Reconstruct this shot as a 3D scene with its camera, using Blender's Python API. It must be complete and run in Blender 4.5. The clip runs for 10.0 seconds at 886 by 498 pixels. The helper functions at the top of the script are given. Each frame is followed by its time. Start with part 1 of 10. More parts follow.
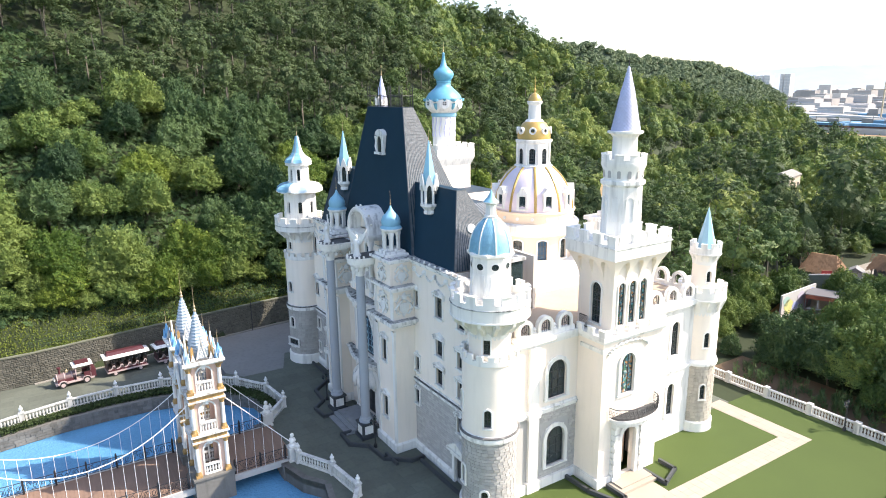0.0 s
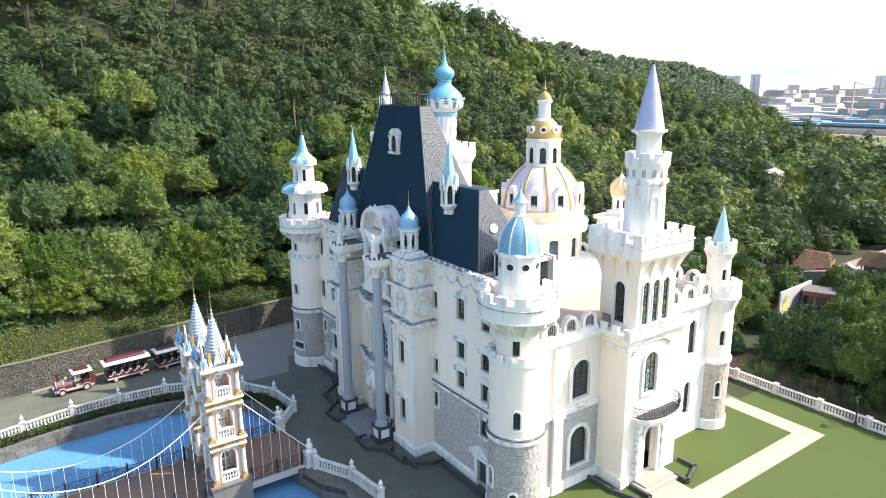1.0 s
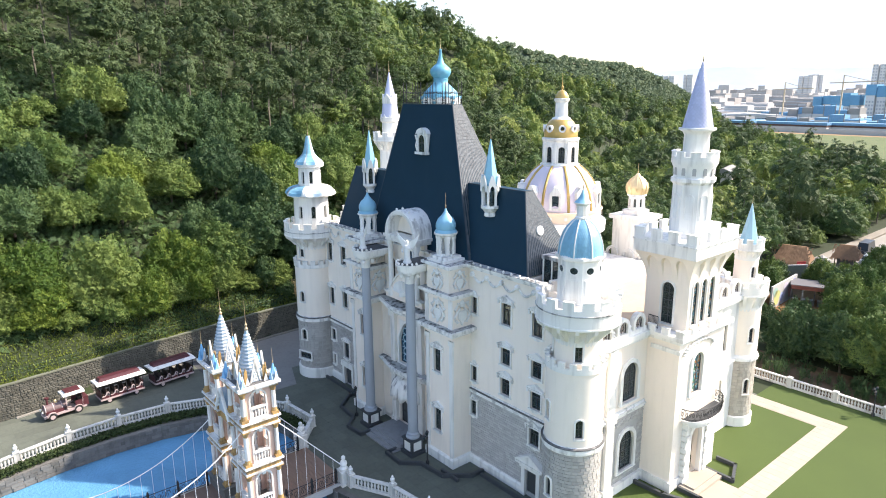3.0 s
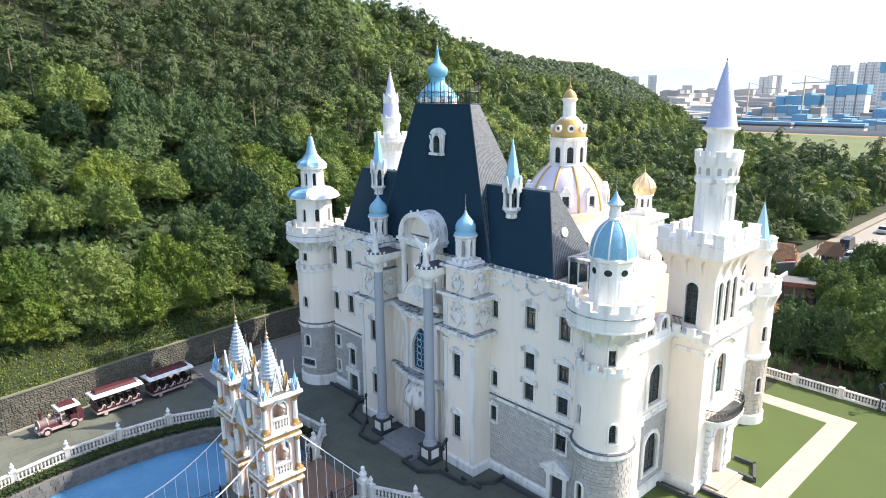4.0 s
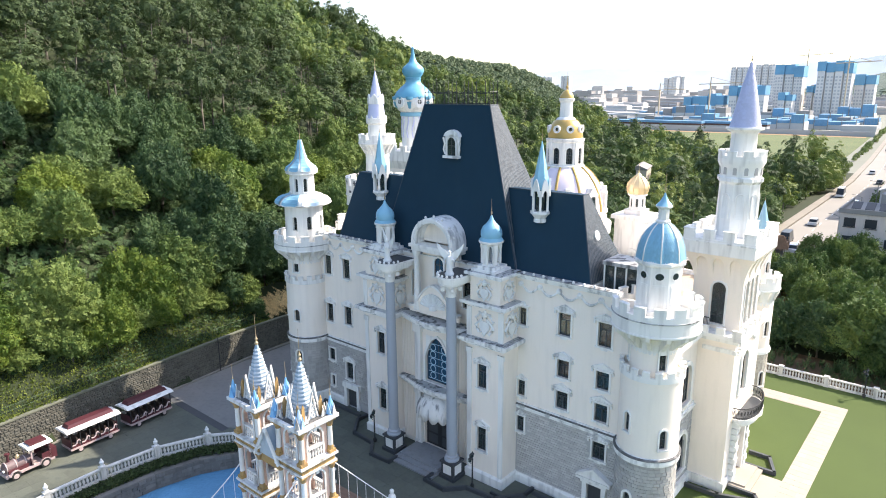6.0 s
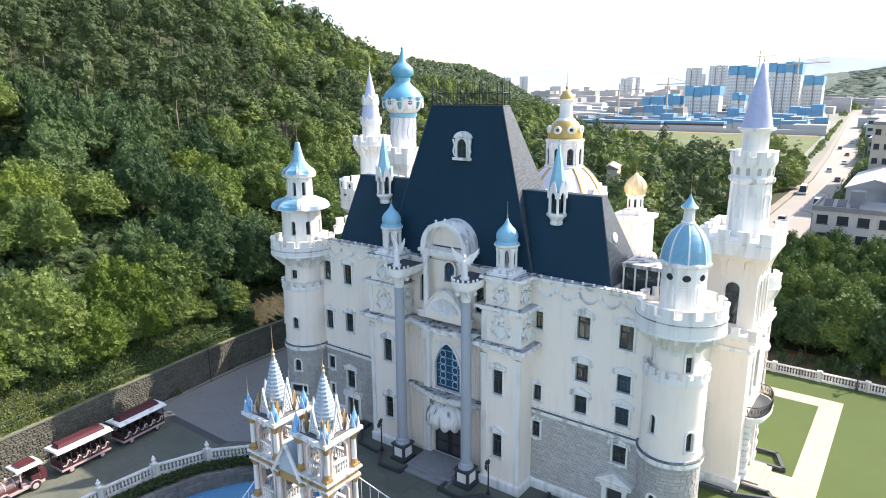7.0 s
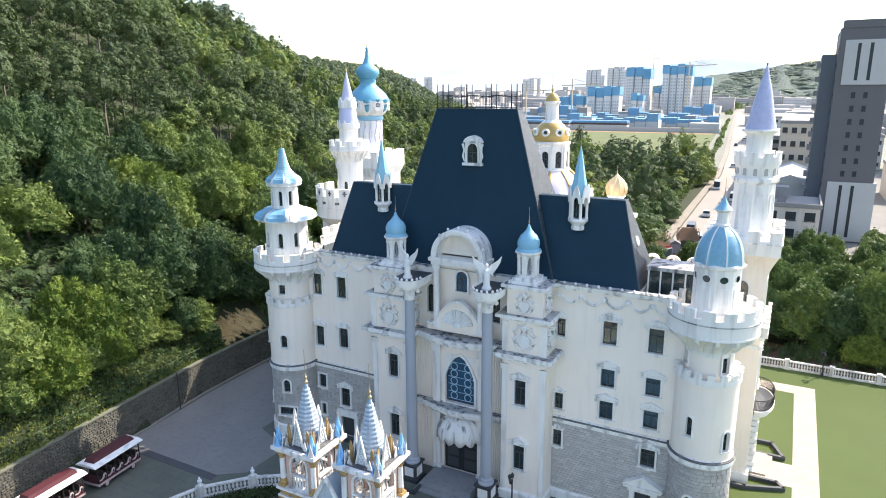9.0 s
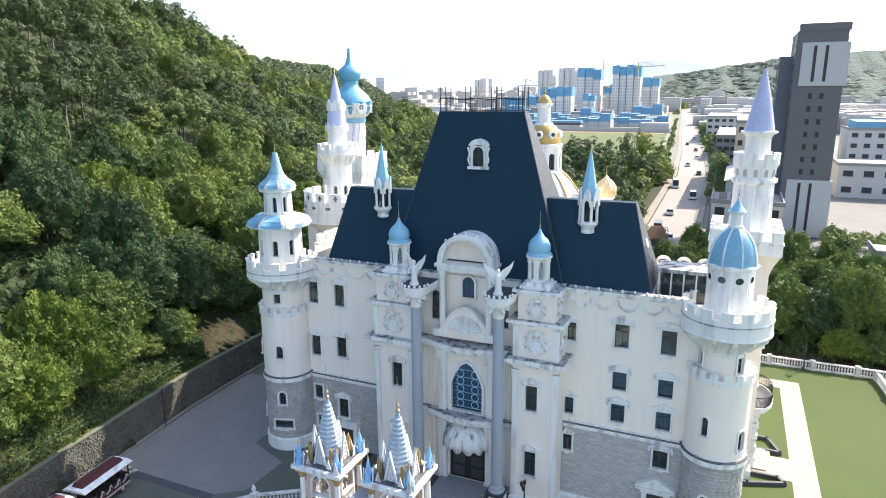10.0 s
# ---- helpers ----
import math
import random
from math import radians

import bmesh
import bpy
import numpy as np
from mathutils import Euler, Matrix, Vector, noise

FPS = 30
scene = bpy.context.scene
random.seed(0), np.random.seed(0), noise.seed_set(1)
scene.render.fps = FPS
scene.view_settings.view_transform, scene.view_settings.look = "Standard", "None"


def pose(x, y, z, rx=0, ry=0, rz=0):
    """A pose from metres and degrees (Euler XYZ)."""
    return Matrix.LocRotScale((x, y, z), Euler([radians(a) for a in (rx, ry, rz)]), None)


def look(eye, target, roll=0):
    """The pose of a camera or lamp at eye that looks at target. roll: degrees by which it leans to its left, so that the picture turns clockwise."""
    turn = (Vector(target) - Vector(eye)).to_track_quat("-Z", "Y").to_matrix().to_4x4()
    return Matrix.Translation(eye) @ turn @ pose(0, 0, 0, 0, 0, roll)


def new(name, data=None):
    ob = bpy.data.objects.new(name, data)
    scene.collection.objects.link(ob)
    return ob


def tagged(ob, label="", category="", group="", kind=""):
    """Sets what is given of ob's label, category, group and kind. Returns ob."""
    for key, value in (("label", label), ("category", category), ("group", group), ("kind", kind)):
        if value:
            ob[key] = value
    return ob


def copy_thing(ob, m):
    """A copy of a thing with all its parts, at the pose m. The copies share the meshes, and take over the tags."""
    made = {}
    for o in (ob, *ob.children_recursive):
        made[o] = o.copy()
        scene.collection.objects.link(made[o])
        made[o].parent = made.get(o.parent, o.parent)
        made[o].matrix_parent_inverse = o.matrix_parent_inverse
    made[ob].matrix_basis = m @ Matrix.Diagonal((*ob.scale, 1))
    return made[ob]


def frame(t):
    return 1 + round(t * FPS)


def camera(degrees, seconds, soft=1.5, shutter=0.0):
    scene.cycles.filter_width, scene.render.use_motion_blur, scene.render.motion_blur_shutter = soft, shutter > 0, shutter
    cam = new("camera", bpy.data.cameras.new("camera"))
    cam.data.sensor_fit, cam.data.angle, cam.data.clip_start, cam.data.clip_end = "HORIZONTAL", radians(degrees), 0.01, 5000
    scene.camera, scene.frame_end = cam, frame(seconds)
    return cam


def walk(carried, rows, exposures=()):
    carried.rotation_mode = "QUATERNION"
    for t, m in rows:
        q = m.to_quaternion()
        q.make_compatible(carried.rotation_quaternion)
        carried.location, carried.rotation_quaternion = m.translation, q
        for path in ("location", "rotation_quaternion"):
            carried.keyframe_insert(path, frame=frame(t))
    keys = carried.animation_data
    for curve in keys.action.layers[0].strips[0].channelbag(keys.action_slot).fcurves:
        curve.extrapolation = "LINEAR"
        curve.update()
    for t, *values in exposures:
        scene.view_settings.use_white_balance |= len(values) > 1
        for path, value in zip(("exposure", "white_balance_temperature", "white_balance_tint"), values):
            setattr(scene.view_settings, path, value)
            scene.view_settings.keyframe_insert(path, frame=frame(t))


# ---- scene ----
cam = camera(68.4, 10.0, soft=1.0)
METRES, EYE, TILT, LEAN, TURN = 40.0, 30.2, 0.0, 0.0, 57.6
ROWS = [
    (0.0, 0.0, 0.0, 0.0, -0.13, -13.62, 0.53),
    (0.5, -0.043, 0.0074, -0.0004, -1.19, -13.64, 0.5),
    (1.0, -0.0871, 0.0174, -0.0015, -2.29, -13.66, 0.49),
    (1.5, -0.1324, 0.0301, -0.0024, -3.52, -13.68, 0.47),
    (2.0, -0.178, 0.0458, -0.0029, -4.81, -13.71, 0.46),
    (2.5, -0.2243, 0.0641, -0.0034, -6.15, -13.72, 0.45),
    (4.0, -0.3632, 0.1286, -0.0047, -10.32, -13.73, 0.44),
    (4.5, -0.4095, 0.1514, -0.0048, -12.01, -13.74, 0.43),
    (5.0, -0.4541, 0.1765, -0.0045, -13.85, -13.73, 0.43),
    (5.5, -0.4975, 0.2034, -0.0041, -15.75, -13.74, 0.41),
    (7.0, -0.6234, 0.2901, -0.0024, -21.19, -13.75, 0.4),
    (7.5, -0.6646, 0.3208, -0.0008, -23.0, -13.75, 0.41),
    (8.0, -0.7042, 0.3534, 0.0004, -25.33, -13.75, 0.42),
    (8.5, -0.7425, 0.3873, 0.0013, -27.71, -13.76, 0.42),
    (9.0, -0.78, 0.4218, 0.0028, -29.55, -13.76, 0.42),
    (9.5, -0.8158, 0.4575, 0.0048, -31.32, -13.76, 0.43),
    (10.0, -0.8507, 0.4942, 0.0074, -33.79, -13.76, 0.45),
]
walk(cam, [(t, pose(52.0, -25.5, EYE, TILT, LEAN, TURN) @ pose(METRES * x, METRES * y, METRES * z, 90 + pitch, roll, yaw)) for t, x, y, z, yaw, pitch, roll in ROWS], [(0.0, 1.49, 7000, 14), (5.0, 1.50, 7000, 14), (10.0, 1.56, 7000, 14)])

# ---- light ----
SUN_AZ, SUN_EL = 58.0, 42.5          # degrees: from +x towards +y, above the horizon
SKY, SUN = 0.15, 3.15
world = bpy.data.worlds.new("sky")
scene.world = world
world.use_nodes = True
wn = world.node_tree
sky = wn.nodes.new("ShaderNodeTexSky")
sky.sky_type = "NISHITA"
sky.sun_disc = False
sky.sun_elevation = radians(SUN_EL)
sky.sun_rotation = radians(90 - SUN_AZ)
sky.air_density, sky.dust_density, sky.ozone_density = 1.0, 1.3, 1.0
wn.nodes["Background"].inputs["Strength"].default_value = SKY
wn.links.new(sky.outputs[0], wn.nodes["Background"].inputs["Color"])
sun = new("sun", bpy.data.lights.new("sun", "SUN"))
sun.data.energy, sun.data.angle, sun.data.color = SUN, radians(0.6), (1.0, 0.95, 0.86)
_s = Vector((math.cos(radians(SUN_AZ)) * math.cos(radians(SUN_EL)), math.sin(radians(SUN_AZ)) * math.cos(radians(SUN_EL)), math.sin(radians(SUN_EL))))
sun.matrix_world = look(_s * 200, (0, 0, 0))

# ---- materials ----
def mat(name, col, rough=0.7, var=0.12, scale=1.0, fine=12.0, bump=0.15, metal=0.0, stain=0.0, stain_col=(0.12, 0.11, 0.1), rnd=0.0, island=0.0, stretch=(1, 1, 1), spec=0.5, trans=0.0, bdist=0.02, sharp=0.8):
    """A two-scale noise material: broad variation, fine grain with relief, streaky stains, and shifts by object or island."""
    m = bpy.data.materials.new(name)
    m.use_nodes = True
    nt = m.node_tree
    n, l = nt.nodes, nt.links
    b = n["Principled BSDF"]
    tc = n.new("ShaderNodeTexCoord")
    mp = n.new("ShaderNodeMapping")
    mp.inputs["Scale"].default_value = stretch
    geo = n.new("ShaderNodeNewGeometry")
    l.new(geo.outputs["Position"], mp.inputs["Vector"])
    big = n.new("ShaderNodeTexNoise")
    big.inputs["Scale"].default_value, big.inputs["Detail"].default_value = scale, 5
    l.new(mp.outputs[0], big.inputs["Vector"])
    small = n.new("ShaderNodeTexNoise")
    small.inputs["Scale"].default_value, small.inputs["Detail"].default_value = fine, 4
    l.new(mp.outputs[0], small.inputs["Vector"])
    hsv = n.new("ShaderNodeHueSaturation")
    hsv.inputs["Color"].default_value = (*col, 1)
    add = n.new("ShaderNodeMath"); add.operation = "MULTIPLY_ADD"
    l.new(big.outputs["Fac"], add.inputs[0])
    add.inputs[1].default_value, add.inputs[2].default_value = 2 * var, 1 - var
    add2 = n.new("ShaderNodeMath"); add2.operation = "MULTIPLY_ADD"
    l.new(small.outputs["Fac"], add2.inputs[0])
    add2.inputs[1].default_value = var
    l.new(add.outputs[0], add2.inputs[2])
    last = add2.outputs[0]
    for amount, src in ((rnd, "object"), (island, "island")):
        if amount:
            if src == "object":
                oi = n.new("ShaderNodeObjectInfo"); r = oi.outputs["Random"]
            else:
                r = geo.outputs["Random Per Island"]
            a = n.new("ShaderNodeMath"); a.operation = "MULTIPLY_ADD"
            l.new(r, a.inputs[0])
            a.inputs[1].default_value = 2 * amount
            s = n.new("ShaderNodeMath"); s.operation = "SUBTRACT"
            l.new(last, s.inputs[0]); s.inputs[1].default_value = amount
            l.new(s.outputs[0], a.inputs[2])
            last = a.outputs[0]
    l.new(last, hsv.inputs["Value"])
    out = hsv.outputs[0]
    if stain:
        st = n.new("ShaderNodeTexNoise")
        sm = n.new("ShaderNodeMapping")
        sm.inputs["Scale"].default_value = (1.6, 1.6, 0.22)
        l.new(geo.outputs["Position"], sm.inputs["Vector"])
        l.new(sm.outputs[0], st.inputs["Vector"])
        st.inputs["Scale"].default_value, st.inputs["Detail"].default_value = 1.3, 6
        ramp = n.new("ShaderNodeValToRGB")
        ramp.color_ramp.elements[0].position, ramp.color_ramp.elements[1].position = 0.5, sharp
        l.new(st.outputs["Fac"], ramp.inputs[0])
        ml = n.new("ShaderNodeMath"); ml.operation = "MULTIPLY"
        l.new(ramp.outputs[0], ml.inputs[0]); ml.inputs[1].default_value = stain
        mx = n.new("ShaderNodeMix"); mx.data_type = "RGBA"
        l.new(ml.outputs[0], mx.inputs[0])
        l.new(out, mx.inputs[6]); mx.inputs[7].default_value = (*stain_col, 1)
        out = mx.outputs[2]
    l.new(out, b.inputs["Base Color"])
    b.inputs["Roughness"].default_value, b.inputs["Metallic"].default_value = rough, metal
    b.inputs["Specular IOR Level"].default_value = spec
    b.inputs["Transmission Weight"].default_value = trans
    if bump:
        bp = n.new("ShaderNodeBump")
        bp.inputs["Strength"].default_value, bp.inputs["Distance"].default_value = bump, bdist
        l.new(small.outputs["Fac"], bp.inputs["Height"])
        l.new(bp.outputs[0], b.inputs["Normal"])
    return m


CREAM = mat("cream_render", (0.87, 0.785, 0.69), 0.85, 0.05, 0.35, 9, 0.1, stain=0.16, stain_col=(0.45, 0.42, 0.37))
WHITE = mat("white_paint", (0.80, 0.785, 0.745), 0.7, 0.05, 0.5, 12, 0.1, stain=0.45, stain_col=(0.30, 0.29, 0.28), sharp=0.72)
TRIM = mat("white_trim", (0.80, 0.79, 0.76), 0.7, 0.08, 0.9, 14, 0.15, stain=0.6, stain_col=(0.15, 0.15, 0.15), sharp=0.68)
STONE = mat("grey_stone", (0.41, 0.395, 0.375), 0.85, 0.16, 1.2, 10, 0.3, island=0.15, rnd=0.13)
BEIGESTONE = mat("beige_stained_stone", (0.46, 0.42, 0.36), 0.85, 0.2, 1.2, 10, 0.3, island=0.12, rnd=0.13, stain=0.45, stain_col=(0.2, 0.17, 0.13))
STONEBED = mat("stone_mortar", (0.41, 0.40, 0.385), 0.9, 0.1, 1.0, 12, 0.2)
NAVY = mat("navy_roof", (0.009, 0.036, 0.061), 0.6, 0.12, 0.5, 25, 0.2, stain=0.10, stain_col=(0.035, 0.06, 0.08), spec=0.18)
# Greyer tile for the roofs' sunlit side, its sheen put into the colour.
TILE = mat("sheen_grey_tile", (0.085, 0.102, 0.118), 0.5, 0.15, 0.8, 14, 0.2, island=0.25)
SLATE = mat("grey_roof_tile", (0.024, 0.042, 0.060), 0.65, 0.15, 0.8, 14, 0.2, island=0.15)
BLUE = mat("sky_blue_tile", (0.20, 0.43, 0.56), 0.45, 0.08, 1.2, 14, 0.1, island=0.07, stain=0.12, stain_col=(0.4, 0.55, 0.65))
PURPLE = mat("lilac_tile", (0.50, 0.52, 0.69), 0.5, 0.08, 1.0, 12, 0.1, island=0.06)
GOLD_DEEP = mat("deep_gold_paint", (0.50, 0.335, 0.11), 0.36, 0.15, 1.5, 14, 0.1, metal=0.4)
GOLD = mat("gold_paint", (0.78, 0.60, 0.34), 0.38, 0.12, 1.5, 14, 0.1, metal=0.35)
OCHRE = mat("ochre_paint", (0.36, 0.225, 0.085), 0.65, 0.3, 1.5, 9, 0.2, stain=0.6, stain_col=(0.10, 0.075, 0.05), sharp=0.68)
PINKISH = mat("pale_lilac_dome", (0.78, 0.68, 0.74), 0.6, 0.05, 0.8, 14, 0.05)
PEACH = mat("peach_render", (0.84, 0.66, 0.50), 0.8, 0.05, 0.5, 12, 0.1)
GLASS = mat("dark_glass", (0.10, 0.15, 0.16), 0.06, 0.1, 0.6, 2, 0.0, trans=0.75, spec=0.6)
STAINED = mat("stained_glass", (0.030, 0.095, 0.165), 0.1, 0.4, 3.5, 9, 0.0, trans=0.3, spec=0.6)
IRON = mat("black_iron", (0.02, 0.02, 0.022), 0.5, 0.1, 2, 20, 0.1)
BLUEGREY = mat("bluish_grey_stone", (0.34, 0.37, 0.41), 0.7, 0.08, 0.6, 12, 0.15, stain=0.2, stain_col=(0.2, 0.22, 0.26))
DARKSTONE = mat("dark_plinth_stone", (0.05, 0.055, 0.06), 0.5, 0.15, 1, 10, 0.15)
PLAZA = mat("plaza_paving", (0.096, 0.106, 0.084), 0.8, 0.3, 0.25, 4, 0.15, stain=0.5, stain_col=(0.065, 0.07, 0.068))
PALE = mat("pale_path_stone", (0.36, 0.31, 0.25), 0.8, 0.1, 0.4, 8, 0.1, rnd=0.06)
LAWN = mat("artificial_lawn", (0.050, 0.079, 0.012), 0.9, 0.12, 0.25, 30, 0.4)
# Ground colour kept dark so that gaps between crowns look shaded.
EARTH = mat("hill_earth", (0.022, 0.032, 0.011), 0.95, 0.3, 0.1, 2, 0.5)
WATER = mat("pool_water", (0.095, 0.275, 0.45), 0.18, 0.25, 0.35, 5.0, 0.9, spec=0.5, bdist=0.12)
POOLSTONE = mat("grey_pool_masonry", (0.135, 0.13, 0.12), 0.9, 0.35, 0.7, 5, 0.5, island=0.25, stain=0.5, stain_col=(0.06, 0.06, 0.05))
MASON = mat("rubble_masonry", (0.088, 0.084, 0.068), 0.9, 0.4, 0.6, 4, 0.6, island=0.3, bdist=0.05, stain=0.3, stain_col=(0.05, 0.05, 0.04))
ROAD = mat("concrete_road", (0.27, 0.25, 0.22), 0.85, 0.1, 0.1, 3, 0.1)
WOOD = mat("brown_deck", (0.22, 0.14, 0.10), 0.7, 0.2, 0.8, 8, 0.2, stretch=(1, 6, 1))
TERRA = mat("terracotta_floor", (0.46, 0.36, 0.26), 0.8, 0.12, 0.5, 8, 0.1, stain=0.15, stain_col=(0.5, 0.3, 0.15))
WEATHER = mat("weathered_dark_ledge", (0.40, 0.40, 0.39), 0.85, 0.3, 1.6, 9, 0.3, stain=0.9, stain_col=(0.07, 0.072, 0.075), sharp=0.62)
LEDGE = mat("ledge_grime_and_slit_shade", (0.085, 0.085, 0.085), 0.9, 0.5, 1.5, 9, 0.3, stain=0.5, stain_col=(0.35, 0.35, 0.34), sharp=0.66)
DIRTYWHITE = mat("weathered_balustrade", (0.60, 0.59, 0.56), 0.75, 0.12, 1.0, 10, 0.15, stain=0.6, stain_col=(0.2, 0.2, 0.19), sharp=0.7)
ONION = mat("deep_sky_blue_dome", (0.11, 0.34, 0.47), 0.42, 0.1, 1.0, 12, 0.1, stain=0.15, stain_col=(0.4, 0.55, 0.6))
BRONZE = mat("dull_gilt_spike", (0.40, 0.31, 0.19), 0.5, 0.15, 2, 12, 0.1, metal=0.3)
SHELL = mat("stained_shell_stone", (0.76, 0.75, 0.72), 0.6, 0.1, 2, 14, 0.2, stain=0.8, stain_col=(0.12, 0.12, 0.13), sharp=0.64)
STATUE = mat("white_statue_stone", (0.74, 0.74, 0.72), 0.6, 0.1, 2, 14, 0.2, stain=0.25)
# The blue tile again, paled for the faces in full sun.
PALEBLUE = mat("sunlit_blue_tile", (0.52, 0.66, 0.74), 0.5, 0.1, 1.2, 12, 0.1, island=0.06, stain=0.2, stain_col=(0.75, 0.78, 0.8))

# ---- mesh helpers ----
class Geo:
    """Vertices and faces gathered for one mesh."""
    def __init__(self):
        self.v, self.f = [], []

    def add(self, verts, faces):
        k = len(self.v)
        self.v += [tuple(p) for p in verts]
        self.f += [tuple(i + k for i in f) for f in faces]
        return self

    def box(self, x0, x1, y0, y1, z0, z1):
        v = [(x, y, z) for z in (z0, z1) for x, y in ((x0, y0), (x1, y0), (x1, y1), (x0, y1))]
        return self.add(v, [(3, 2, 1, 0), (4, 5, 6, 7), (0, 1, 5, 4), (1, 2, 6, 5), (2, 3, 7, 6), (3, 0, 4, 7)])

    def hip(self, low, high, z0, z1):
        """A frustum between two rectangles (x0, x1, y0, y1)."""
        v = [(x, y, z) for (a, b, c, d), z in ((low, z0), (high, z1)) for x, y in ((a, c), (b, c), (b, d), (a, d))]
        return self.add(v, [(3, 2, 1, 0), (4, 5, 6, 7), (0, 1, 5, 4), (1, 2, 6, 5), (2, 3, 7, 6), (3, 0, 4, 7)])

    def lathe(self, prof, n=32, c=(0, 0), turn=0.0, caps=True, arc=360.0):
        """prof: (radius, z) from the bottom up."""
        full = arc >= 360
        m = n if full else n + 1
        v = []
        for r, z in prof:
            for i in range(m):
                a = radians(turn + arc * i / n)
                v.append((c[0] + r * math.cos(a), c[1] + r * math.sin(a), z))
        f = []
        for j in range(len(prof) - 1):
            for i in range(n):
                k = (i + 1) % m
                f.append((j * m + i, j * m + k, (j + 1) * m + k, (j + 1) * m + i))
        if caps and full:
            f.append(tuple(range(m - 1, -1, -1)))
            f.append(tuple((len(prof) - 1) * m + i for i in range(m)))
        return self.add(v, f)

    def prism(self, poly, d0, d1, m=None):
        """A polygon of (u, w) in the x-z plane, extruded along y from d0 to d1; m moves it."""
        k = len(poly)
        v = [Vector((u, d0, w)) for u, w in poly] + [Vector((u, d1, w)) for u, w in poly]
        if m is not None:
            v = [m @ p for p in v]
        f = [tuple(range(k)), tuple(range(2 * k - 1, k - 1, -1))]
        f += [(i, i + k, (i + 1) % k + k, (i + 1) % k) for i in range(k)]
        return self.add(v, f)

    def band(self, inner, outer, d0, d1, m=None):
        """A closed or open strip between two equally long (u, w) lines, extruded from d0 to d1."""
        k = len(inner)
        v = [Vector((u, d, w)) for d in (d0, d1) for line in (inner, outer) for u, w in line]
        if m is not None:
            v = [m @ p for p in v]
        f = []
        for i in range(k - 1):
            a, b, c, d = i, i + 1, k + i + 1, k + i
            f += [(a, b, c, d), (a + 2 * k, d + 2 * k, c + 2 * k, b + 2 * k), (a, a + 2 * k, b + 2 * k, b), (d, c, c + 2 * k, d + 2 * k)]
        f += [(0, k, 3 * k, 2 * k), (k - 1, 3 * k - 1, 4 * k - 1, 2 * k - 1)]
        return self.add(v, f)

    def tube(self, pts, r, n=6):
        pts = [Vector(p) for p in pts]
        v, f = [], []
        for i, p in enumerate(pts):
            d = (pts[min(i + 1, len(pts) - 1)] - pts[max(i - 1, 0)]).normalized()
            s = d.cross(Vector((0, 0, 1)))
            s = s.normalized() if s.length > 1e-4 else Vector((1, 0, 0))
            t = s.cross(d)
            rr = r[i] if isinstance(r, (list, tuple)) else r
            v += [p + rr * (math.cos(2 * math.pi * k / n) * s + math.sin(2 * math.pi * k / n) * t) for k in range(n)]
        for i in range(len(pts) - 1):
            f += [(i * n + k, i * n + (k + 1) % n, (i + 1) * n + (k + 1) % n, (i + 1) * n + k) for k in range(n)]
        f += [tuple(range(n - 1, -1, -1)), tuple((len(pts) - 1) * n + k for k in range(n))]
        return self.add(v, f)

    def join(self, g, m):
        return self.add([m @ Vector(p) for p in g.v], g.f)


def mesh_of(name, g, material, smooth=35, fix=True):
    me = bpy.data.meshes.new(name)
    me.from_pydata([tuple(p) for p in g.v], [], g.f)
    if fix:
        bm = bmesh.new()
        bm.from_mesh(me)
        bmesh.ops.recalc_face_normals(bm, faces=bm.faces)
        bm.to_mesh(me)
        bm.free()
    me.materials.append(material)
    if smooth:
        me.shade_smooth()
        me.set_sharp_from_angle(angle=radians(smooth))
    return me


def thing(name, m, label, category, group="", kind=""):
    ob = new(name)
    ob.empty_display_size = 0.3
    ob.matrix_world = m if isinstance(m, Matrix) else Matrix.Translation(m)
    return tagged(ob, label, category, group, kind)


def solid(name, g, material, label, category, group="", kind="", m=None, smooth=35):
    """A thing of one mesh."""
    ob = new(name, mesh_of(name, g, material, smooth))
    if m is not None:
        ob.matrix_world = m
    return tagged(ob, label, category, group, kind)


def part(name, g, material, parent, label="", m=None, smooth=35):
    ob = new(name, g if isinstance(g, bpy.types.Mesh) else mesh_of(name, g, material, smooth))
    ob.parent = parent
    if m is not None:
        ob.matrix_basis = m
    return tagged(ob, label)


def arch_line(w, h, rise=None, n=10, pointed=False, base=0.0):
    """The (u, w) outline of an arched opening from its lower left to its lower right corner."""
    r = w / 2
    rise = r if rise is None else rise
    pts = [(-r, base), (-r, h - rise)]
    for i in range(1, n):
        a = math.pi * i / n
        u = -math.cos(a)
        z = math.sin(a)
        if pointed:
            z = (1 - abs(u) ** 1.7) ** 0.8
        pts.append((r * u, h - rise + rise * z))
    return pts + [(r, h - rise), (r, base)]


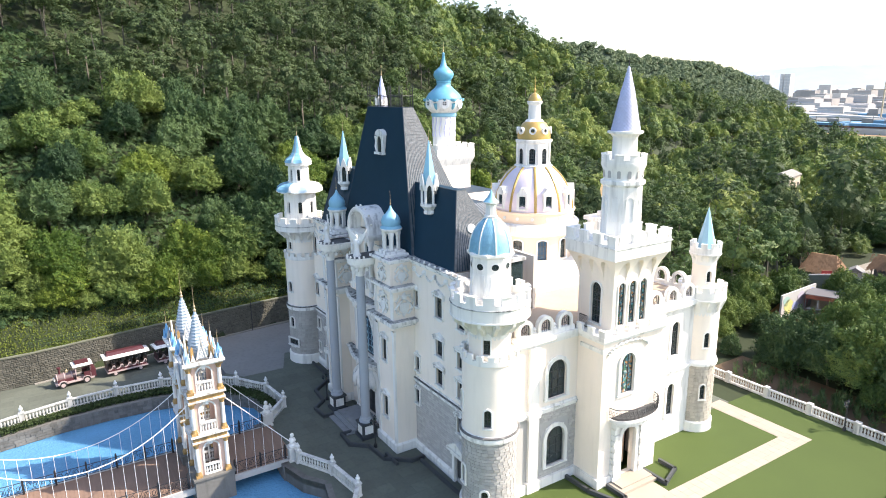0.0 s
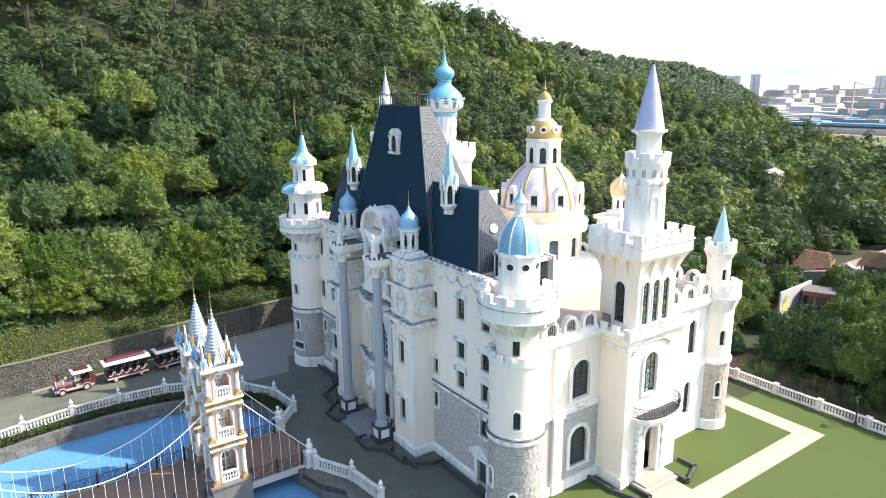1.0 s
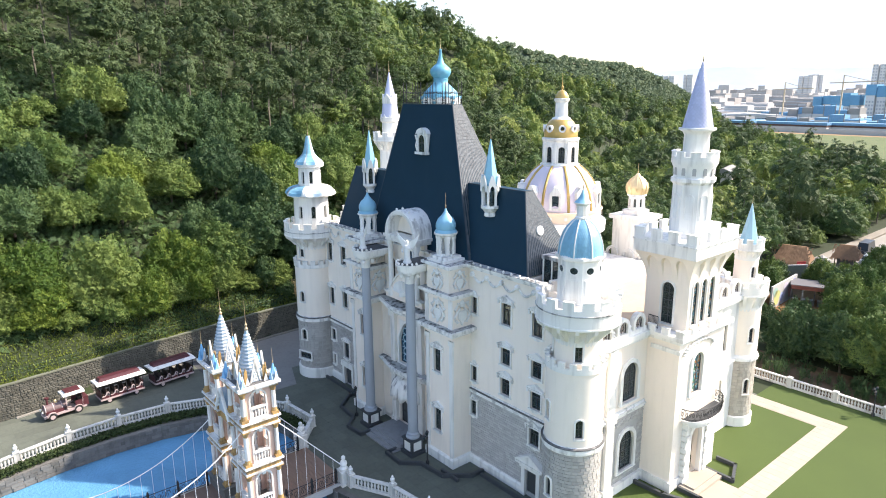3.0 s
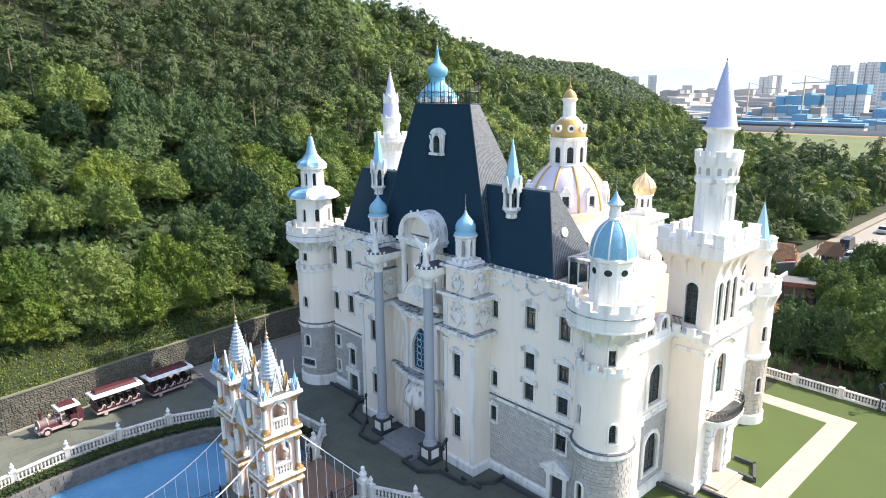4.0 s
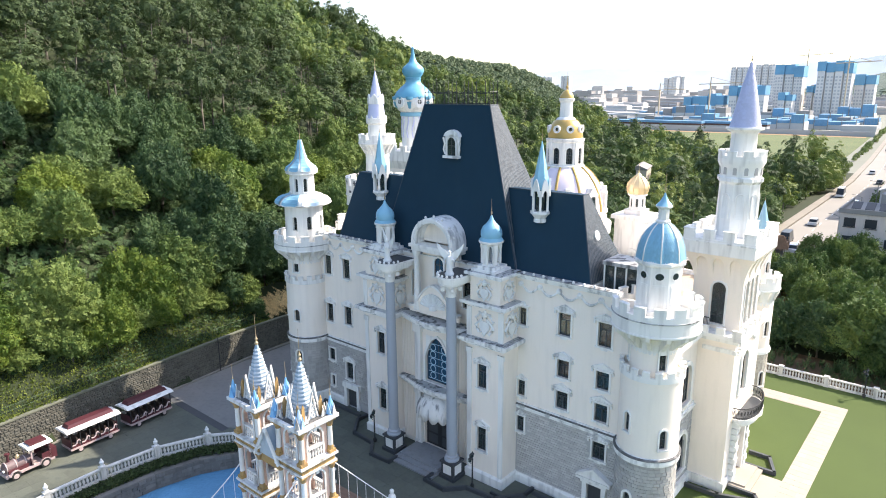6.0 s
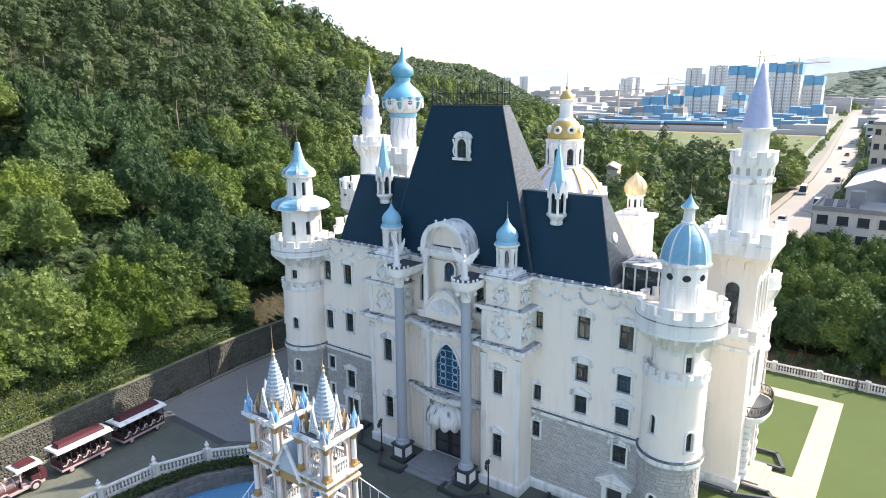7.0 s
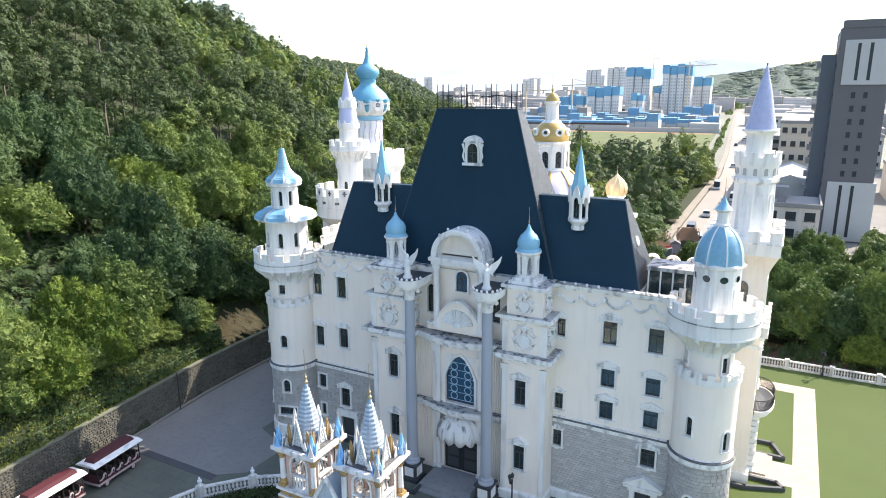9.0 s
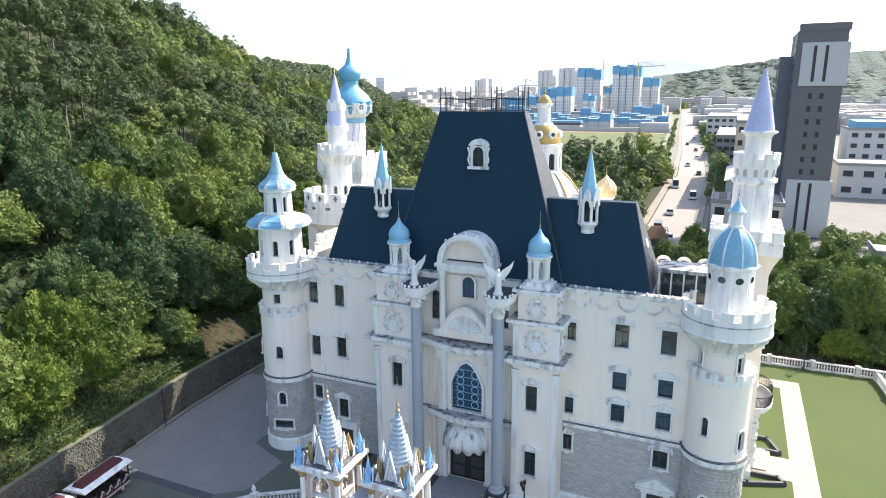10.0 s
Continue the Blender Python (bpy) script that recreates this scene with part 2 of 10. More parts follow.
def holed_wall(g, u0, u1, z0, z1, t, holes, m):
    """A wall of thickness t (outside at 0, towards +y) with rectangular holes (u0, u1, z0, z1); m sets it up."""
    us = sorted({u0, u1, *[h[0] for h in holes], *[h[1] for h in holes]})
    zs = sorted({z0, z1, *[h[2] for h in holes], *[h[3] for h in holes]})

    def inside(u, z):
        return any(h[0] < u < h[1] and h[2] < z < h[3] for h in holes)

    def quad(a, b, c, d):
        g.add([m @ Vector(p) for p in (a, b, c, d)], [(0, 1, 2, 3)])
    solid_at = {}
    for i in range(len(us) - 1):
        for j in range(len(zs) - 1):
            solid_at[i, j] = not inside((us[i] + us[i + 1]) / 2, (zs[j] + zs[j + 1]) / 2)
    for (i, j), s in solid_at.items():
        if not s:
            continue
        a, b, c, d = us[i], us[i + 1], zs[j], zs[j + 1]
        quad((a, 0, c), (b, 0, c), (b, 0, d), (a, 0, d))
        quad((b, t, c), (a, t, c), (a, t, d), (b, t, d))
        if not solid_at.get((i - 1, j)):
            quad((a, 0, c), (a, 0, d), (a, t, d), (a, t, c))
        if not solid_at.get((i + 1, j)):
            quad((b, 0, c), (b, t, c), (b, t, d), (b, 0, d))
        if not solid_at.get((i, j - 1)):
            quad((a, 0, c), (a, t, c), (b, t, c), (b, 0, c))
        if not solid_at.get((i, j + 1)):
            quad((a, 0, d), (b, 0, d), (b, t, d), (a, t, d))


def round_wall(g, prof, n, holes, t=0.25):
    """A lathed wall, prof (radius, z) from below, with holes (degrees, width, z0, z1) that go through."""
    rad = lambda z: float(np.interp(z, [p[1] for p in prof], [p[0] for p in prof]))
    spans = []
    for a, w, z0, z1 in holes:
        h = math.degrees(w / 2 / rad((z0 + z1) / 2))
        spans.append((a % 360 - h, a % 360 + h, z0, z1))
    ang = sorted({round(360 * i / n, 3) for i in range(n)} | {round(x % 360, 3) for s in spans for x in s[:2]})
    zs = sorted({p[1] for p in prof} | {z for s in spans for z in s[2:]})

    def inside(a, z):
        return any(((a - s[0]) % 360) < (s[1] - s[0]) and s[2] < z < s[3] for s in spans)

    def pt(a, z, d=0.0):
        r = rad(z) - d
        return (r * math.cos(radians(a)), r * math.sin(radians(a)), z)
    k = len(ang)
    for i in range(k):
        a, b = ang[i], ang[(i + 1) % k] + (360 if i == k - 1 else 0)
        for j in range(len(zs) - 1):
            c, d = zs[j], zs[j + 1]
            mid = (a + b) / 2
            if inside(mid % 360, (c + d) / 2):
                if not inside((mid - (b - a) / 2 - 0.2) % 360, (c + d) / 2):
                    g.add([pt(a, c), pt(a, d), pt(a, d, t), pt(a, c, t)], [(0, 1, 2, 3)])
                if not inside((mid + (b - a) / 2 + 0.2) % 360, (c + d) / 2):
                    g.add([pt(b, c), pt(b, c, t), pt(b, d, t), pt(b, d)], [(0, 1, 2, 3)])
                if j == 0 or not inside(mid % 360, zs[j] - 0.01):
                    g.add([pt(a, c), pt(a, c, t), pt(b, c, t), pt(b, c)], [(0, 1, 2, 3)])
                if not inside(mid % 360, d + 0.01):
                    g.add([pt(a, d), pt(b, d), pt(b, d, t), pt(a, d, t)], [(0, 1, 2, 3)])
            else:
                g.add([pt(a, c), pt(b, c), pt(b, d), pt(a, d)], [(0, 1, 2, 3)])


def weld(g):
    """Merge equal corners, so that lathed walls shade smoothly."""
    seen, remap, v = {}, [], []
    for p in g.v:
        k = (round(p[0], 4), round(p[1], 4), round(p[2], 4))
        if k not in seen:
            seen[k] = len(v)
            v.append(p)
        remap.append(seen[k])
    g.v = v
    g.f = [tuple(remap[i] for i in f) for f in g.f]
    return g


def on_round(a, r, z):
    """A pose on a round wall at a degrees: x along the wall, -y outward."""
    return Matrix.Translation((r * math.cos(radians(a)), r * math.sin(radians(a)), z)) @ pose(0, 0, 0, 0, 0, a + 90)


FRONT = Matrix.Identity(4)                        # a wall that faces -y


def facing_east(x):
    """A wall that faces +x: its u runs along +y."""
    return Matrix.Translation((x, 0, 0)) @ pose(0, 0, 0, 0, 0, 90)

# ---- windows ----
DARKFRAME = mat("dark_window_frame", (0.05, 0.055, 0.06), 0.5, 0.1, 2, 12, 0.05)
_cache = {}


def once(key, make):
    if key not in _cache:
        _cache[key] = make()
    return _cache[key]


def rect_window(parent, m, w, h, hood="gable", depth=0.2):
    """A square-headed window: white surround, dark sash, glass, and a small gabled or rounded hood; m is at the middle of the sill."""
    def trim():
        g = Geo()
        b = 0.13
        g.box(-w / 2 - b, -w / 2, -0.07, 0.05, 0, h).box(w / 2, w / 2 + b, -0.07, 0.05, 0, h)
        g.box(-w / 2 - b, w / 2 + b, -0.09, 0.05, h, h + b).box(-w / 2 - b - 0.05, w / 2 + b + 0.05, -0.14, 0.05, -0.12, 0)
        g.prism([(-w * 0.36, -0.12), (w * 0.36, -0.12), (w * 0.2, -0.26), (-w * 0.2, -0.26)], -0.09, 0.01)
        return mesh_of("window", g, WHITE)

    def sash():
        g = Geo()
        s = 0.05
        g.box(-w / 2, -w / 2 + s, depth - 0.05, depth + 0.03, 0, h).box(w / 2 - s, w / 2, depth - 0.05, depth + 0.03, 0, h)
        g.box(-w / 2 + s, w / 2 - s, depth - 0.05, depth + 0.03, 0, s).box(-w / 2 + s, w / 2 - s, depth - 0.05, depth + 0.03, h - s, h)
        g.box(-0.025, 0.025, depth - 0.05, depth + 0.03, s, h * 0.66).box(-w / 2 + s, w / 2 - s, depth - 0.052, depth + 0.032, h * 0.66, h * 0.66 + s)
        return mesh_of("sash", g, DARKFRAME)

    def pane():
        return mesh_of("pane", Geo().box(-w / 2 + 0.04, w / 2 - 0.04, depth, depth + 0.015, 0.04, h - 0.04), GLASS)

    def top():
        g = Geo()
        q = w / 2 + 0.28
        if hood == "gable":
            g.box(-q, q, -0.2, 0.02, h + 0.13, h + 0.21)
            g.prism([(-q, h + 0.21), (q, h + 0.21), (0, h + 0.56)], -0.12, 0.01)
            g.band([(-q - 0.04, h + 0.21), (0, h + 0.56), (q + 0.04, h + 0.21)], [(-q - 0.04, h + 0.30), (0, h + 0.66), (q + 0.04, h + 0.30)], -0.22, 0.015)
            for s in (-1, 1):
                g.box(s * q - 0.07, s * q + 0.07, -0.12, 0.01, h - 0.12, h + 0.13)
        else:
            line = arch_line(w * 0.8, h + 0.5, rise=0.3, base=h + 0.2)[1:-1]
            g.box(-q + 0.05, q - 0.05, -0.15, 0.02, h + 0.13, h + 0.22)
            g.prism([(-w * 0.4, h + 0.22)] + line + [(w * 0.4, h + 0.22)], -0.1, 0.01)
        return mesh_of("hood", g, TRIM)
    key = (round(w, 2), round(h, 2), hood)
    win = part("window", once(("t", *key), trim), None, parent, m=m)
    part("sash", once(("s", *key), sash), None, win)
    part("pane", once(("p", *key), pane), None, win)
    if hood:
        part("hood", once(("h", *key), top), None, win)
    return win


def arch_window(parent, m, w, h, wide=0.14, rise=None, pointed=False, glass=None, bars=(1, 2), proud=0.07, depth=0.2, sill=True, sashmat=None):
    """A round-headed window: white surround with closed spandrels, barred sash, glass; m is at the middle of the sill."""
    key = (round(w, 2), round(h, 2), wide, rise, pointed, bars, glass.name if glass else "", proud)
    line = arch_line(w, h, rise, pointed=pointed)

    def trim():
        g = Geo()
        outer = arch_line(w + 2 * wide, h + wide, (w / 2 if rise is None else rise) + wide, pointed=pointed)
        g.band(line, outer, -proud, 0.03)
        k = len(line) // 2
        g.prism([(-w / 2, h + 0.01)] + line[1:k + 1] + [(line[k][0], h + 0.01)], 0.0, depth - 0.05)
        g.prism([(line[k][0], h + 0.01)] + line[k:-1] + [(w / 2, h + 0.01)], 0.0, depth - 0.05)
        if sill:
            g.box(-w / 2 - wide - 0.03, w / 2 + wide + 0.03, -proud - 0.06, 0.03, -0.1, 0)
        return mesh_of("window", g, WHITE)

    def sash():
        g = Geo()
        s = 0.045
        inner = arch_line(w - 2 * s, h - s, (w / 2 if rise is None else rise) - s, pointed=pointed)
        g.band(inner, line, depth - 0.05, depth + 0.03)
        g.box(-w / 2, w / 2, depth - 0.05, depth + 0.03, 0, s)
        for i in range(bars[0]):
            u = -w / 2 + w * (i + 1) / (bars[0] + 1)
            r = w / 2 if rise is None else rise
            t = h - r + r * math.sqrt(max(0.0, 1 - (u / (w / 2)) ** 2)) - s / 2
            g.box(u - 0.02, u + 0.02, depth - 0.04, depth + 0.028, s, t)
        for i in range(bars[1]):
            z = h * 0.92 * (i + 1) / (bars[1] + 1)
            g.box(-w / 2 + s, w / 2 - s, depth - 0.035, depth + 0.026, z - 0.02, z + 0.02)
        return mesh_of("sash", g, sashmat or DARKFRAME)

    def pane():
        small = arch_line(w - 0.06, h - 0.03, (w / 2 if rise is None else rise) - 0.03, pointed=pointed)
        return mesh_of("pane", Geo().prism(small, depth, depth + 0.015), glass or GLASS)
    win = part("window", once(("at", *key), trim), None, parent, m=m)
    part("sash", once(("as", *key), sash), None, win)
    part("pane", once(("ap", *key), pane), None, win)
    return win


# ---- towers ----
def merlons(parent, r, z, n, h=0.6, w=0.6, t=0.22, gap=0.5, skip=None):
    """Battlements round a parapet: n merlons as pieces of it."""
    arc = 360 / n * (1 - gap)
    g = Geo()
    k = 3
    for rr0, rr1, z0, z1 in ((r - t, r, 0, h), (r - t - 0.04, r + 0.04, h, h + 0.07)):
        a = [radians(-arc / 2 + arc * i / k) for i in range(k + 1)]
        v = [(rr * math.cos(x), rr * math.sin(x), zz) for zz in (z0, z1) for rr in (rr0, rr1) for x in a]
        q = k + 1
        f = []
        for i in range(k):
            f += [(i, i + 1, q + i + 1, q + i), (2 * q + i, 3 * q + i, 3 * q + i + 1, 2 * q + i + 1), (q + i, q + i + 1, 3 * q + i + 1, 3 * q + i), (i, 2 * q + i, 2 * q + i + 1, i + 1)]
        f += [(0, q, 3 * q, 2 * q), (k, 2 * q + k, 3 * q + k, q + k)]
        g.add(v, f)
    me = mesh_of("merlon", g, WHITE)
    for i in range(n):
        part("merlon", me, None, parent, m=pose(0, 0, z, 0, 0, 360 * (i + 0.5) / n))


def ring_parapet(tower, r, z0, z1, n=32, deck=True, floor_z=None):
    """A round parapet wall with a walkway behind it."""
    g = Geo()
    f = floor_z if floor_z is not None else z1 - 0.5
    g.lathe([(r - 0.25, f), (r - 0.25, z1), (r, z1), (r, z0 + 0.12), (r + 0.05, z0 + 0.1), (r + 0.05, z0), (0.2, z0)][::-1], n, caps=False)
    g.lathe([(0.2, f), (r - 0.24, f)], n, caps=False)
    return part("parapet", weld(g), WHITE, tower)


def corbels(tower, r0, r1, z0, z1, n):
    """A row of arched corbels under a round parapet, one piece each, on a flared collar."""
    col = part("corbel_collar", weld(Geo().lathe([(r0, z0 - 0.3), (r0 + 0.02, z0 + 0.25 * (z1 - z0)), (r0 + 0.25 * (r1 - r0), z0 + 0.65 * (z1 - z0)), (r1 - 0.04, z1)], 32, caps=False)), WHITE, tower)
    g = Geo()
    w = 2 * math.pi * r0 / n * 0.36
    prof = [(0, 0), (0.25, 0.1), (0.55, 0.45), (0.95, 0.78), (1, 1), (-0.1, 1), (-0.1, 0)]
    pts = [(r0 + p[0] * (r1 - r0), z0 + p[1] * (z1 - z0)) for p in prof]
    g.add([(x, y, z) for y in (-w / 2, w / 2) for x, z in pts], [tuple(range(7)), tuple(range(13, 6, -1))] + [(i, (i + 1) % 7, (i + 1) % 7 + 7, i + 7) for i in range(7)])
    me = mesh_of("corbel", g, WHITE)
    for i in range(n):
        part("corbel", me, None, col, m=pose(0, 0, 0, 0, 0, 360 * i / n))


def finial(parent, z0, z1, material, r=0.07):
    """A turned spike with a ball and a cup."""
    r = r * 0.55
    h = z1 - z0
    g = Geo().lathe([(r * 1.2, z0 - 0.05), (r * 1.2, z0), (r * 0.5, z0 + 0.06 * h), (r * 1.5, z0 + 0.14 * h), (r * 1.6, z0 + 0.2 * h), (r * 0.5, z0 + 0.3 * h), (r * 0.8, z0 + 0.38 * h), (r * 0.3, z0 + 0.5 * h), (0.012, z1)], 10)
    return part("finial", g, material, parent)


def ribbed_dome(tower, prof, n, material, rib_material, rib=0.05, name="dome", facet=None):
    """A dome with n panels and raised ribs between them."""
    d = part(name, Geo().lathe(prof, facet or n, turn=180 / n if facet is None else 0), material, tower, smooth=25 if facet is None else 60)
    for i in range(n):
        a = 360 / n * i + (180 / n if facet is None else 0)
        g = Geo().tube([(r * math.cos(radians(a)), r * math.sin(radians(a)), z) for r, z in prof], rib, 6)
        part("rib", g, rib_material, d)
    return d


def scales(parent, prof, rows, n, material, t=0.03, a0=0.0, a1=360.0):
    """Overlapping roof scales on a turned roof, gathered in one part."""
    zs = np.array([p[1] for p in prof], float)
    rs = np.array([p[0] for p in prof], float)
    length = np.concatenate(([0], np.cumsum(np.hypot(np.diff(zs), np.diff(rs)))))
    g = Geo()
    for j in range(rows):
        s0, s1 = length[-1] * j / rows, length[-1] * min(1, (j + 1.25) / rows)
        r0, z0, r1, z1 = np.interp(s0, length, rs), np.interp(s0, length, zs), np.interp(s1, length, rs), np.interp(s1, length, zs)
        k = max(6, int(n * r0 / rs.max()))
        for i in range(k):
            c = a0 + (a1 - a0) * (i + 0.5 * (j % 2)) / k
            h = 0.47 * (a1 - a0) / k
            v = []
            for da, f in ((-h, 0.45), (-h * 0.6, 0.1), (0, 0), (h * 0.6, 0.1), (h, 0.45), (h, 1), (-h, 1)):
                r, z = r0 + (r1 - r0) * f, z0 + (z1 - z0) * f
                o = t * (1 - f) + 0.004
                a = radians(c + da)
                v.append(((r + o) * math.cos(a), (r + o) * math.sin(a), z))
            g.add(v, [tuple(range(7))])
    ob = part("scale_cladding", g, material, parent, smooth=0)
    return tagged(ob, kind="stuff")


def stone_courses(parent, r, z0, z1, h=0.25, w=0.4, keep=None, seed=1, stone=None):
    """A round wall's facing of dressed stones, each proud of its mortar; far ones joined."""
    rng = random.Random(seed)
    rows = int(round((z1 - z0) / h))
    h = (z1 - z0) / rows
    g = Geo()
    n = max(8, int(2 * math.pi * r / w))
    kinds, single = {}, 0
    for j in range(rows):
        off = rng.random()
        for i in range(n):
            a0, a1 = 360 * (i + off) / n + 0.6, 360 * (i + 1 + off) / n - 0.6
            mid = ((a0 + a1) / 2) % 360
            if keep and not keep(mid, z0 + (j + 0.5) * h):
                continue
            p = 0.014 + 0.022 * rng.random()
            if 195 < mid < 352 and single < 300:
                k = int((p - 0.014) / 0.0075)
                if k not in kinds:
                    e, q_ = 180 / n - 0.6, 180 / n - 0.85
                    v = [(rr * math.cos(radians(a)), rr * math.sin(radians(a)), z) for rr, s in ((r - 0.03, e), (r + 0.017 + 0.0075 * k, q_)) for a, z in ((-s, 0.015), (s, 0.015), (s, h - 0.015), (-s, h - 0.015))]
                    kinds[k] = mesh_of("stone", Geo().add(v, [(4, 5, 6, 7), (0, 1, 5, 4), (1, 2, 6, 5), (2, 3, 7, 6), (3, 0, 4, 7)]), stone or STONE, smooth=0)
                part("stone", kinds[k], None, parent, m=pose(0, 0, z0 + j * h, 0, 0, mid))
                single += 1
                continue
            v = []
            for rr in (r - 0.03, r + p):
                q = 0.0 if rr < r else 0.25
                for a, z in ((a0 + q, z0 + j * h + 0.015), (a1 - q, z0 + j * h + 0.015), (a1 - q, z0 + (j + 1) * h - 0.015), (a0 + q, z0 + (j + 1) * h - 0.015)):
                    v.append((rr * math.cos(radians(a)), rr * math.sin(radians(a)), z))
            g.add(v, [(4, 5, 6, 7), (0, 1, 5, 4), (1, 2, 6, 5), (2, 3, 7, 6), (3, 0, 4, 7)])
    return tagged(part("stone_facing", g, stone or STONE, parent, smooth=0), kind="stuff")


def corner_tower(loc, label, spec):
    """A round corner tower: stone foot, rendered shaft, battlements on corbels. The top is built by the caller."""
    tw = thing("corner_tower", loc, label, "tower", "corner towers of the castle")
    r = spec["r"]
    part("plinth", weld(Geo().lathe([(r + 0.2, 0), (r + 0.2, 1.0), (r + 0.05, 1.12)], 40, caps=False)), WHITE, tw)
    g = Geo()
    holes = spec.get("stone_windows", [])
    round_wall(g, [(r - 0.02, 1.0), (r - 0.02, 6.35)], 40, [(a, w, z, z + h) for a, w, h, z, _ in holes])
    part("stone_wall", weld(g), STONEBED, tw)
    stone_courses(tw, r, 1.12, 6.35, keep=lambda a, z: not any(abs((a - q[0] + 180) % 360 - 180) < math.degrees((q[1] / 2 + 0.3) / r) and q[3] - 0.1 < z < q[3] + q[2] + 0.2 for q in holes))
    for a, w, h, z, arched in holes:
        (arch_window if arched else rect_window)(tw, on_round(a, r + 0.03, z), w, h, **({} if arched else {"hood": None}))
    part("string_course", weld(Geo().lathe([(r - 0.05, 6.3), (r + 0.16, 6.35), (r + 0.2, 6.55), (r + 0.14, 6.75), (r + 0.02, 6.9)], 40, caps=False)), TRIM, tw)
    part("ledge_cover", weld(Geo().lathe([(r + 0.02, 6.86), (r + 0.22, 6.80), (r + 0.22, 6.74), (r + 0.1, 6.72)], 40, caps=False)), LEDGE, tw)
    z2 = spec["shelf"]
    g = Geo()
    holes = spec.get("windows", [])
    round_wall(g, [(r, 6.8), (r, z2)], 40, [(a, w, z, z + h) for a, w, h, z in holes if z < z2])
    part("shaft", weld(g), CREAM, tw)
    ru = spec["ru"]
    sh = part("shelf", weld(Geo().lathe([(r, z2 - 0.25), (r + 0.1, z2 - 0.2), (r + 0.1, z2 + 0.15), (r - 0.1, z2 + 0.15), (r - 0.12, z2), (ru - 0.1, z2)], 40, caps=False)), WHITE, tw)
    merlons(sh, r + 0.1, z2 + 0.15, 16, h=0.32, t=0.2, gap=0.42)
    zc = spec["corbel"]
    g = Geo()
    round_wall(g, [(ru, z2 - 0.1), (ru, zc + 0.1)], 36, [(a, w, z, z + h) for a, w, h, z in holes if z >= z2])
    part("upper_shaft", weld(g), CREAM, tw)
    for a, w, h, z in holes:
        arch_window(tw, on_round(a, (r if z < z2 else ru) + 0.01, z), w, h, wide=0.1, bars=(1, 1))
    rp, z3, z4 = spec["rp"], spec["pz0"], spec["pz1"]
    corbels(tw, ru, rp, zc, z3, 14)
    p = ring_parapet(tw, rp, z3, z4, 40)
    merlons(p, rp, z4, 14, h=0.5, t=0.24, gap=0.4)
    part("parapet_groove", weld(Geo().lathe([(rp - 0.05, z4 - 0.42), (rp + 0.05, z4 - 0.4), (rp + 0.06, z4 - 0.34), (rp - 0.05, z4 - 0.32)], 40, caps=False)), WEATHER, tw)
    return tw


# front tower at the lawn side, with a scaled blue dome
ft = corner_tower((17.65, 0.1, 0), "cream round corner tower with a scaled blue dome", dict(
    r=1.97, ru=1.48, shelf=12.3, corbel=14.1, rp=2.76, pz0=15.35, pz1=16.65,
    stone_windows=[(-100, 0.5, 1.4, 2.7, True), (-45, 0.5, 1.4, 1.2, True)],
    windows=[(-40, 0.5, 1.35, 7.55), (-110, 0.42, 1.35, 8.4), (-45, 0.5, 1.5, 12.75), (-150, 0.5, 1.3, 13.0)]))
g = Geo()
part("drum", Geo().lathe([(1.5, 15.9), (1.5, 16.6), (1.42, 16.7), (1.4, 19.4), (1.62, 19.55), (1.62, 19.7), (1.45, 19.8)], 8, turn=0), WHITE, ft, smooth=20)
for i in range(8):
    a = 22.5 + 45 * i
    m = on_round(a, 1.3, 18.85)
    line = [(0.26 * math.cos(2 * math.pi * k / 14), 0.22 * math.sin(2 * math.pi * k / 14)) for k in range(15)]
    lineo = [(u * 1.25, w * 1.25) for u, w in line]
    w = part("round_window", Geo().band(line, lineo, -0.05, 0.02), WHITE, ft, m=m)
    part("pane", Geo().prism(line[:-1], -0.02, 0.0), GLASS, w)
    part("panel", Geo().box(-0.34, 0.34, -0.035, 0.01, 17.0 - 18.85, 18.3 - 18.85).box(-0.28, 0.28, -0.05, 0.0, 17.1 - 18.85, 18.2 - 18.85), WHITE, ft, m=m)
dome_prof = [(1.5, 19.72), (1.48, 19.95), (1.4, 20.5), (1.2, 21.1), (0.95, 21.5), (0.62, 21.85), (0.4, 22.0)]
d = ribbed_dome(ft, dome_prof, 8, BLUE, WHITE, 0.045)
for i in range(8):
    a = 45 * i
    scales(d, [(r * 0.955, z) for r, z in dome_prof], 14, 7, BLUE, 0.035, a - 20.5 + 0, a + 20.5)
c = part("cupola", Geo().lathe([(0.42, 21.95), (0.46, 22.1), (0.36, 22.2), (0.34, 22.85), (0.54, 23.0), (0.54, 23.06)], 8), WHITE, ft)
part("cap", Geo().lathe([(0.53, 23.06), (0.3, 23.3), (0.1, 23.65), (0.04, 23.85)], 8), BLUE, c)
finial(ft, 23.85, 25.0, BRONZE, 0.05)

def swept_lathe(prof, bulge, lift, n=48, sides=8):
    """A turned roof whose eight corners stand out and sweep upward at the eave."""
    g = Geo().lathe(prof, n)
    r1, z0 = max(r for r, _ in prof), min(z for _, z in prof)
    v = []
    for x, y, z in g.v:
        r = math.hypot(x, y)
        k = math.cos(sides * math.atan2(y, x)) * (r / r1) ** 2
        v.append((x * (1 + bulge * k), y * (1 + bulge * k), z + lift * max(0.0, k) * (r / r1) ** 2))
    g.v = v
    return g


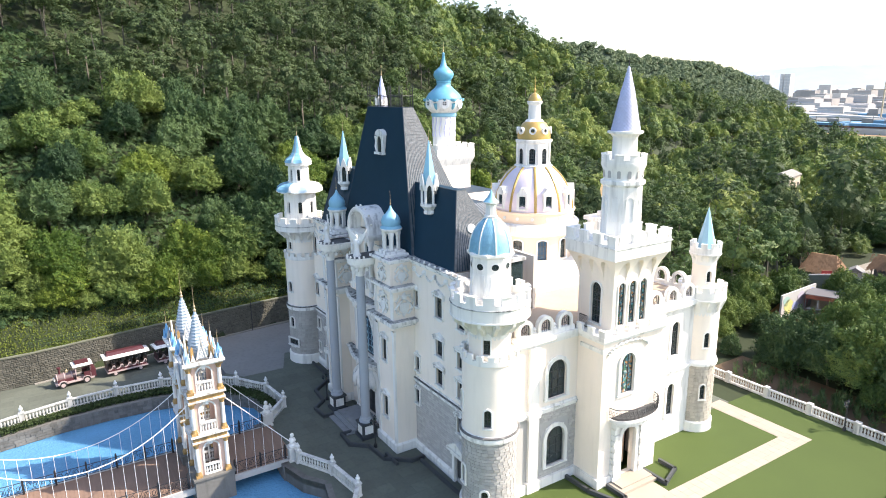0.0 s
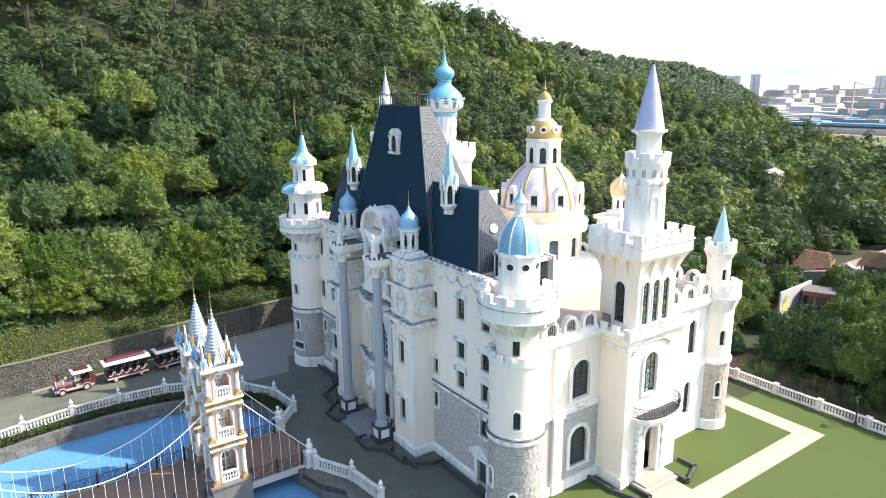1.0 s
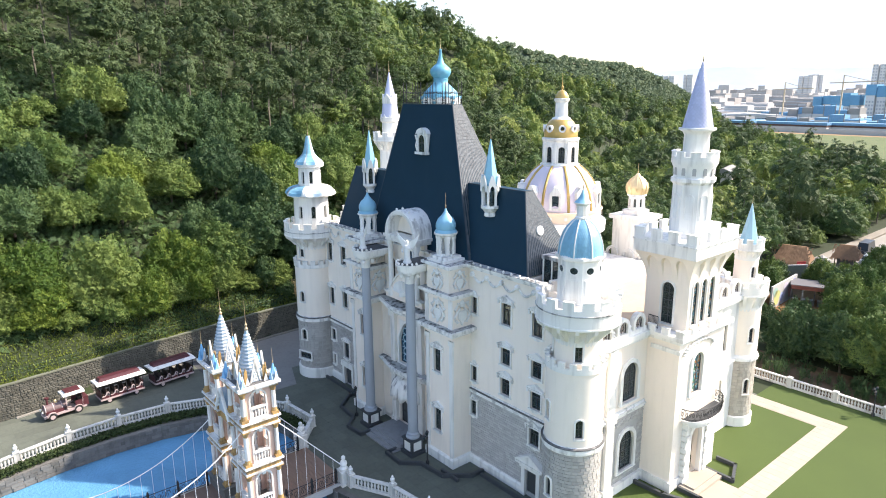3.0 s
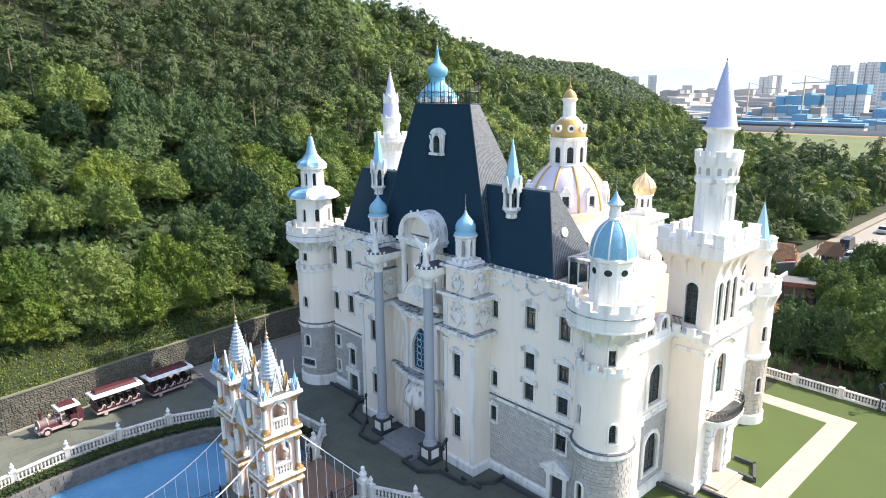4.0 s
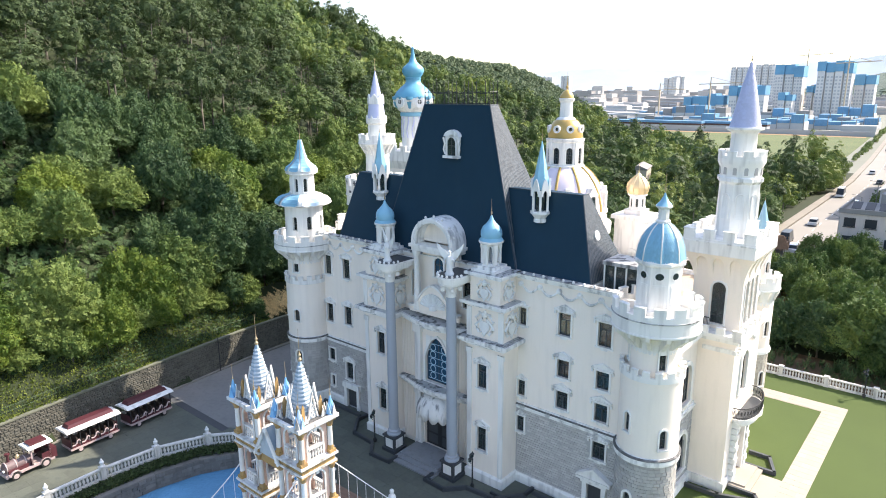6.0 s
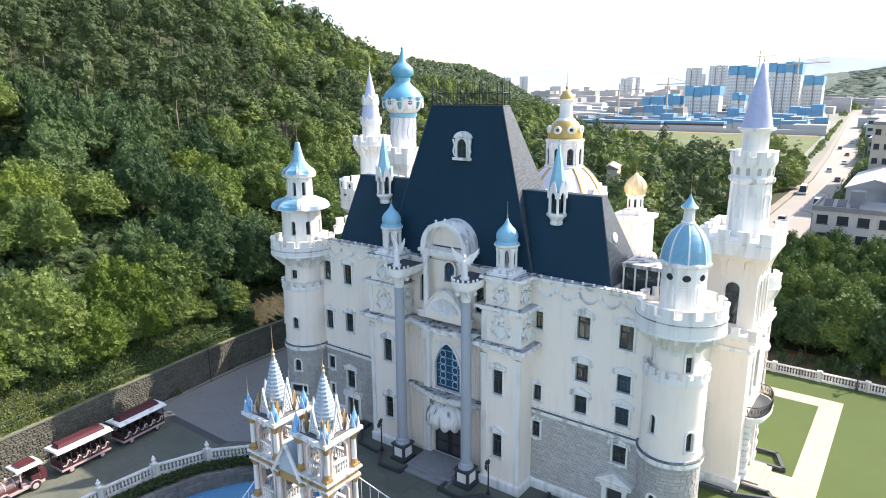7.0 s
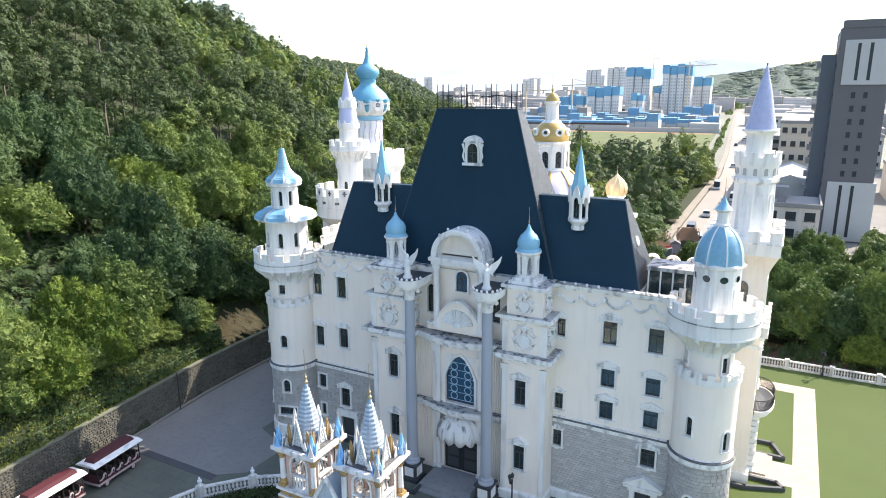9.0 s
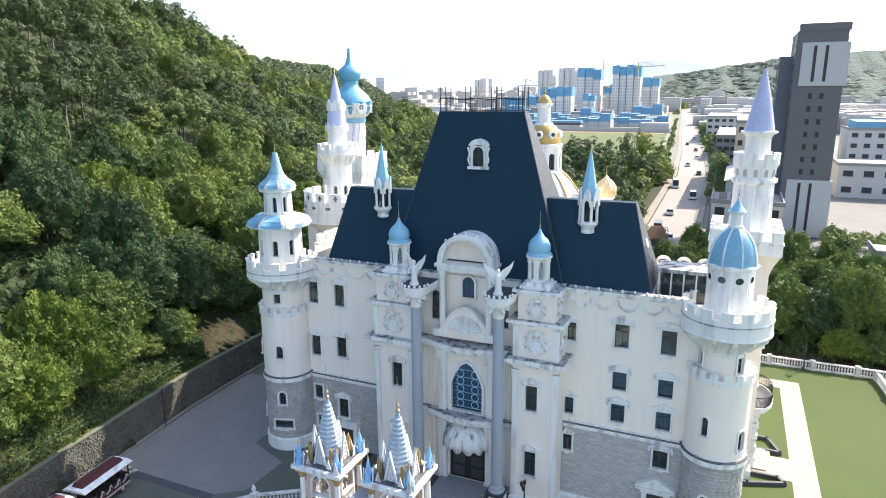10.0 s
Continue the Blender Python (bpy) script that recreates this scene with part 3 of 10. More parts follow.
def swept_sector(prof, bulge, lift, a0, a1, n=10, t=0.035):
    """A tiled panel laid on a swept roof between two corners, in rising courses."""
    r1 = max(r for r, _ in prof)
    rows = 3 * (len(prof) - 1)
    u = np.linspace(0, len(prof) - 1, rows + 1)
    R = np.interp(u, range(len(prof)), [p[0] for p in prof])
    Z = np.interp(u, range(len(prof)), [p[1] for p in prof])
    v = []
    for j in range(rows):
        for r, z, o in ((R[j], Z[j], t + 0.02), (R[j + 1], Z[j + 1], t)):
            for i in range(n + 1):
                a = radians(a0 + (a1 - a0) * i / n)
                k = math.cos(8 * a) * (r / r1) ** 2
                q = r * (1 + bulge * k) + o
                v.append((q * math.cos(a), q * math.sin(a), z + lift * max(0.0, k) * (r / r1) ** 2 + 0.6 * o))
    m = n + 1
    return Geo().add(v, [(j * m + i, j * m + i + 1, (j + 1) * m + i + 1, (j + 1) * m + i) for j in range(2 * rows - 1) for i in range(n)])


# front tower at the hill side, with a two-storey pagoda-like top
lt = corner_tower((-17.0, -0.4, 0), "cream round corner tower with a bell-shaped blue and white top", dict(
    r=2.08, ru=1.8, shelf=12.4, corbel=14.4, rp=2.92, pz0=15.5, pz1=16.4,
    stone_windows=[(-72, 0.62, 1.15, 4.3, True), (-72, 1.6, 0.75, 2.1, False), (-150, 0.5, 1.0, 2.6, True)],
    windows=[(-72, 0.6, 1.15, 8.5), (-72, 0.6, 1.2, 13.3), (-150, 0.6, 1.15, 8.5)]))
g = Geo()
round_wall(g, [(1.82, 16.0), (1.78, 19.5)], 8, [(a, 0.45, 17.35, 18.6) for a in (-112.5, -67.5, -22.5, 22.5)])
part("lantern_wall", g, WHITE, lt, smooth=20)
for a in (-112.5, -67.5, -22.5, 22.5):
    arch_window(lt, on_round(a, 1.68, 17.35), 0.45, 1.25, wide=0.1, bars=(0, 1))
skirt = [(2.48, 19.68), (2.4, 19.95), (2.15, 20.25), (1.75, 20.48), (1.2, 20.62)]
part("skirt_roof", swept_lathe([(1.7, 19.45), (2.5, 19.6)] + skirt, 0.07, 0.16), WHITE, lt, smooth=30)
# Sunlight is put into the colours: sunward panels are paler or left white.
for k, a in enumerate((-180, -135, -90, -45)):
    part("blue_panel", swept_sector(skirt, 0.07, 0.16, a + 4, a + 41), BLUE if k < 3 else PALEBLUE, lt, "sky-blue tiled panel", smooth=40)
g = Geo()
round_wall(g, [(1.17, 20.5), (1.12, 22.45)], 8, [(a, 0.36, 20.85, 22.1) for a in (-112.5, -67.5, -22.5)])
part("belvedere_wall", g, WHITE, lt, smooth=20)
for a in (-112.5, -67.5, -22.5):
    arch_window(lt, on_round(a, 1.07, 20.85), 0.36, 1.25, wide=0.08, bars=(0, 0))
bell = [(1.4, 22.52), (1.45, 22.75), (1.32, 23.08), (0.92, 23.42), (0.58, 23.85), (0.4, 24.4), (0.27, 25.0), (0.13, 25.6)]
part("bell_roof", swept_lathe([(1.1, 22.4), (1.44, 22.5)] + bell, 0.05, 0.1), WHITE, lt, smooth=30)
# The bell's sunward panel takes the sunlit tile colour too.
for k, a in enumerate((-180, -135, -90, -45, 0)):
    part("blue_panel", swept_sector(bell[1:], 0.05, 0.1, a + 5, a + 40), BLUE if k < 4 else PALEBLUE, lt, "sky-blue tiled panel", smooth=40)
finial(lt, 25.6, 26.9, BRONZE, 0.06)

# back tower beside the lawn
bt = thing("corner_tower", (17.75, 23.3, 0), "white round corner tower with a slim pale blue cone", "tower", "corner towers of the castle")
R = 1.62
part("plinth", weld(Geo().lathe([(R + 0.15, 0), (R + 0.15, 0.9), (R + 0.03, 1.0)], 36, caps=False)), WHITE, bt)
g = Geo()
round_wall(g, [(R - 0.02, 0.9), (R - 0.02, 6.35)], 36, [(-28, 0.5, 3.2, 4.6)])
part("stone_wall", weld(g), BEIGESTONE, bt)
stone_courses(bt, R, 1.0, 6.35, h=0.3, w=0.4, stone=BEIGESTONE, keep=lambda a, z: not (abs((a + 28 + 180) % 360 - 180) < 18 and 3.0 < z < 4.9))
arch_window(bt, on_round(-28, R + 0.03, 3.2), 0.5, 1.4, wide=0.1)
part("string_course", weld(Geo().lathe([(R - 0.05, 6.3), (R + 0.15, 6.35), (R + 0.19, 6.55), (R + 0.13, 6.75), (R + 0.02, 6.9)], 36, caps=False)), TRIM, bt)
g = Geo()
round_wall(g, [(R, 6.8), (R, 11.6)], 36, [(-28, 0.5, 8.1, 9.5)])
part("shaft", weld(g), CREAM, bt)
arch_window(bt, on_round(-28, R + 0.01, 8.1), 0.5, 1.4, wide=0.1)
corbels(bt, R, 2.02, 11.3, 12.4, 12)
p = ring_parapet(bt, 2.02, 12.4, 13.2, 36)
merlons(p, 2.02, 13.2, 12, h=0.4, t=0.22, gap=0.4)
g = Geo()
round_wall(g, [(1.0, 12.6), (0.98, 15.9)], 24, [(-28, 0.42, 13.9, 14.9)])
part("turret_wall", weld(g), CREAM, bt)
arch_window(bt, on_round(-28, 1.0, 13.9), 0.42, 1.0, wide=0.07, bars=(0, 0))
corbels(bt, 1.0, 1.28, 15.7, 16.3, 10)
p = ring_parapet(bt, 1.3, 16.3, 16.9, 24, floor_z=16.7)
merlons(p, 1.3, 16.9, 9, h=0.35, t=0.18, gap=0.42)
cn = [(0.82, 16.7), (0.8, 17.0), (0.03, 20.3)]
part("cone_roof", Geo().lathe(cn, 8), mat("pale_blue_tile", (0.32, 0.52, 0.62), 0.5, 0.08, 1.2, 14, 0.1), bt, smooth=20)
finial(bt, 20.25, 21.0, BRONZE, 0.04)

# ---- the castle's hall ----
hall = thing("castle_hall", (0, 0, 0), "cream castle hall with steep navy roofs and stone ground floor", "castle")
D17, EAST = 23.0, 17.75
front_windows = [  # middle, width, sill, height, hood
    (11.2, 0.96, 13.0, 1.7, "gable"), (14.29, 0.98, 12.95, 1.74, "gable"), (7.72, 0.62, 13.03, 1.36, "round"),
    (11.2, 0.96, 9.8, 1.37, "gable"), (14.29, 0.98, 9.8, 1.33, "gable"), (11.2, 0.96, 7.33, 1.39, "gable"), (14.29, 0.98, 7.34, 1.37, "gable"),
    (14.29, 0.98, 4.41, 1.38, "gable"), (7.72, 0.65, 7.31, 1.31, "round"), (7.72, 0.65, 4.35, 1.31, "round"),
    (-14.25, 0.92, 13.05, 1.85, "gable"), (-11.68, 0.93, 13.04, 1.86, "gable"), (-14.25, 0.9, 8.3, 1.82, "gable"), (-11.68, 0.93, 8.5, 1.8, "gable"),
    (-14.2, 0.8, 4.3, 1.25, None), (-11.72, 0.95, 2.95, 1.75, "gable"), (-14.2, 0.5, 1.6, 1.1, None)]
doors = [(14.14, 1.14, 0.3, 2.1), (-11.5, 1.4, 0.05, 2.0)]
holes = [(u - w / 2, u + w / 2, z, z + h) for u, w, z, h, _ in front_windows] + [(u - w / 2, u + w / 2, z, z + h) for u, w, z, h in doors]
g = Geo()
holed_wall(g, -17.0, 17.2, 0, 6.5, 0.35, [h for h in holes if h[3] < 6.5], FRONT)
part("stone_wall", g, STONEBED, hall, "grey stone ground-floor wall")
g = Geo()
holed_wall(g, -17.0, 17.2, 6.5, 16.6, 0.35, [h for h in holes if h[2] > 6.5], FRONT)
part("front_wall", g, CREAM, hall)
for u, w, z, h, hood in front_windows:
    rect_window(hall, Matrix.Translation((u, -0.02 if z > 6.5 else -0.07, z)), w, h, hood)


def stone_wall_facing(parent, u0, u1, z0, z1, m, holes, seed=3, h=0.2, w=0.44):
    """Long dressed stones in courses on a flat wall."""
    rng = random.Random(seed)
    rows = int(round((z1 - z0) / h))
    h = (z1 - z0) / rows
    g = Geo()
    for j in range(rows):
        u = u0 - rng.random() * w
        while u < u1:
            ww = w * rng.uniform(0.7, 1.35)
            a, b, c, d = max(u, u0) + 0.012, min(u + ww, u1) - 0.012, z0 + j * h + 0.012, z0 + (j + 1) * h - 0.012
            u += ww
            if b - a < 0.06 or any(a < q[1] + 0.14 and b > q[0] - 0.14 and c < q[3] + 0.12 and d > q[2] - 0.1 for q in holes):
                continue
            p = 0.02 + 0.035 * rng.random()
            v = [(a, 0.02, c), (b, 0.02, c), (b, 0.02, d), (a, 0.02, d), (a + 0.012, -p, c + 0.012), (b - 0.012, -p, c + 0.012), (b - 0.012, -p, d - 0.012), (a + 0.012, -p, d - 0.012)]
            g.add([m @ Vector(x) for x in v], [(4, 5, 6, 7), (0, 1, 5, 4), (1, 2, 6, 5), (2, 3, 7, 6), (3, 0, 4, 7)])
    return tagged(part("stone_facing", g, STONE, parent, smooth=0), kind="stuff")


stone_wall_facing(hall, 7.4, 15.8, 0.75, 6.25, FRONT, holes)
stone_wall_facing(hall, -15.2, -7.4, 0.75, 6.25, FRONT, holes, 4)
for u0, u1 in ((7.35, 16.0), (-15.3, -7.35)):
    part("string_course", Geo().box(u0, u1, -0.16, 0.0, 6.3, 6.5).box(u0, u1, -0.24, 0.0, 6.5, 6.62).box(u0, u1, -0.1, 0.0, 6.62, 6.8), TRIM, hall)
    part("ledge_cover", Geo().box(u0 + 0.02, u1 - 0.02, -0.26, -0.102, 6.622, 6.68), LEDGE, hall)
for u0, u1 in ((7.35, 13.2), (-15.3, -12.6)):
    part("plinth", Geo().box(u0, u1, -0.22, 0.0, 0, 0.62).hip((u0, u1, -0.22, 0), (u0, u1, -0.08, 0), 0.62, 0.75), WHITE, hall)
# side doors with gabled hoods
for u, w, z, h in doors:
    dr = part("door", Geo().box(u - w / 2, u + w / 2, 0.12, 0.2, z, z + h), DARKFRAME, hall, "dark side door")
    part("door_frame", Geo().box(u - w / 2 - 0.35, u - w / 2, -0.25, 0.05, 0, z + h).box(u + w / 2, u + w / 2 + 0.35, -0.25, 0.05, 0, z + h).box(u - w / 2 - 0.45, u + w / 2 + 0.45, -0.35, 0.05, z + h, z + h + 0.3), WHITE, dr)
    if u > 0:
        q = w / 2 + 0.75
        part("pediment", Geo().box(u - q, u + q, -0.5, 0.0, z + h + 0.3, z + h + 0.45).prism([(u - q, z + h + 0.45), (u + q, z + h + 0.45), (u, z + h + 1.2)], -0.35, 0.0).band([(u - q, z + h + 0.45), (u, z + h + 1.2), (u + q, z + h + 0.45)], [(u - q - 0.05, z + h + 0.57), (u, z + h + 1.34), (u + q + 0.05, z + h + 0.57)], -0.52, 0.0), WHITE, dr)
    else:
        part("pediment", Geo().box(u - 1.1, u + 1.1, -0.35, 0.0, z + h + 0.3, z + h + 0.55), WHITE, dr)
# front cornice with rail, knobs and garlands
part("cornice", Geo().box(-15.2, 15.3, -0.12, 0.36, 16.6, 16.75).box(-15.2, 15.3, -0.28, 0.36, 16.75, 16.9).box(-15.2, 15.3, -0.38, 0.4, 16.9, 17.0), TRIM, hall)
part("gutter", Geo().box(-15.2, 15.3, -0.40, 0.3, 17.003, 17.05), WEATHER, hall)
knob = mesh_of("rail_knob", Geo().lathe([(0.05, 0), (0.09, 0.04), (0.1, 0.12), (0.05, 0.2), (0.01, 0.22)], 8), WHITE)
for i in range(10):
    for s in (-1, 1):
        part("rail_knob", knob, None, hall, m=Matrix.Translation((s * (7.9 + i * 0.8), -0.3, 17.05)))
g1 = Geo().tube([(-0.8 + 0.16 * i, -0.07, -0.55 * math.sin(math.pi * i / 10)) for i in range(11)], [0.05 + 0.05 * math.sin(math.pi * i / 10) for i in range(11)], 6)
g1.lathe([(0.02, -0.28), (0.2, -0.2), (0.24, 0.0), (0.12, 0.14), (0.02, 0.16)], 8, c=(-0.8, -0.05))
gm = mesh_of("garland", g1, TRIM)
for s in (-1, 1):
    for k in range(5):
        part("garland", gm, None, hall, m=Matrix.Translation((s * (8.3 + 1.6 * k) if s > 0 else -(8.3 + 1.6 * k), 0, 16.25)))

# pavilions beside the portal
for s in (-1, 1):
    cx = 5.65 * s
    g = Geo()
    for z0, z1, x0, x1 in ((0.0, 11.3, 4.0, 7.3),):
        a, b = sorted((x0 * s, x1 * s))
        holed_wall(g, a, b, z0, z1, 0.3, [(5.4 * s - 0.43, 5.4 * s + 0.43, 2.65, 4.65), (5.4 * s - 0.43, 5.4 * s + 0.43, 7.9, 9.88)], Matrix.Translation((0, -1.9, 0)))
        g.box(a, a + 0.3, -1.6, 0.0, z0, z1).box(b - 0.3, b, -1.6, 0.0, z0, z1)
    part("pavilion_wall", g, CREAM, hall)
    for z, h in ((2.65, 2.0), (7.9, 1.98)):
        rect_window(hall, Matrix.Translation((5.4 * s, -1.92, z)), 0.86, h, "gable")
    a, b = sorted((4.0 * s, 7.3 * s))
    g = Geo().box(a - 0.15, b + 0.15, -2.1, 0, 0, 0.7).hip((a - 0.15, b + 0.15, -2.1, 0), (a - 0.02, b + 0.02, -1.93, 0), 0.7, 0.85)
    part("plinth", g, WHITE, hall)
    for u in (a + 0.18, b - 0.18):
        part("pilaster", Geo().box(u - 0.2, u + 0.2, -1.98, -1.85, 0.85, 11.0).box(u - 0.28, u + 0.28, -2.04, -1.85, 10.6, 11.0), WHITE, hall)
    part("cornice", Geo().box(a - 0.1, b + 0.1, -2.05, 0, 11.3, 11.5).box(a - 0.4, b + 0.4, -2.35, 0, 11.5, 11.7).box(a - 0.65, b + 0.65, -2.6, 0, 11.7, 11.95), TRIM, hall)
    part("cornice_cover", Geo().box(a - 0.5, b + 0.5, -2.45, 0, 11.953, 12.0), WEATHER, hall)
    part("upper_block", Geo().box(a, b, -1.95, 0, 12.0, 14.4), CREAM, hall)
    for u in (a + 0.2, b - 0.2):
        part("pilaster", Geo().box(u - 0.22, u + 0.22, -2.03, -1.93, 12.0, 14.3), WHITE, hall)
    part("cornice", Geo().box(a - 0.15, b + 0.15, -2.1, 0, 14.4, 14.6).box(a - 0.45, b + 0.45, -2.4, 0, 14.6, 14.8), TRIM, hall)
    part("cornice_cover", Geo().box(a - 0.3, b + 0.3, -2.25, 0, 14.803, 14.85), WEATHER, hall)
    part("top_block", Geo().box(cx - 1.35, cx + 1.35, -2.0, 0.3, 14.85, 16.7), CREAM, hall)
    part("cornice", Geo().box(cx - 1.45, cx + 1.45, -2.1, 0.3, 16.7, 16.85).box(cx - 1.7, cx + 1.7, -2.35, 0.3, 16.85, 17.05), TRIM, hall)
    part("cornice_cover", Geo().box(cx - 1.55, cx + 1.55, -2.2, 0.3, 17.053, 17.1), WEATHER, hall)
    # carved crests: shield, scrolls and a crown
    for z, k in ((12.2, 1.3), (14.95, 1.05)):
        for mm in (Matrix.Translation((cx, -1.96 if z < 14 else -2.01, z)), Matrix.Translation((b + 0.01 if z < 14 else cx + 1.36, -1.0, z)) @ pose(0, 0, 0, 0, 0, 90)):
            g = Geo()
            g.prism([(-0.3 * k, 0.9 * k), (-0.34 * k, 0.5 * k), (0, 0.1 * k), (0.34 * k, 0.5 * k), (0.3 * k, 0.9 * k)], -0.12, 0)
            for q in (-1, 1):
                g.tube([(q * (0.35 + 0.25 * math.sin(i * 0.8)) * k, -0.06, (0.2 + 0.17 * i) * k) for i in range(8)], 0.07 * k, 6)
                g.tube([(q * (0.1 + 0.1 * i) * k, -0.06, (1.25 + 0.12 * math.sin(i)) * k) for i in range(5)], 0.06 * k, 6)
            g.lathe([(0.02, 1.1 * k), (0.17 * k, 1.2 * k), (0.2 * k, 1.4 * k), (0.05, 1.55 * k)], 10, c=(0, -0.05))
            for i in range(10):
                t = radians(36 * i)
                g.tube([(0.5 * k * math.cos(t), -0.05, (0.8 + 0.62 * math.sin(t)) * k), (0.66 * k * math.cos(t + 0.25), -0.09, (0.8 + 0.74 * math.sin(t + 0.25)) * k), (0.52 * k * math.cos(t + 0.5), -0.05, (0.8 + 0.62 * math.sin(t + 0.5)) * k)], [0.03 * k, 0.085 * k, 0.03 * k], 6)
            part("crest", g, STATUE, hall, "carved stone crest", m=mm)
    # small belfry turret with a blue dome
    tb = thing("belfry_turret", (5.45 * s, -1.0, 17.1), "small white open turret with a light blue dome", "turret", "belfry turrets")
    part("base", Geo().box(-1.05, 1.05, -1.05, 1.05, 0, 0.18).box(-0.85, 0.85, -0.85, 0.85, 0.18, 0.4).lathe([(0.75, 0.4), (0.65, 0.6)], 6), TRIM, tb)
    for i in range(6):
        a = 60 * i + 30
        part("post", Geo().box(-0.16, 0.16, -0.09, 0.09, 0.55, 1.9).box(-0.2, 0.2, -0.12, 0.12, 1.72, 2.0), WHITE, tb, m=on_round(a, 0.66, 0))
        part("arch", Geo().band(arch_line(0.26, 0.5, 0.3, 8, True), arch_line(0.4, 0.62, 0.34, 8, True), -0.05, 0.05), WHITE, tb, m=on_round(a + 30, 0.6, 1.4))
    part("core", Geo().lathe([(0.09, 0.5), (0.09, 1.9)], 8), BLUEGREY, tb)
    part("eave", Geo().lathe([(0.72, 1.95), (0.92, 2.1), (0.94, 2.22), (0.8, 2.28)], 12), WHITE, tb)
    part("dome", Geo().lathe([(0.9, 2.25), (0.86, 2.36), (0.74, 2.46), (0.8, 2.68), (0.78, 2.95), (0.62, 3.28), (0.36, 3.52), (0.16, 3.8), (0.06, 4.08)], 12), BLUE, tb, smooth=60)
    finial(tb, 4.03, 5.3, BRONZE, 0.06)

# the portal bay
g = Geo()
holed_wall(g, -4.0, 4.0, 0, 11.4, 0.4, [(-1.5, 1.5, 0.25, 4.3), (-1.25, 1.25, 6.3, 10.3)], Matrix.Translation((0, -0.8, 0)))
part("portal_wall", g, CREAM, hall)
arch_window(hall, Matrix.Translation((0, -0.82, 6.3)), 2.5, 4.0, wide=0.22, rise=1.9, pointed=True, glass=STAINED, bars=(1, 0), proud=0.14)
rng = random.Random(5)
tr = Geo()
for k in range(5):
    for q in (-1, 1):
        c = (q * 0.6, 0.5 + 0.62 * k)
        line = [(c[0] + 0.26 * math.cos(t), c[1] + 0.26 * math.sin(t)) for t in np.linspace(0, 2 * math.pi, 13)]
        tr.band(line, [(c[0] + 1.22 * (u - c[0]), c[1] + 1.22 * (w - c[1])) for u, w in line], 0.14, 0.16)
for k in range(6):
    tr.box(-1.1, 1.1, 0.141, 0.159, 0.2 + 0.62 * k, 0.235 + 0.62 * k)
part("tracery", tr, mat("pale_blue_tracery", (0.35, 0.55, 0.65), 0.4, 0.2, 4, 10, 0), hall, "pale blue window tracery", m=Matrix.Translation((0, -0.82, 6.3)))
door = part("portal_door", Geo().box(-1.5, -0.01, -0.55, -0.45, 0.25, 4.3).box(0.01, 1.5, -0.55, -0.45, 0.25, 4.3), IRON, hall, "black double door")
for s in (-1, 1):
    for k in range(4):
        part("door_panel", Geo().box(s * 0.75 - 0.5, s * 0.75 + 0.5, -0.58, -0.54, 0.45 + 1.02 * k, 1.3 + 1.02 * k), DARKSTONE, door)
    part("pilaster", Geo().box(s * 1.95 - 0.32, s * 1.95 + 0.32, -1.15, -0.78, 0.25, 5.4).box(s * 1.95 - 0.4, s * 1.95 + 0.4, -1.22, -0.78, 0.25, 0.6).box(s * 1.95 - 0.4, s * 1.95 + 0.4, -1.25, -0.78, 5.0, 5.4), WHITE, hall)
    part("pilaster", Geo().box(s * 1.95 - 0.3, s * 1.95 + 0.3, -1.12, -0.78, 6.2, 11.2).box(s * 1.95 - 0.42, s * 1.95 + 0.42, -1.25, -0.78, 10.5, 11.3), WHITE, hall)
    for k in range(8):
        for z0, z1 in ((0.4, 5.4), (6.3, 11.2)):
            part("flute", Geo().lathe([(0.075, z0), (0.075, z1)], 8, c=(s * (2.45 + 0.19 * k), -0.82)), CREAM, hall)
for z, dep in ((11.35, 1.0), (5.55, 0.85)):
    g = Geo()
    for o, z0, z1 in ((0.0, 0, 0.2), (0.22, 0.2, 0.42), (0.4, 0.42, 0.62)):
        pl = [(-3.95 + 7.9 * i / 20, -0.95 - o - dep * math.cos(math.pi * (i / 20 - 0.5)) ** 1.4) for i in range(21)]
        v = [(x, y, z + zz) for zz in (z0, z1) for x, y in pl] + [(x, -0.5, z + zz) for zz in (z0, z1) for x, y in pl]
        n = 21
        f = []
        for i in range(20):
            f += [(i, i + 1, n + i + 1, n + i), (2 * n + i, 3 * n + i, 3 * n + i + 1, 2 * n + i + 1), (n + i, n + i + 1, 3 * n + i + 1, 3 * n + i), (i, 2 * n + i, 2 * n + i + 1, i + 1)]
        f += [(0, n, 3 * n, 2 * n), (20, 2 * n + 20, 3 * n + 20, n + 20)]
        g.add(v, f)
    part("bowed_cornice", g, TRIM, hall)
    k = Geo()
    k.add([(x, y + 0.22, z + zz) for zz in (0.622, 0.66) for x, y in pl] + [(x, -0.5, z + zz) for zz in (0.622, 0.66) for x, y in pl], f)
    part("cornice_cover", k, WEATHER, hall)
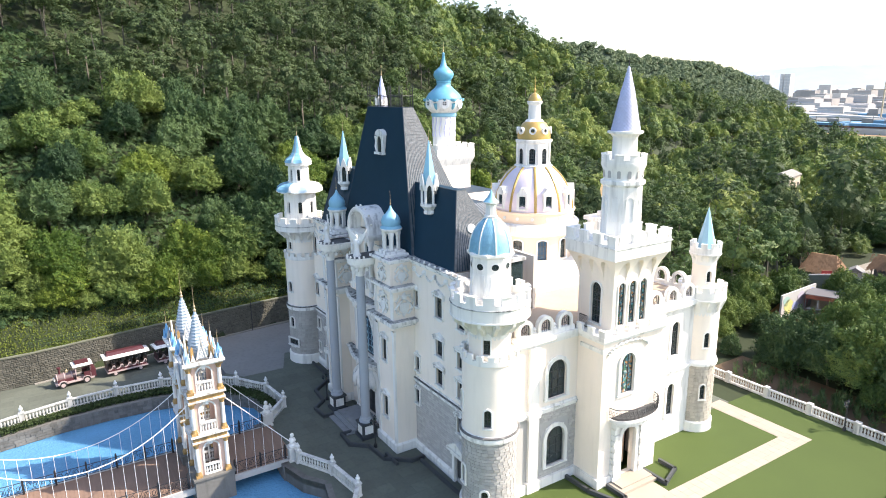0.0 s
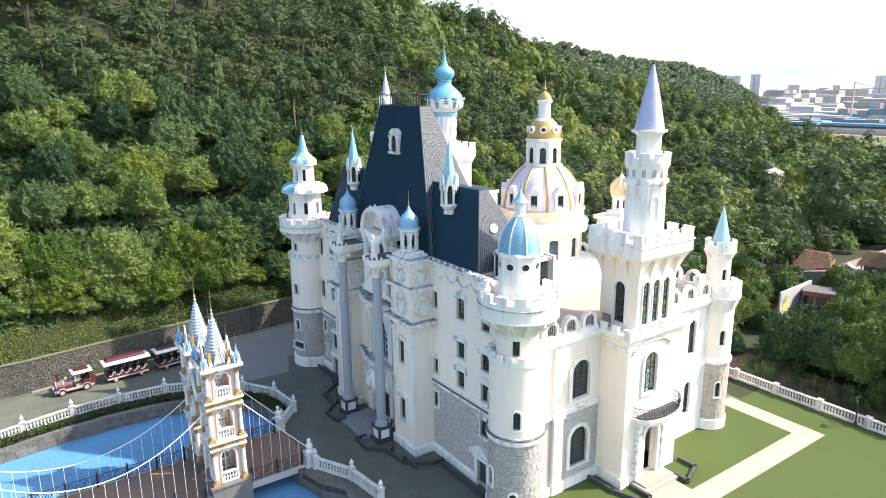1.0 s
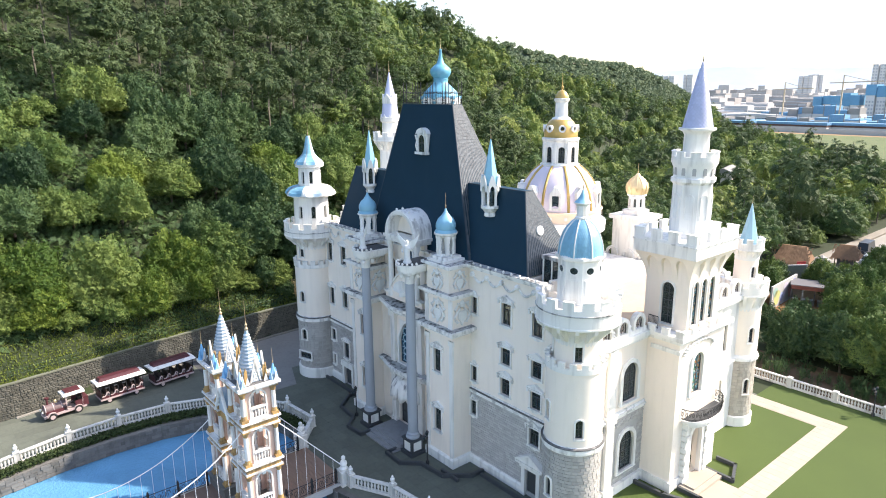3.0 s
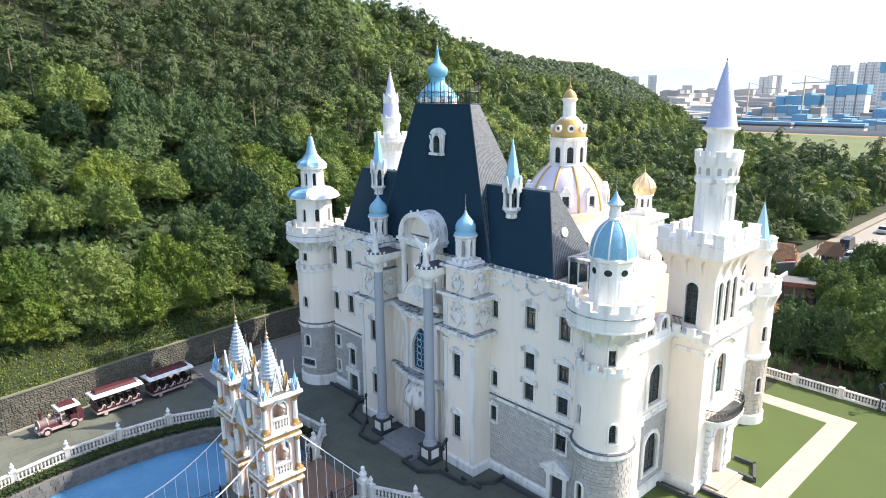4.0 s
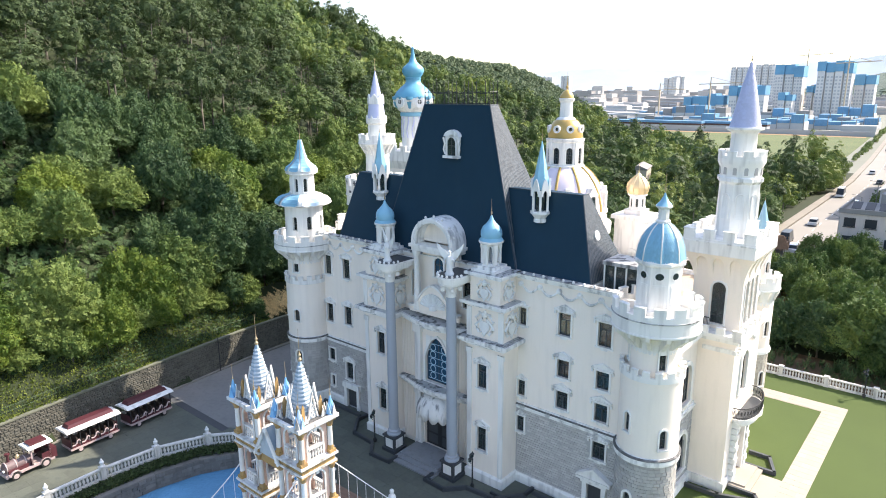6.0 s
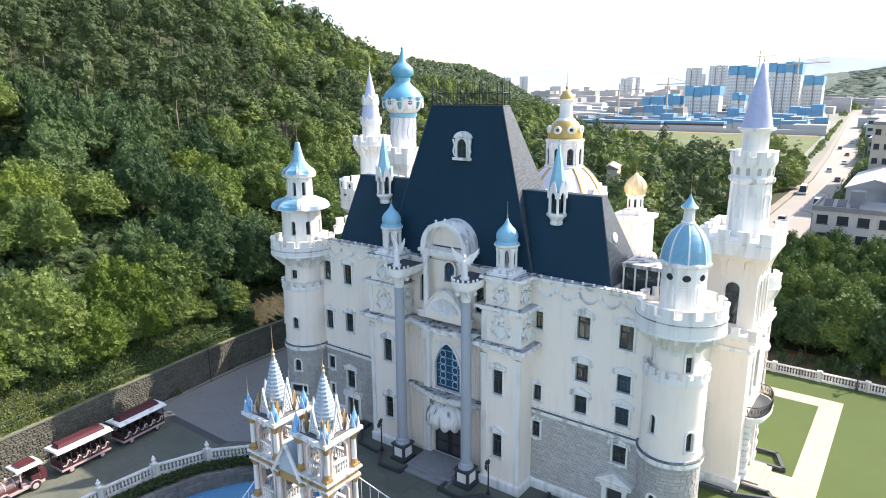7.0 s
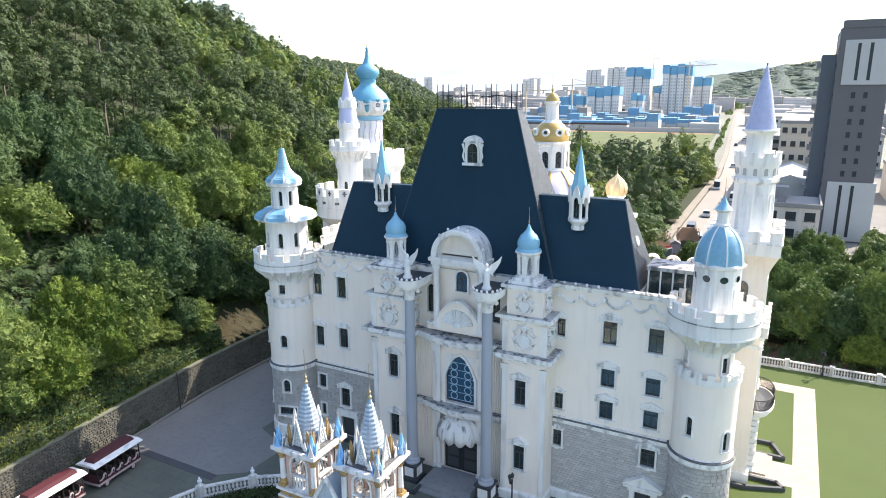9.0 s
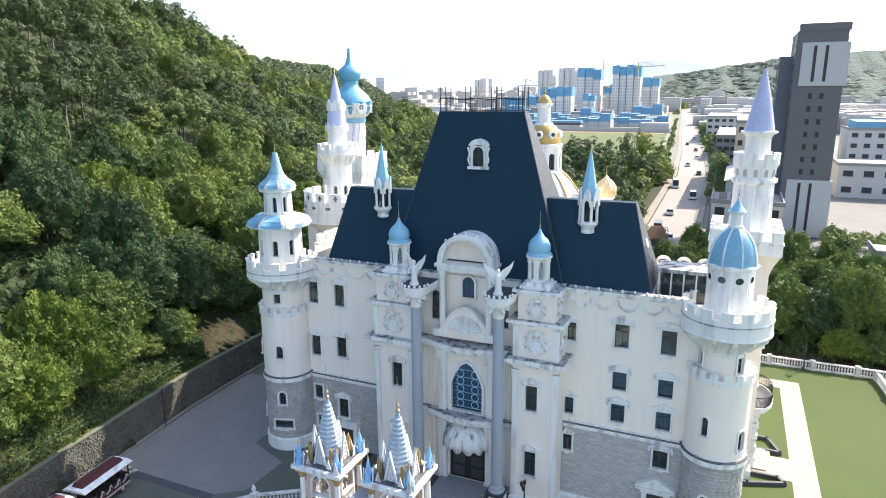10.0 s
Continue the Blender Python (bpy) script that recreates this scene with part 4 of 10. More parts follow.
# shell hood over the door: fluted half dome
g = Geo()
nu, nv = 72, 10
v = []
for j in range(nv + 1):
    b = math.pi / 2 * j / nv
    for i in range(nu + 1):
        a = math.pi * i / nu
        flute = 1 + 0.07 * abs(math.cos(a * 6.5)) - 0.1 * (j == 0) * 0
        r = 1.85 * flute
        z = 3.65 + 1.75 * math.sin(b) - (0.3 * abs(math.cos(a * 6.5)) if j == 0 else 0)
        v.append((-r * math.cos(a) * math.cos(b) ** 0.7, -0.9 - 1.4 * flute * math.sin(a) * math.cos(b) ** 0.7, z))
f = [(j * (nu + 1) + i, j * (nu + 1) + i + 1, (j + 1) * (nu + 1) + i + 1, (j + 1) * (nu + 1) + i) for j in range(nv) for i in range(nu)]
g.add(v, f)
sh = part("shell_hood", g, SHELL, hall, "white fluted shell hood")
md = sh.modifiers.new("thick", "SOLIDIFY"); md.thickness = 0.12
# raised shell gable above the bow
pts = [(-2.6, 12.3)] + [(-2.6 + 5.2 * i / 24, 12.75 + 2.0 * max(0.0, math.sin(math.pi * (i / 24 - 0.12) / 0.76)) ** 0.9 if 0.12 < i / 24 < 0.88 else 12.75) for i in range(25)] + [(2.6, 12.3)]
gb = part("shell_gable", Geo().prism(pts, -1.25, -0.95), CREAM, hall)
part("coping", Geo().band(pts[1:-1], [(u * 1.03, w + 0.16) for u, w in pts[1:-1]], -1.4, -0.9), WHITE, gb)
for i in range(13):
    a = radians(15 + 150 * i / 12)
    part("shell_rib", Geo().tube([(0.35 * math.cos(a), -1.3, 12.9 + 0.3 * math.sin(a)), (1.35 * math.cos(a), -1.32, 12.9 + 1.25 * math.sin(a))], [0.05, 0.14], 6), STATUE, gb)
part("shell_boss", Geo().lathe([(0.02, 12.75), (0.35, 12.85), (0.3, 13.2), (0.05, 13.3)], 10, c=(0, -1.3)), STATUE, gb)
g = Geo()
holed_wall(g, -4.0, 4.0, 11.9, 17.0, 0.35, [(-3.1, -2.3, 13.3, 15.6), (2.3, 3.1, 13.3, 15.6), (-0.5, 0.5, 15.3, 17.0)], Matrix.Translation((0, -0.3, 0)))
part("attic_wall", g, CREAM, hall)
for u in (-2.7, 2.7):
    arch_window(hall, Matrix.Translation((u, -0.31, 13.3)), 0.8, 2.3, wide=0.1)
# barrel-vaulted niche
nic = part("niche_wall", Geo().box(-1.9, 1.9, -0.35, -0.05, 12.4, 18.2).prism(arch_line(3.7, 20.0, 1.85, 16, base=18.1), -0.35, -0.1), CREAM, hall)
arch_window(nic, Matrix.Translation((0, -0.52, 15.4)), 0.95, 1.6, wide=0.14, glass=STAINED, bars=(1, 2), depth=0.12)
a1, a2 = arch_line(3.5, 19.95, 1.75, 18, base=18.1), arch_line(4.3, 20.35, 2.15, 18, base=18.1)
vault = part("barrel_vault", Geo().band(a1, a2, -1.45, 0.9), TRIM, hall, "weathered white barrel vault")
part("archivolt", Geo().band(arch_line(3.7, 20.05, 1.85, 18, base=18.1), arch_line(4.15, 20.28, 2.07, 18, base=18.1), -1.53, -1.4), WHITE, vault)
for i in range(7):
    a = radians(20 + 140 * i / 6)
    part("vault_knob", Geo().lathe([(0.05, 0), (0.1, 0.05), (0.1, 0.15), (0.02, 0.22)], 8), WHITE, vault, m=Matrix.Translation((2.15 * math.cos(a), -1.1, 18.2 + 2.15 * math.sin(a))))
part("architrave", Geo().box(-2.15, 2.15, -1.45, 0.3, 17.55, 17.85).box(-2.3, 2.3, -1.6, 0.3, 17.85, 18.1), WHITE, hall)
for s in (-1, 1):
    part("niche_column", Geo().lathe([(0.3, 12.5), (0.3, 12.8), (0.24, 12.9), (0.22, 17.0), (0.3, 17.2), (0.34, 17.4), (0.34, 17.55)], 16, c=(s * 1.85, -1.15)), WHITE, hall)

# giant columns with round balconies and statues
for s in (-1, 1):
    cl = thing("giant_column", (3.2 * s, -2.9, 0), "tall bluish-grey column with a white scrolled capital", "column", "giant columns of the portal")
    part("pedestal", Geo().box(-0.75, 0.75, -0.75, 0.75, 0, 0.3).box(-0.6, 0.6, -0.6, 0.6, 0.3, 1.35).box(-0.7, 0.7, -0.7, 0.7, 1.35, 1.5), DARKSTONE, cl)
    for mm in (pose(0, 0, 0), pose(0, 0, 0, 0, 0, 90), pose(0, 0, 0, 0, 0, -90)):
        part("pedestal_panel", Geo().box(-0.4, 0.4, -0.63, -0.59, 0.45, 1.22), WHITE, cl, m=mm)
    part("base", Geo().lathe([(0.6, 1.5), (0.62, 1.62), (0.5, 1.75), (0.52, 1.88), (0.42, 2.0)], 24), BLUEGREY, cl)
    part("shaft", Geo().lathe([(0.42, 2.0), (0.42, 6), (0.37, 15.1)], 28), BLUEGREY, cl)
    cap = part("capital", Geo().lathe([(0.38, 15.05), (0.42, 15.15), (0.4, 15.4), (0.5, 15.75), (0.62, 15.9)], 16).box(-0.62, 0.62, -0.62, 0.62, 15.88, 16.02), WHITE, cl)
    for q in (-1, 1):
        for w in (-1, 1):
            part("scroll", Geo().lathe([(0.05, -0.12), (0.17, -0.1), (0.17, 0.1), (0.05, 0.12)], 10), WHITE, cap, m=Matrix.Translation((q * 0.45, w * 0.45, 15.65)) @ pose(0, 0, 0, 90, 0, 45 * q * w))
    pl = [(0.98 * math.cos(a), 0.98 * math.sin(a) - 0.05) for a in np.linspace(math.pi, 2 * math.pi, 15)] + [(0.98, 1.9), (-0.98, 1.9)]
    g = Geo()
    for sc, z0, z1 in ((0.8, 16.02, 16.2), (1.0, 16.2, 16.6), (1.12, 16.6, 16.72)):
        k = len(pl)
        g.add([(x * sc, y * sc, z) for z in (z0, z1) for x, y in pl], [tuple(range(k - 1, -1, -1)), tuple(range(k, 2 * k))] + [(i, (i + 1) % k, (i + 1) % k + k, i + k) for i in range(k)])
    bal = part("balcony", g, WHITE, cl)
    g = Geo()
    g.add([(x * 0.98, y * 0.98, z) for z in (16.722, 16.76) for x, y in pl], [tuple(range(k - 1, -1, -1)), tuple(range(k, 2 * k))] + [(i, (i + 1) % k, (i + 1) % k + k, i + k) for i in range(k)])
    part("balcony_floor", g, DARKSTONE, bal)
    for i in range(9):
        a = math.pi * (1 + i / 8)
        part("rail_knob", knob, None, bal, m=Matrix.Translation((1.0 * math.cos(a), 1.0 * math.sin(a) - 0.05, 16.74)))
    # winged statue, one plain mesh
    g = Geo().lathe([(0.34, 0), (0.36, 0.1), (0.24, 0.3), (0.22, 0.8), (0.27, 1.15), (0.22, 1.4), (0.08, 1.5), (0.13, 1.62), (0.12, 1.78), (0.02, 1.88)], 12)
    g.tube([(0.2, 0, 1.3), (0.42, -0.12, 1.1), (0.3, -0.3, 1.25)], 0.07, 6).tube([(-0.2, 0, 1.3), (-0.42, -0.1, 1.05), (-0.25, -0.3, 0.9)], 0.07, 6)
    for q in (-1, 1):
        w = [(0.0, 1.35), (0.3, 1.75), (0.75, 2.05), (1.05, 2.4), (0.95, 1.95), (0.7, 1.5), (0.4, 1.1), (0.05, 0.9)]
        g.prism([(q * u, z) for u, z in w], 0.1, 0.19)
    solid("angel_statue", g, STATUE, "white winged stone statue standing on a column balcony", "statue", "angel statues", m=Matrix.Translation((3.2 * s, -3.1, 16.76)) @ pose(0, 0, 0, 0, 0, 20 * s))

# ---- roofs ----
def slope_grid(g, quad, nu, nv, t=0.05, gap=0.06):
    """Raised seams on a flat four-cornered slope (lower left, lower right, upper right, upper left): courses and joints."""
    a, b, c, d = [Vector(p) for p in quad]
    nrm = (b - a).cross(d - a).normalized()
    at = lambda u, w: (a * (1 - u) + b * u) * (1 - w) + (d * (1 - u) + c * u) * w
    for j in range(nv):
        for i in range(nu):
            u0, u1, w0, w1 = (i + gap) / nu, (i + 1 - gap) / nu, j / nv, (j + 1.0) / nv
            p = [at(u0, w0) + nrm * t, at(u1, w0) + nrm * t, at(u1, w1) + nrm * 0.008, at(u0, w1) + nrm * 0.008]
            q = [at(u0, w0), at(u1, w0)]
            g.add(p + q, [(0, 1, 2, 3), (4, 5, 1, 0)])


def mansard(xl0, xl1, xr0, xr1, z0, z1, y0, yt0, yt1, y1, name, zb):
    """A steep roof: front slope y0..yt0, narrow top to yt1, back slope to y1 at zb; sides lean in from xl0/xr0 to xl1/xr1."""
    kk = (z1 - zb) / (z1 - z0)
    xlb, xrb = xl1 + (xl0 - xl1) * kk, xr1 + (xr0 - xr1) * kk
    v = [(xl0, y0, z0), (xr0, y0, z0), (xr1, yt0, z1), (xl1, yt0, z1), (xr1, yt1, z1), (xl1, yt1, z1), (xrb, y1, zb), (xlb, y1, zb), (xr0, y1, z0), (xl0, y1, z0)]
    f = [(0, 1, 2, 3), (3, 2, 4, 5), (5, 4, 6, 7), (7, 6, 8, 9), (1, 8, 6, 4, 2), (0, 3, 5, 7, 9), (0, 9, 8, 1)]
    r = part("roof", Geo().add(v, f), NAVY, hall, name, smooth=0)
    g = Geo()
    # The right slope's tiles carry a painted sheen; the front stays navy.
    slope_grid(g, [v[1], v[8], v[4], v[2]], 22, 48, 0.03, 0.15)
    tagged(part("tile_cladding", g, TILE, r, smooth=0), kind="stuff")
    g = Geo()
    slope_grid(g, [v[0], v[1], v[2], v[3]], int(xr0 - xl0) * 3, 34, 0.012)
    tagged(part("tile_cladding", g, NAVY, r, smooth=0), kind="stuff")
    for a, b in ((v[0], v[3]), (v[1], v[2]), (v[2], v[4]), (v[3], v[2])):
        part("ridge_cap", Geo().tube([a, b], 0.045, 6), SLATE, r)
    return r


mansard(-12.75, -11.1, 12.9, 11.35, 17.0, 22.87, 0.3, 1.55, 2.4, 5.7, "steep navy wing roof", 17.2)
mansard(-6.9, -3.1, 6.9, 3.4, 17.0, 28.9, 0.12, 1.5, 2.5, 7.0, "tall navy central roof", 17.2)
# roof-top fence
crest = part("roof_fence", Geo().box(-3.1, 3.4, 1.45, 1.5, 28.98, 29.03), IRON, hall, "thin rusty roof-top fence")
post = mesh_of("fence_post", Geo().lathe([(0.035, 28.9), (0.03, 30.6), (0.005, 30.7)], 6), IRON)
bar = mesh_of("fence_bar", Geo().lathe([(0.014, 28.95), (0.014, 29.95)], 4), IRON)
for k in range(4):
    for o in (0.0, 0.42):
        for y in (1.5, 2.5):
            part("fence_post", post, None, crest, m=Matrix.Translation((-3.05 + 2.0 * k + o, y, 0)))
for k in range(26):
    for y in (1.5, 2.5):
        part("fence_bar", bar, None, crest, m=Matrix.Translation((-3.0 + 0.25 * k, y, 0)))
for y in (1.5, 2.5):
    part("fence_rail", Geo().tube([(-3.1 + 0.325 * i, y, 29.8 + 0.06 * math.sin(i * 0.95)) for i in range(21)], 0.025, 5), IRON, crest)
for x in (-3.1, 3.35):
    part("fence_rail", Geo().tube([(x, 1.5, 29.85), (x, 2.5, 29.85)], 0.025, 5), IRON, crest)
# gabled roof window
dm = part("roof_dormer", Geo().box(-0.78, 0.78, 0.42, 1.5, 25.0, 26.5), WHITE, hall, "white arched roof window with a carved frame", m=Matrix.Translation((0.2, 0.5, 0)) @ Matrix.Diagonal((0.86, 1, 1, 1)))
part("head", Geo().prism([(-0.9, 26.5), (0.9, 26.5), (0.7, 26.78), (0.35, 26.95), (0.0, 27.02), (-0.35, 26.95), (-0.7, 26.78)], 0.3, 1.5), TRIM, dm)
part("sill", Geo().box(-0.92, 0.92, 0.2, 1.2, 24.82, 25.02), TRIM, dm)
part("frame", Geo().band(arch_line(0.98, 1.42, 0.49), arch_line(1.3, 1.58, 0.65), 0.3, 0.43), WHITE, dm, m=Matrix.Translation((0, 0, 25.02)))
part("pane", Geo().prism(arch_line(1.0, 1.43, 0.5), 0.40, 0.419), GLASS, dm, m=Matrix.Translation((0, 0, 25.02)))
part("mullion", Geo().box(-0.025, 0.025, 0.37, 0.4, 25.02, 26.4).box(-0.48, 0.48, 0.372, 0.398, 25.75, 25.8), DARKFRAME, dm)
for q in (-1, 1):
    part("scroll", Geo().tube([(q * 0.78, 0.36, 25.1), (q * 0.92, 0.36, 25.5), (q * 0.8, 0.36, 25.95), (q * 0.95, 0.36, 26.4)], [0.05, 0.09, 0.06, 0.1], 6), TRIM, dm)
# spired oriels on the wing roofs
for x in (-7.87, 8.3):
    oz = thing("spired_oriel", (x, 1.0, 20.75), "small white oriel with a slim light blue spire", "oriel", "spired oriels")
    part("bracket", Geo().lathe([(0.36, -0.05), (0.46, 0.0), (0.46, 0.2), (0.4, 0.26), (0.58, 0.5), (0.72, 0.62), (0.72, 0.8)], 12), TRIM, oz)
    for i in range(6):
        part("post", Geo().lathe([(0.14, 0.75), (0.1, 0.9), (0.1, 2.1), (0.15, 2.3)], 6, c=(0.58 * math.cos(radians(60 * i)), 0.58 * math.sin(radians(60 * i)))), WHITE, oz)
        part("gable", Geo().band(arch_line(0.34, 0.42, 0.24, pointed=True), arch_line(0.6, 1.25, 1.0, pointed=True), -0.06, 0.06), WHITE, oz, m=on_round(60 * i + 30, 0.64, 1.9))
    part("core", Geo().lathe([(0.34, 0.7), (0.34, 2.5)], 8), GLASS, oz, "dark glazing")
    part("spire", Geo().lathe([(0.62, 2.35), (0.62, 2.6), (0.03, 5.75)], 6, turn=30), mat("light_blue_spire", (0.25, 0.52, 0.66), 0.45, 0.1, 2, 14, 0.1) if x < 0 else bpy.data.materials["light_blue_spire"], oz, smooth=20)
    finial(oz, 5.7, 6.6, BRONZE, 0.04)
# round vent on the wing roof's side
part("round_vent", Geo().lathe([(0.02, -0.1), (0.36, -0.1), (0.36, 0.1), (0.28, 0.14), (0.02, 0.1)], 20), WHITE, hall, m=Matrix.Translation((12.1, 2.35, 20.0)) @ pose(0, 0, 0, 0, 75, 0))
# sunroom behind the cornice
sr = part("sunroom", Geo().box(13.05, 16.65, 1.55, 4.05, 18.25, 18.5), WEATHER, hall, "glazed roof room with white posts")
# Dark box added behind the glass so that the room looks unlit.
part("back_wall", Geo().box(13.3, 16.4, 2.2, 4.0, 15.95, 18.24), DARKFRAME, sr)
part("sill", Geo().box(13.1, 16.6, 1.58, 1.75, 15.9, 16.25), WHITE, sr)
for k in range(5):
    part("post", Geo().box(13.15 + 0.8 * k, 13.25 + 0.8 * k, 1.6, 1.7, 16.2, 18.25), WHITE, sr)
for k in range(4):
    part("pane", Geo().box(13.25 + 0.8 * k, 13.95 + 0.8 * k, 1.66, 1.68, 16.2, 18.25), GLASS, sr)
for y in (1.7, 2.8):
    part("pane", Geo().box(16.5, 16.52, y, y + 1.0, 16.2, 18.25), GLASS, sr)

# ---- the lawn side ----
EW = facing_east(EAST)
east_w = [(6.38, 1.85, 1.6, 3.25), (6.38, 1.85, 7.3, 3.1)]
g = Geo()
holed_wall(g, 1.0, 8.6, 0, 6.5, 0.35, [(6.38 - 0.925, 6.38 + 0.925, 1.6, 4.85)], EW)
part("stone_wall", g, STONEBED, hall)
g = Geo()
holed_wall(g, 1.0, 8.6, 6.5, 12.6, 0.35, [(6.38 - 0.925, 6.38 + 0.925, 7.3, 10.4)], EW)
part("east_wall", g, CREAM, hall)
stone_wall_facing(hall, 4.9, 8.6, 0.8, 6.25, EW, [(5.2, 7.6, 1.3, 5.3)], 7)
for u, w, z, h in east_w:
    arch_window(hall, EW @ Matrix.Translation((u, -0.04, z)), w, h, wide=0.3, bars=(2, 3), proud=0.12)
part("string_course", Geo().box(1.5, 8.6, -0.16, 0, 6.3, 6.5).box(1.5, 8.6, -0.24, 0, 6.5, 6.62).box(1.5, 8.6, -0.1, 0, 6.62, 6.8), TRIM, hall, m=EW)
part("pilaster", Geo().box(3.6, 4.5, -0.25, 0.0, 0, 11.9).box(3.45, 4.65, -0.35, 0.0, 6.2, 6.9).box(3.45, 4.65, -0.35, 0, 0, 0.9), WHITE, hall, m=EW)
part("plinth", Geo().box(1.5, 8.6, -0.25, 0, 0, 0.75), WHITE, hall, m=EW)
part("cornice", Geo().box(1.2, 8.6, -0.15, 0.3, 11.9, 12.2).box(1.2, 8.6, -0.4, 0.3, 12.2, 12.6), WHITE, hall, m=EW)


def arch_parapet(parent, u0, u1, n, m, z=12.6):
    """A terrace parapet of little round-headed openings with iron grilles."""
    pp = part("arched_parapet", Geo().box(u0, u1, -0.2, 0.15, z, z + 0.35), WHITE, parent, m=m)
    st = (u1 - u0) / n
    for k in range(n):
        u = u0 + st * (k + 0.5)
        mm = Matrix.Translation((u, 0, z + 0.35))
        part("arch", Geo().band(arch_line(0.95, 0.95, 0.475, base=0), arch_line(1.45, 1.22, 0.7, base=0), -0.22, 0.17), WHITE, pp, m=mm)
        gr = Geo().band(arch_line(0.85, 0.9, 0.43), arch_line(0.95, 0.95, 0.475), -0.06, -0.02)
        for i in range(5):
            gr.box(-0.36 + 0.18 * i - 0.012, -0.36 + 0.18 * i + 0.012, -0.05, -0.03, 0, 0.6 + 0.3 * math.cos((i - 2) * 0.7))
        gr.band([(0.2 * math.cos(t), 0.45 + 0.2 * math.sin(t)) for t in np.linspace(0, 6.283, 13)], [(0.23 * math.cos(t), 0.45 + 0.23 * math.sin(t)) for t in np.linspace(0, 6.283, 13)], -0.055, -0.025)
        part("grille", gr, IRON, pp, m=mm)
        if k:
            part("parapet_knob", Geo().lathe([(0.14, 0), (0.18, 0.1), (0.1, 0.2), (0.16, 0.35), (0.03, 0.5)], 8), WHITE, pp, m=Matrix.Translation((u - st / 2, -0.02, z + 0.33)))
    return pp


arch_parapet(hall, 2.1, 7.9, 3, EW)
arch_parapet(hall, 15.4, 21.6, 3, facing_east(18.25))
arch_parapet(hall, 1.0, 16.5, 8, Matrix.Translation((0, D17, 0)) @ pose(0, 0, 0, 0, 0, 180) @ Matrix.Translation((-17.5, 0, 0)))
g = Geo()
W2 = facing_east(18.25)
holed_wall(g, 14.8, 22.2, 0, 12.6, 0.35, [(19.3 - 0.45, 19.3 + 0.45, 2.2, 5.2), (19.4 - 0.5, 19.4 + 0.5, 7.8, 10.9)], W2)
part("east_wall", g, WHITE, hall)
arch_window(hall, W2 @ Matrix.Translation((19.3, -0.02, 2.2)), 0.9, 3.0, wide=0.2, bars=(1, 3))
arch_window(hall, W2 @ Matrix.Translation((19.4, -0.02, 7.8)), 1.0, 3.1, wide=0.2, bars=(1, 3))
part("string_course", Geo().box(14.8, 22.0, -0.16, 0, 6.3, 6.5).box(14.8, 22, -0.24, 0, 6.5, 6.62), TRIM, hall, m=W2)
part("cornice", Geo().box(14.8, 22.0, -0.15, 0.3, 11.9, 12.2).box(14.8, 22, -0.4, 0.3, 12.2, 12.6), WHITE, hall, m=W2)
part("back_wall", Geo().box(-17.0, 18.0, D17 - 0.35, D17, 0, 12.6), CREAM, hall)
part("west_wall", Geo().box(-17.4, -17.05, 1.0, D17 - 0.35, 0, 12.6).box(-13.0, -12.65, 0.35, 8.5, 12.6, 16.9).box(12.65, 13.0, 0.35, 4.0, 12.6, 16.9).box(-12.65, 12.65, 8.2, 8.5, 12.6, 17.1), CREAM, hall)
part("terrace", Geo().box(-17.05, 17.7, 0.36, D17 - 0.36, 12.35, 12.6), TERRA, hall, "pale tiled roof terrace")
part("tower_terrace", Geo().box(13.0, 17.3, 0.36, 4.0, 15.7, 15.9), TERRA, hall)
# ribbed grey roof over the back wing at the hill side
part("back_wing", Geo().box(-17.0, -6.0, 8.5, 22.0, 12.6, 15.2), WHITE, hall)
bw = part("back_roof", Geo().add([(-17.3, 8.3, 15.2), (-5.8, 8.3, 15.2), (-5.8, 22.2, 15.2), (-17.3, 22.2, 15.2), (-14.5, 11.5, 17.6), (-8.5, 11.5, 17.6), (-8.5, 19, 17.6), (-14.5, 19, 17.6)],
     [(0, 1, 5, 4), (1, 2, 6, 5), (2, 3, 7, 6), (3, 0, 4, 7), (4, 5, 6, 7), (3, 2, 1, 0)]), SLATE, hall, smooth=0)
for a, b in (((0, 1), (4, 5)), ((3, 0), (7, 4)), ((1, 2), (5, 6))):
    vv = [(-17.3, 8.3, 15.2), (-5.8, 8.3, 15.2), (-5.8, 22.2, 15.2), (-17.3, 22.2, 15.2), (-14.5, 11.5, 17.6), (-8.5, 11.5, 17.6), (-8.5, 19, 17.6), (-14.5, 19, 17.6)]
    g = Geo()
    for i in range(24):
        t = (i + 0.5) / 24
        p = Vector(vv[a[0]]).lerp(Vector(vv[a[1]]), t)
        q = Vector(vv[b[0]]).lerp(Vector(vv[b[1]]), t)
        g.tube([p, q], 0.06, 4)
    tagged(part("rib_cladding", g, BLUEGREY, bw), kind="stuff")

# added wing between the hall and the onion tower, to shade the plaza
part("rear_roof", Geo().box(-24.3, -17.5, 13.4, 27.1, 17.203, 17.28), SLATE, hall)
part("rear_wing", Geo().box(-24.2, -17.45, 13.5, 27.0, 0, 16.8).box(-24.5, -17.45, 13.2, 27.3, 16.8, 17.2), CREAM, hall)

# battlements along the hall's side toward the hill
sp_ = part("side_parapet", Geo().box(-15.3, -14.95, 2.0, 8.2, 16.9, 17.75).box(-15.36, -14.9, 2.0, 8.2, 17.55, 17.66), WHITE, hall)
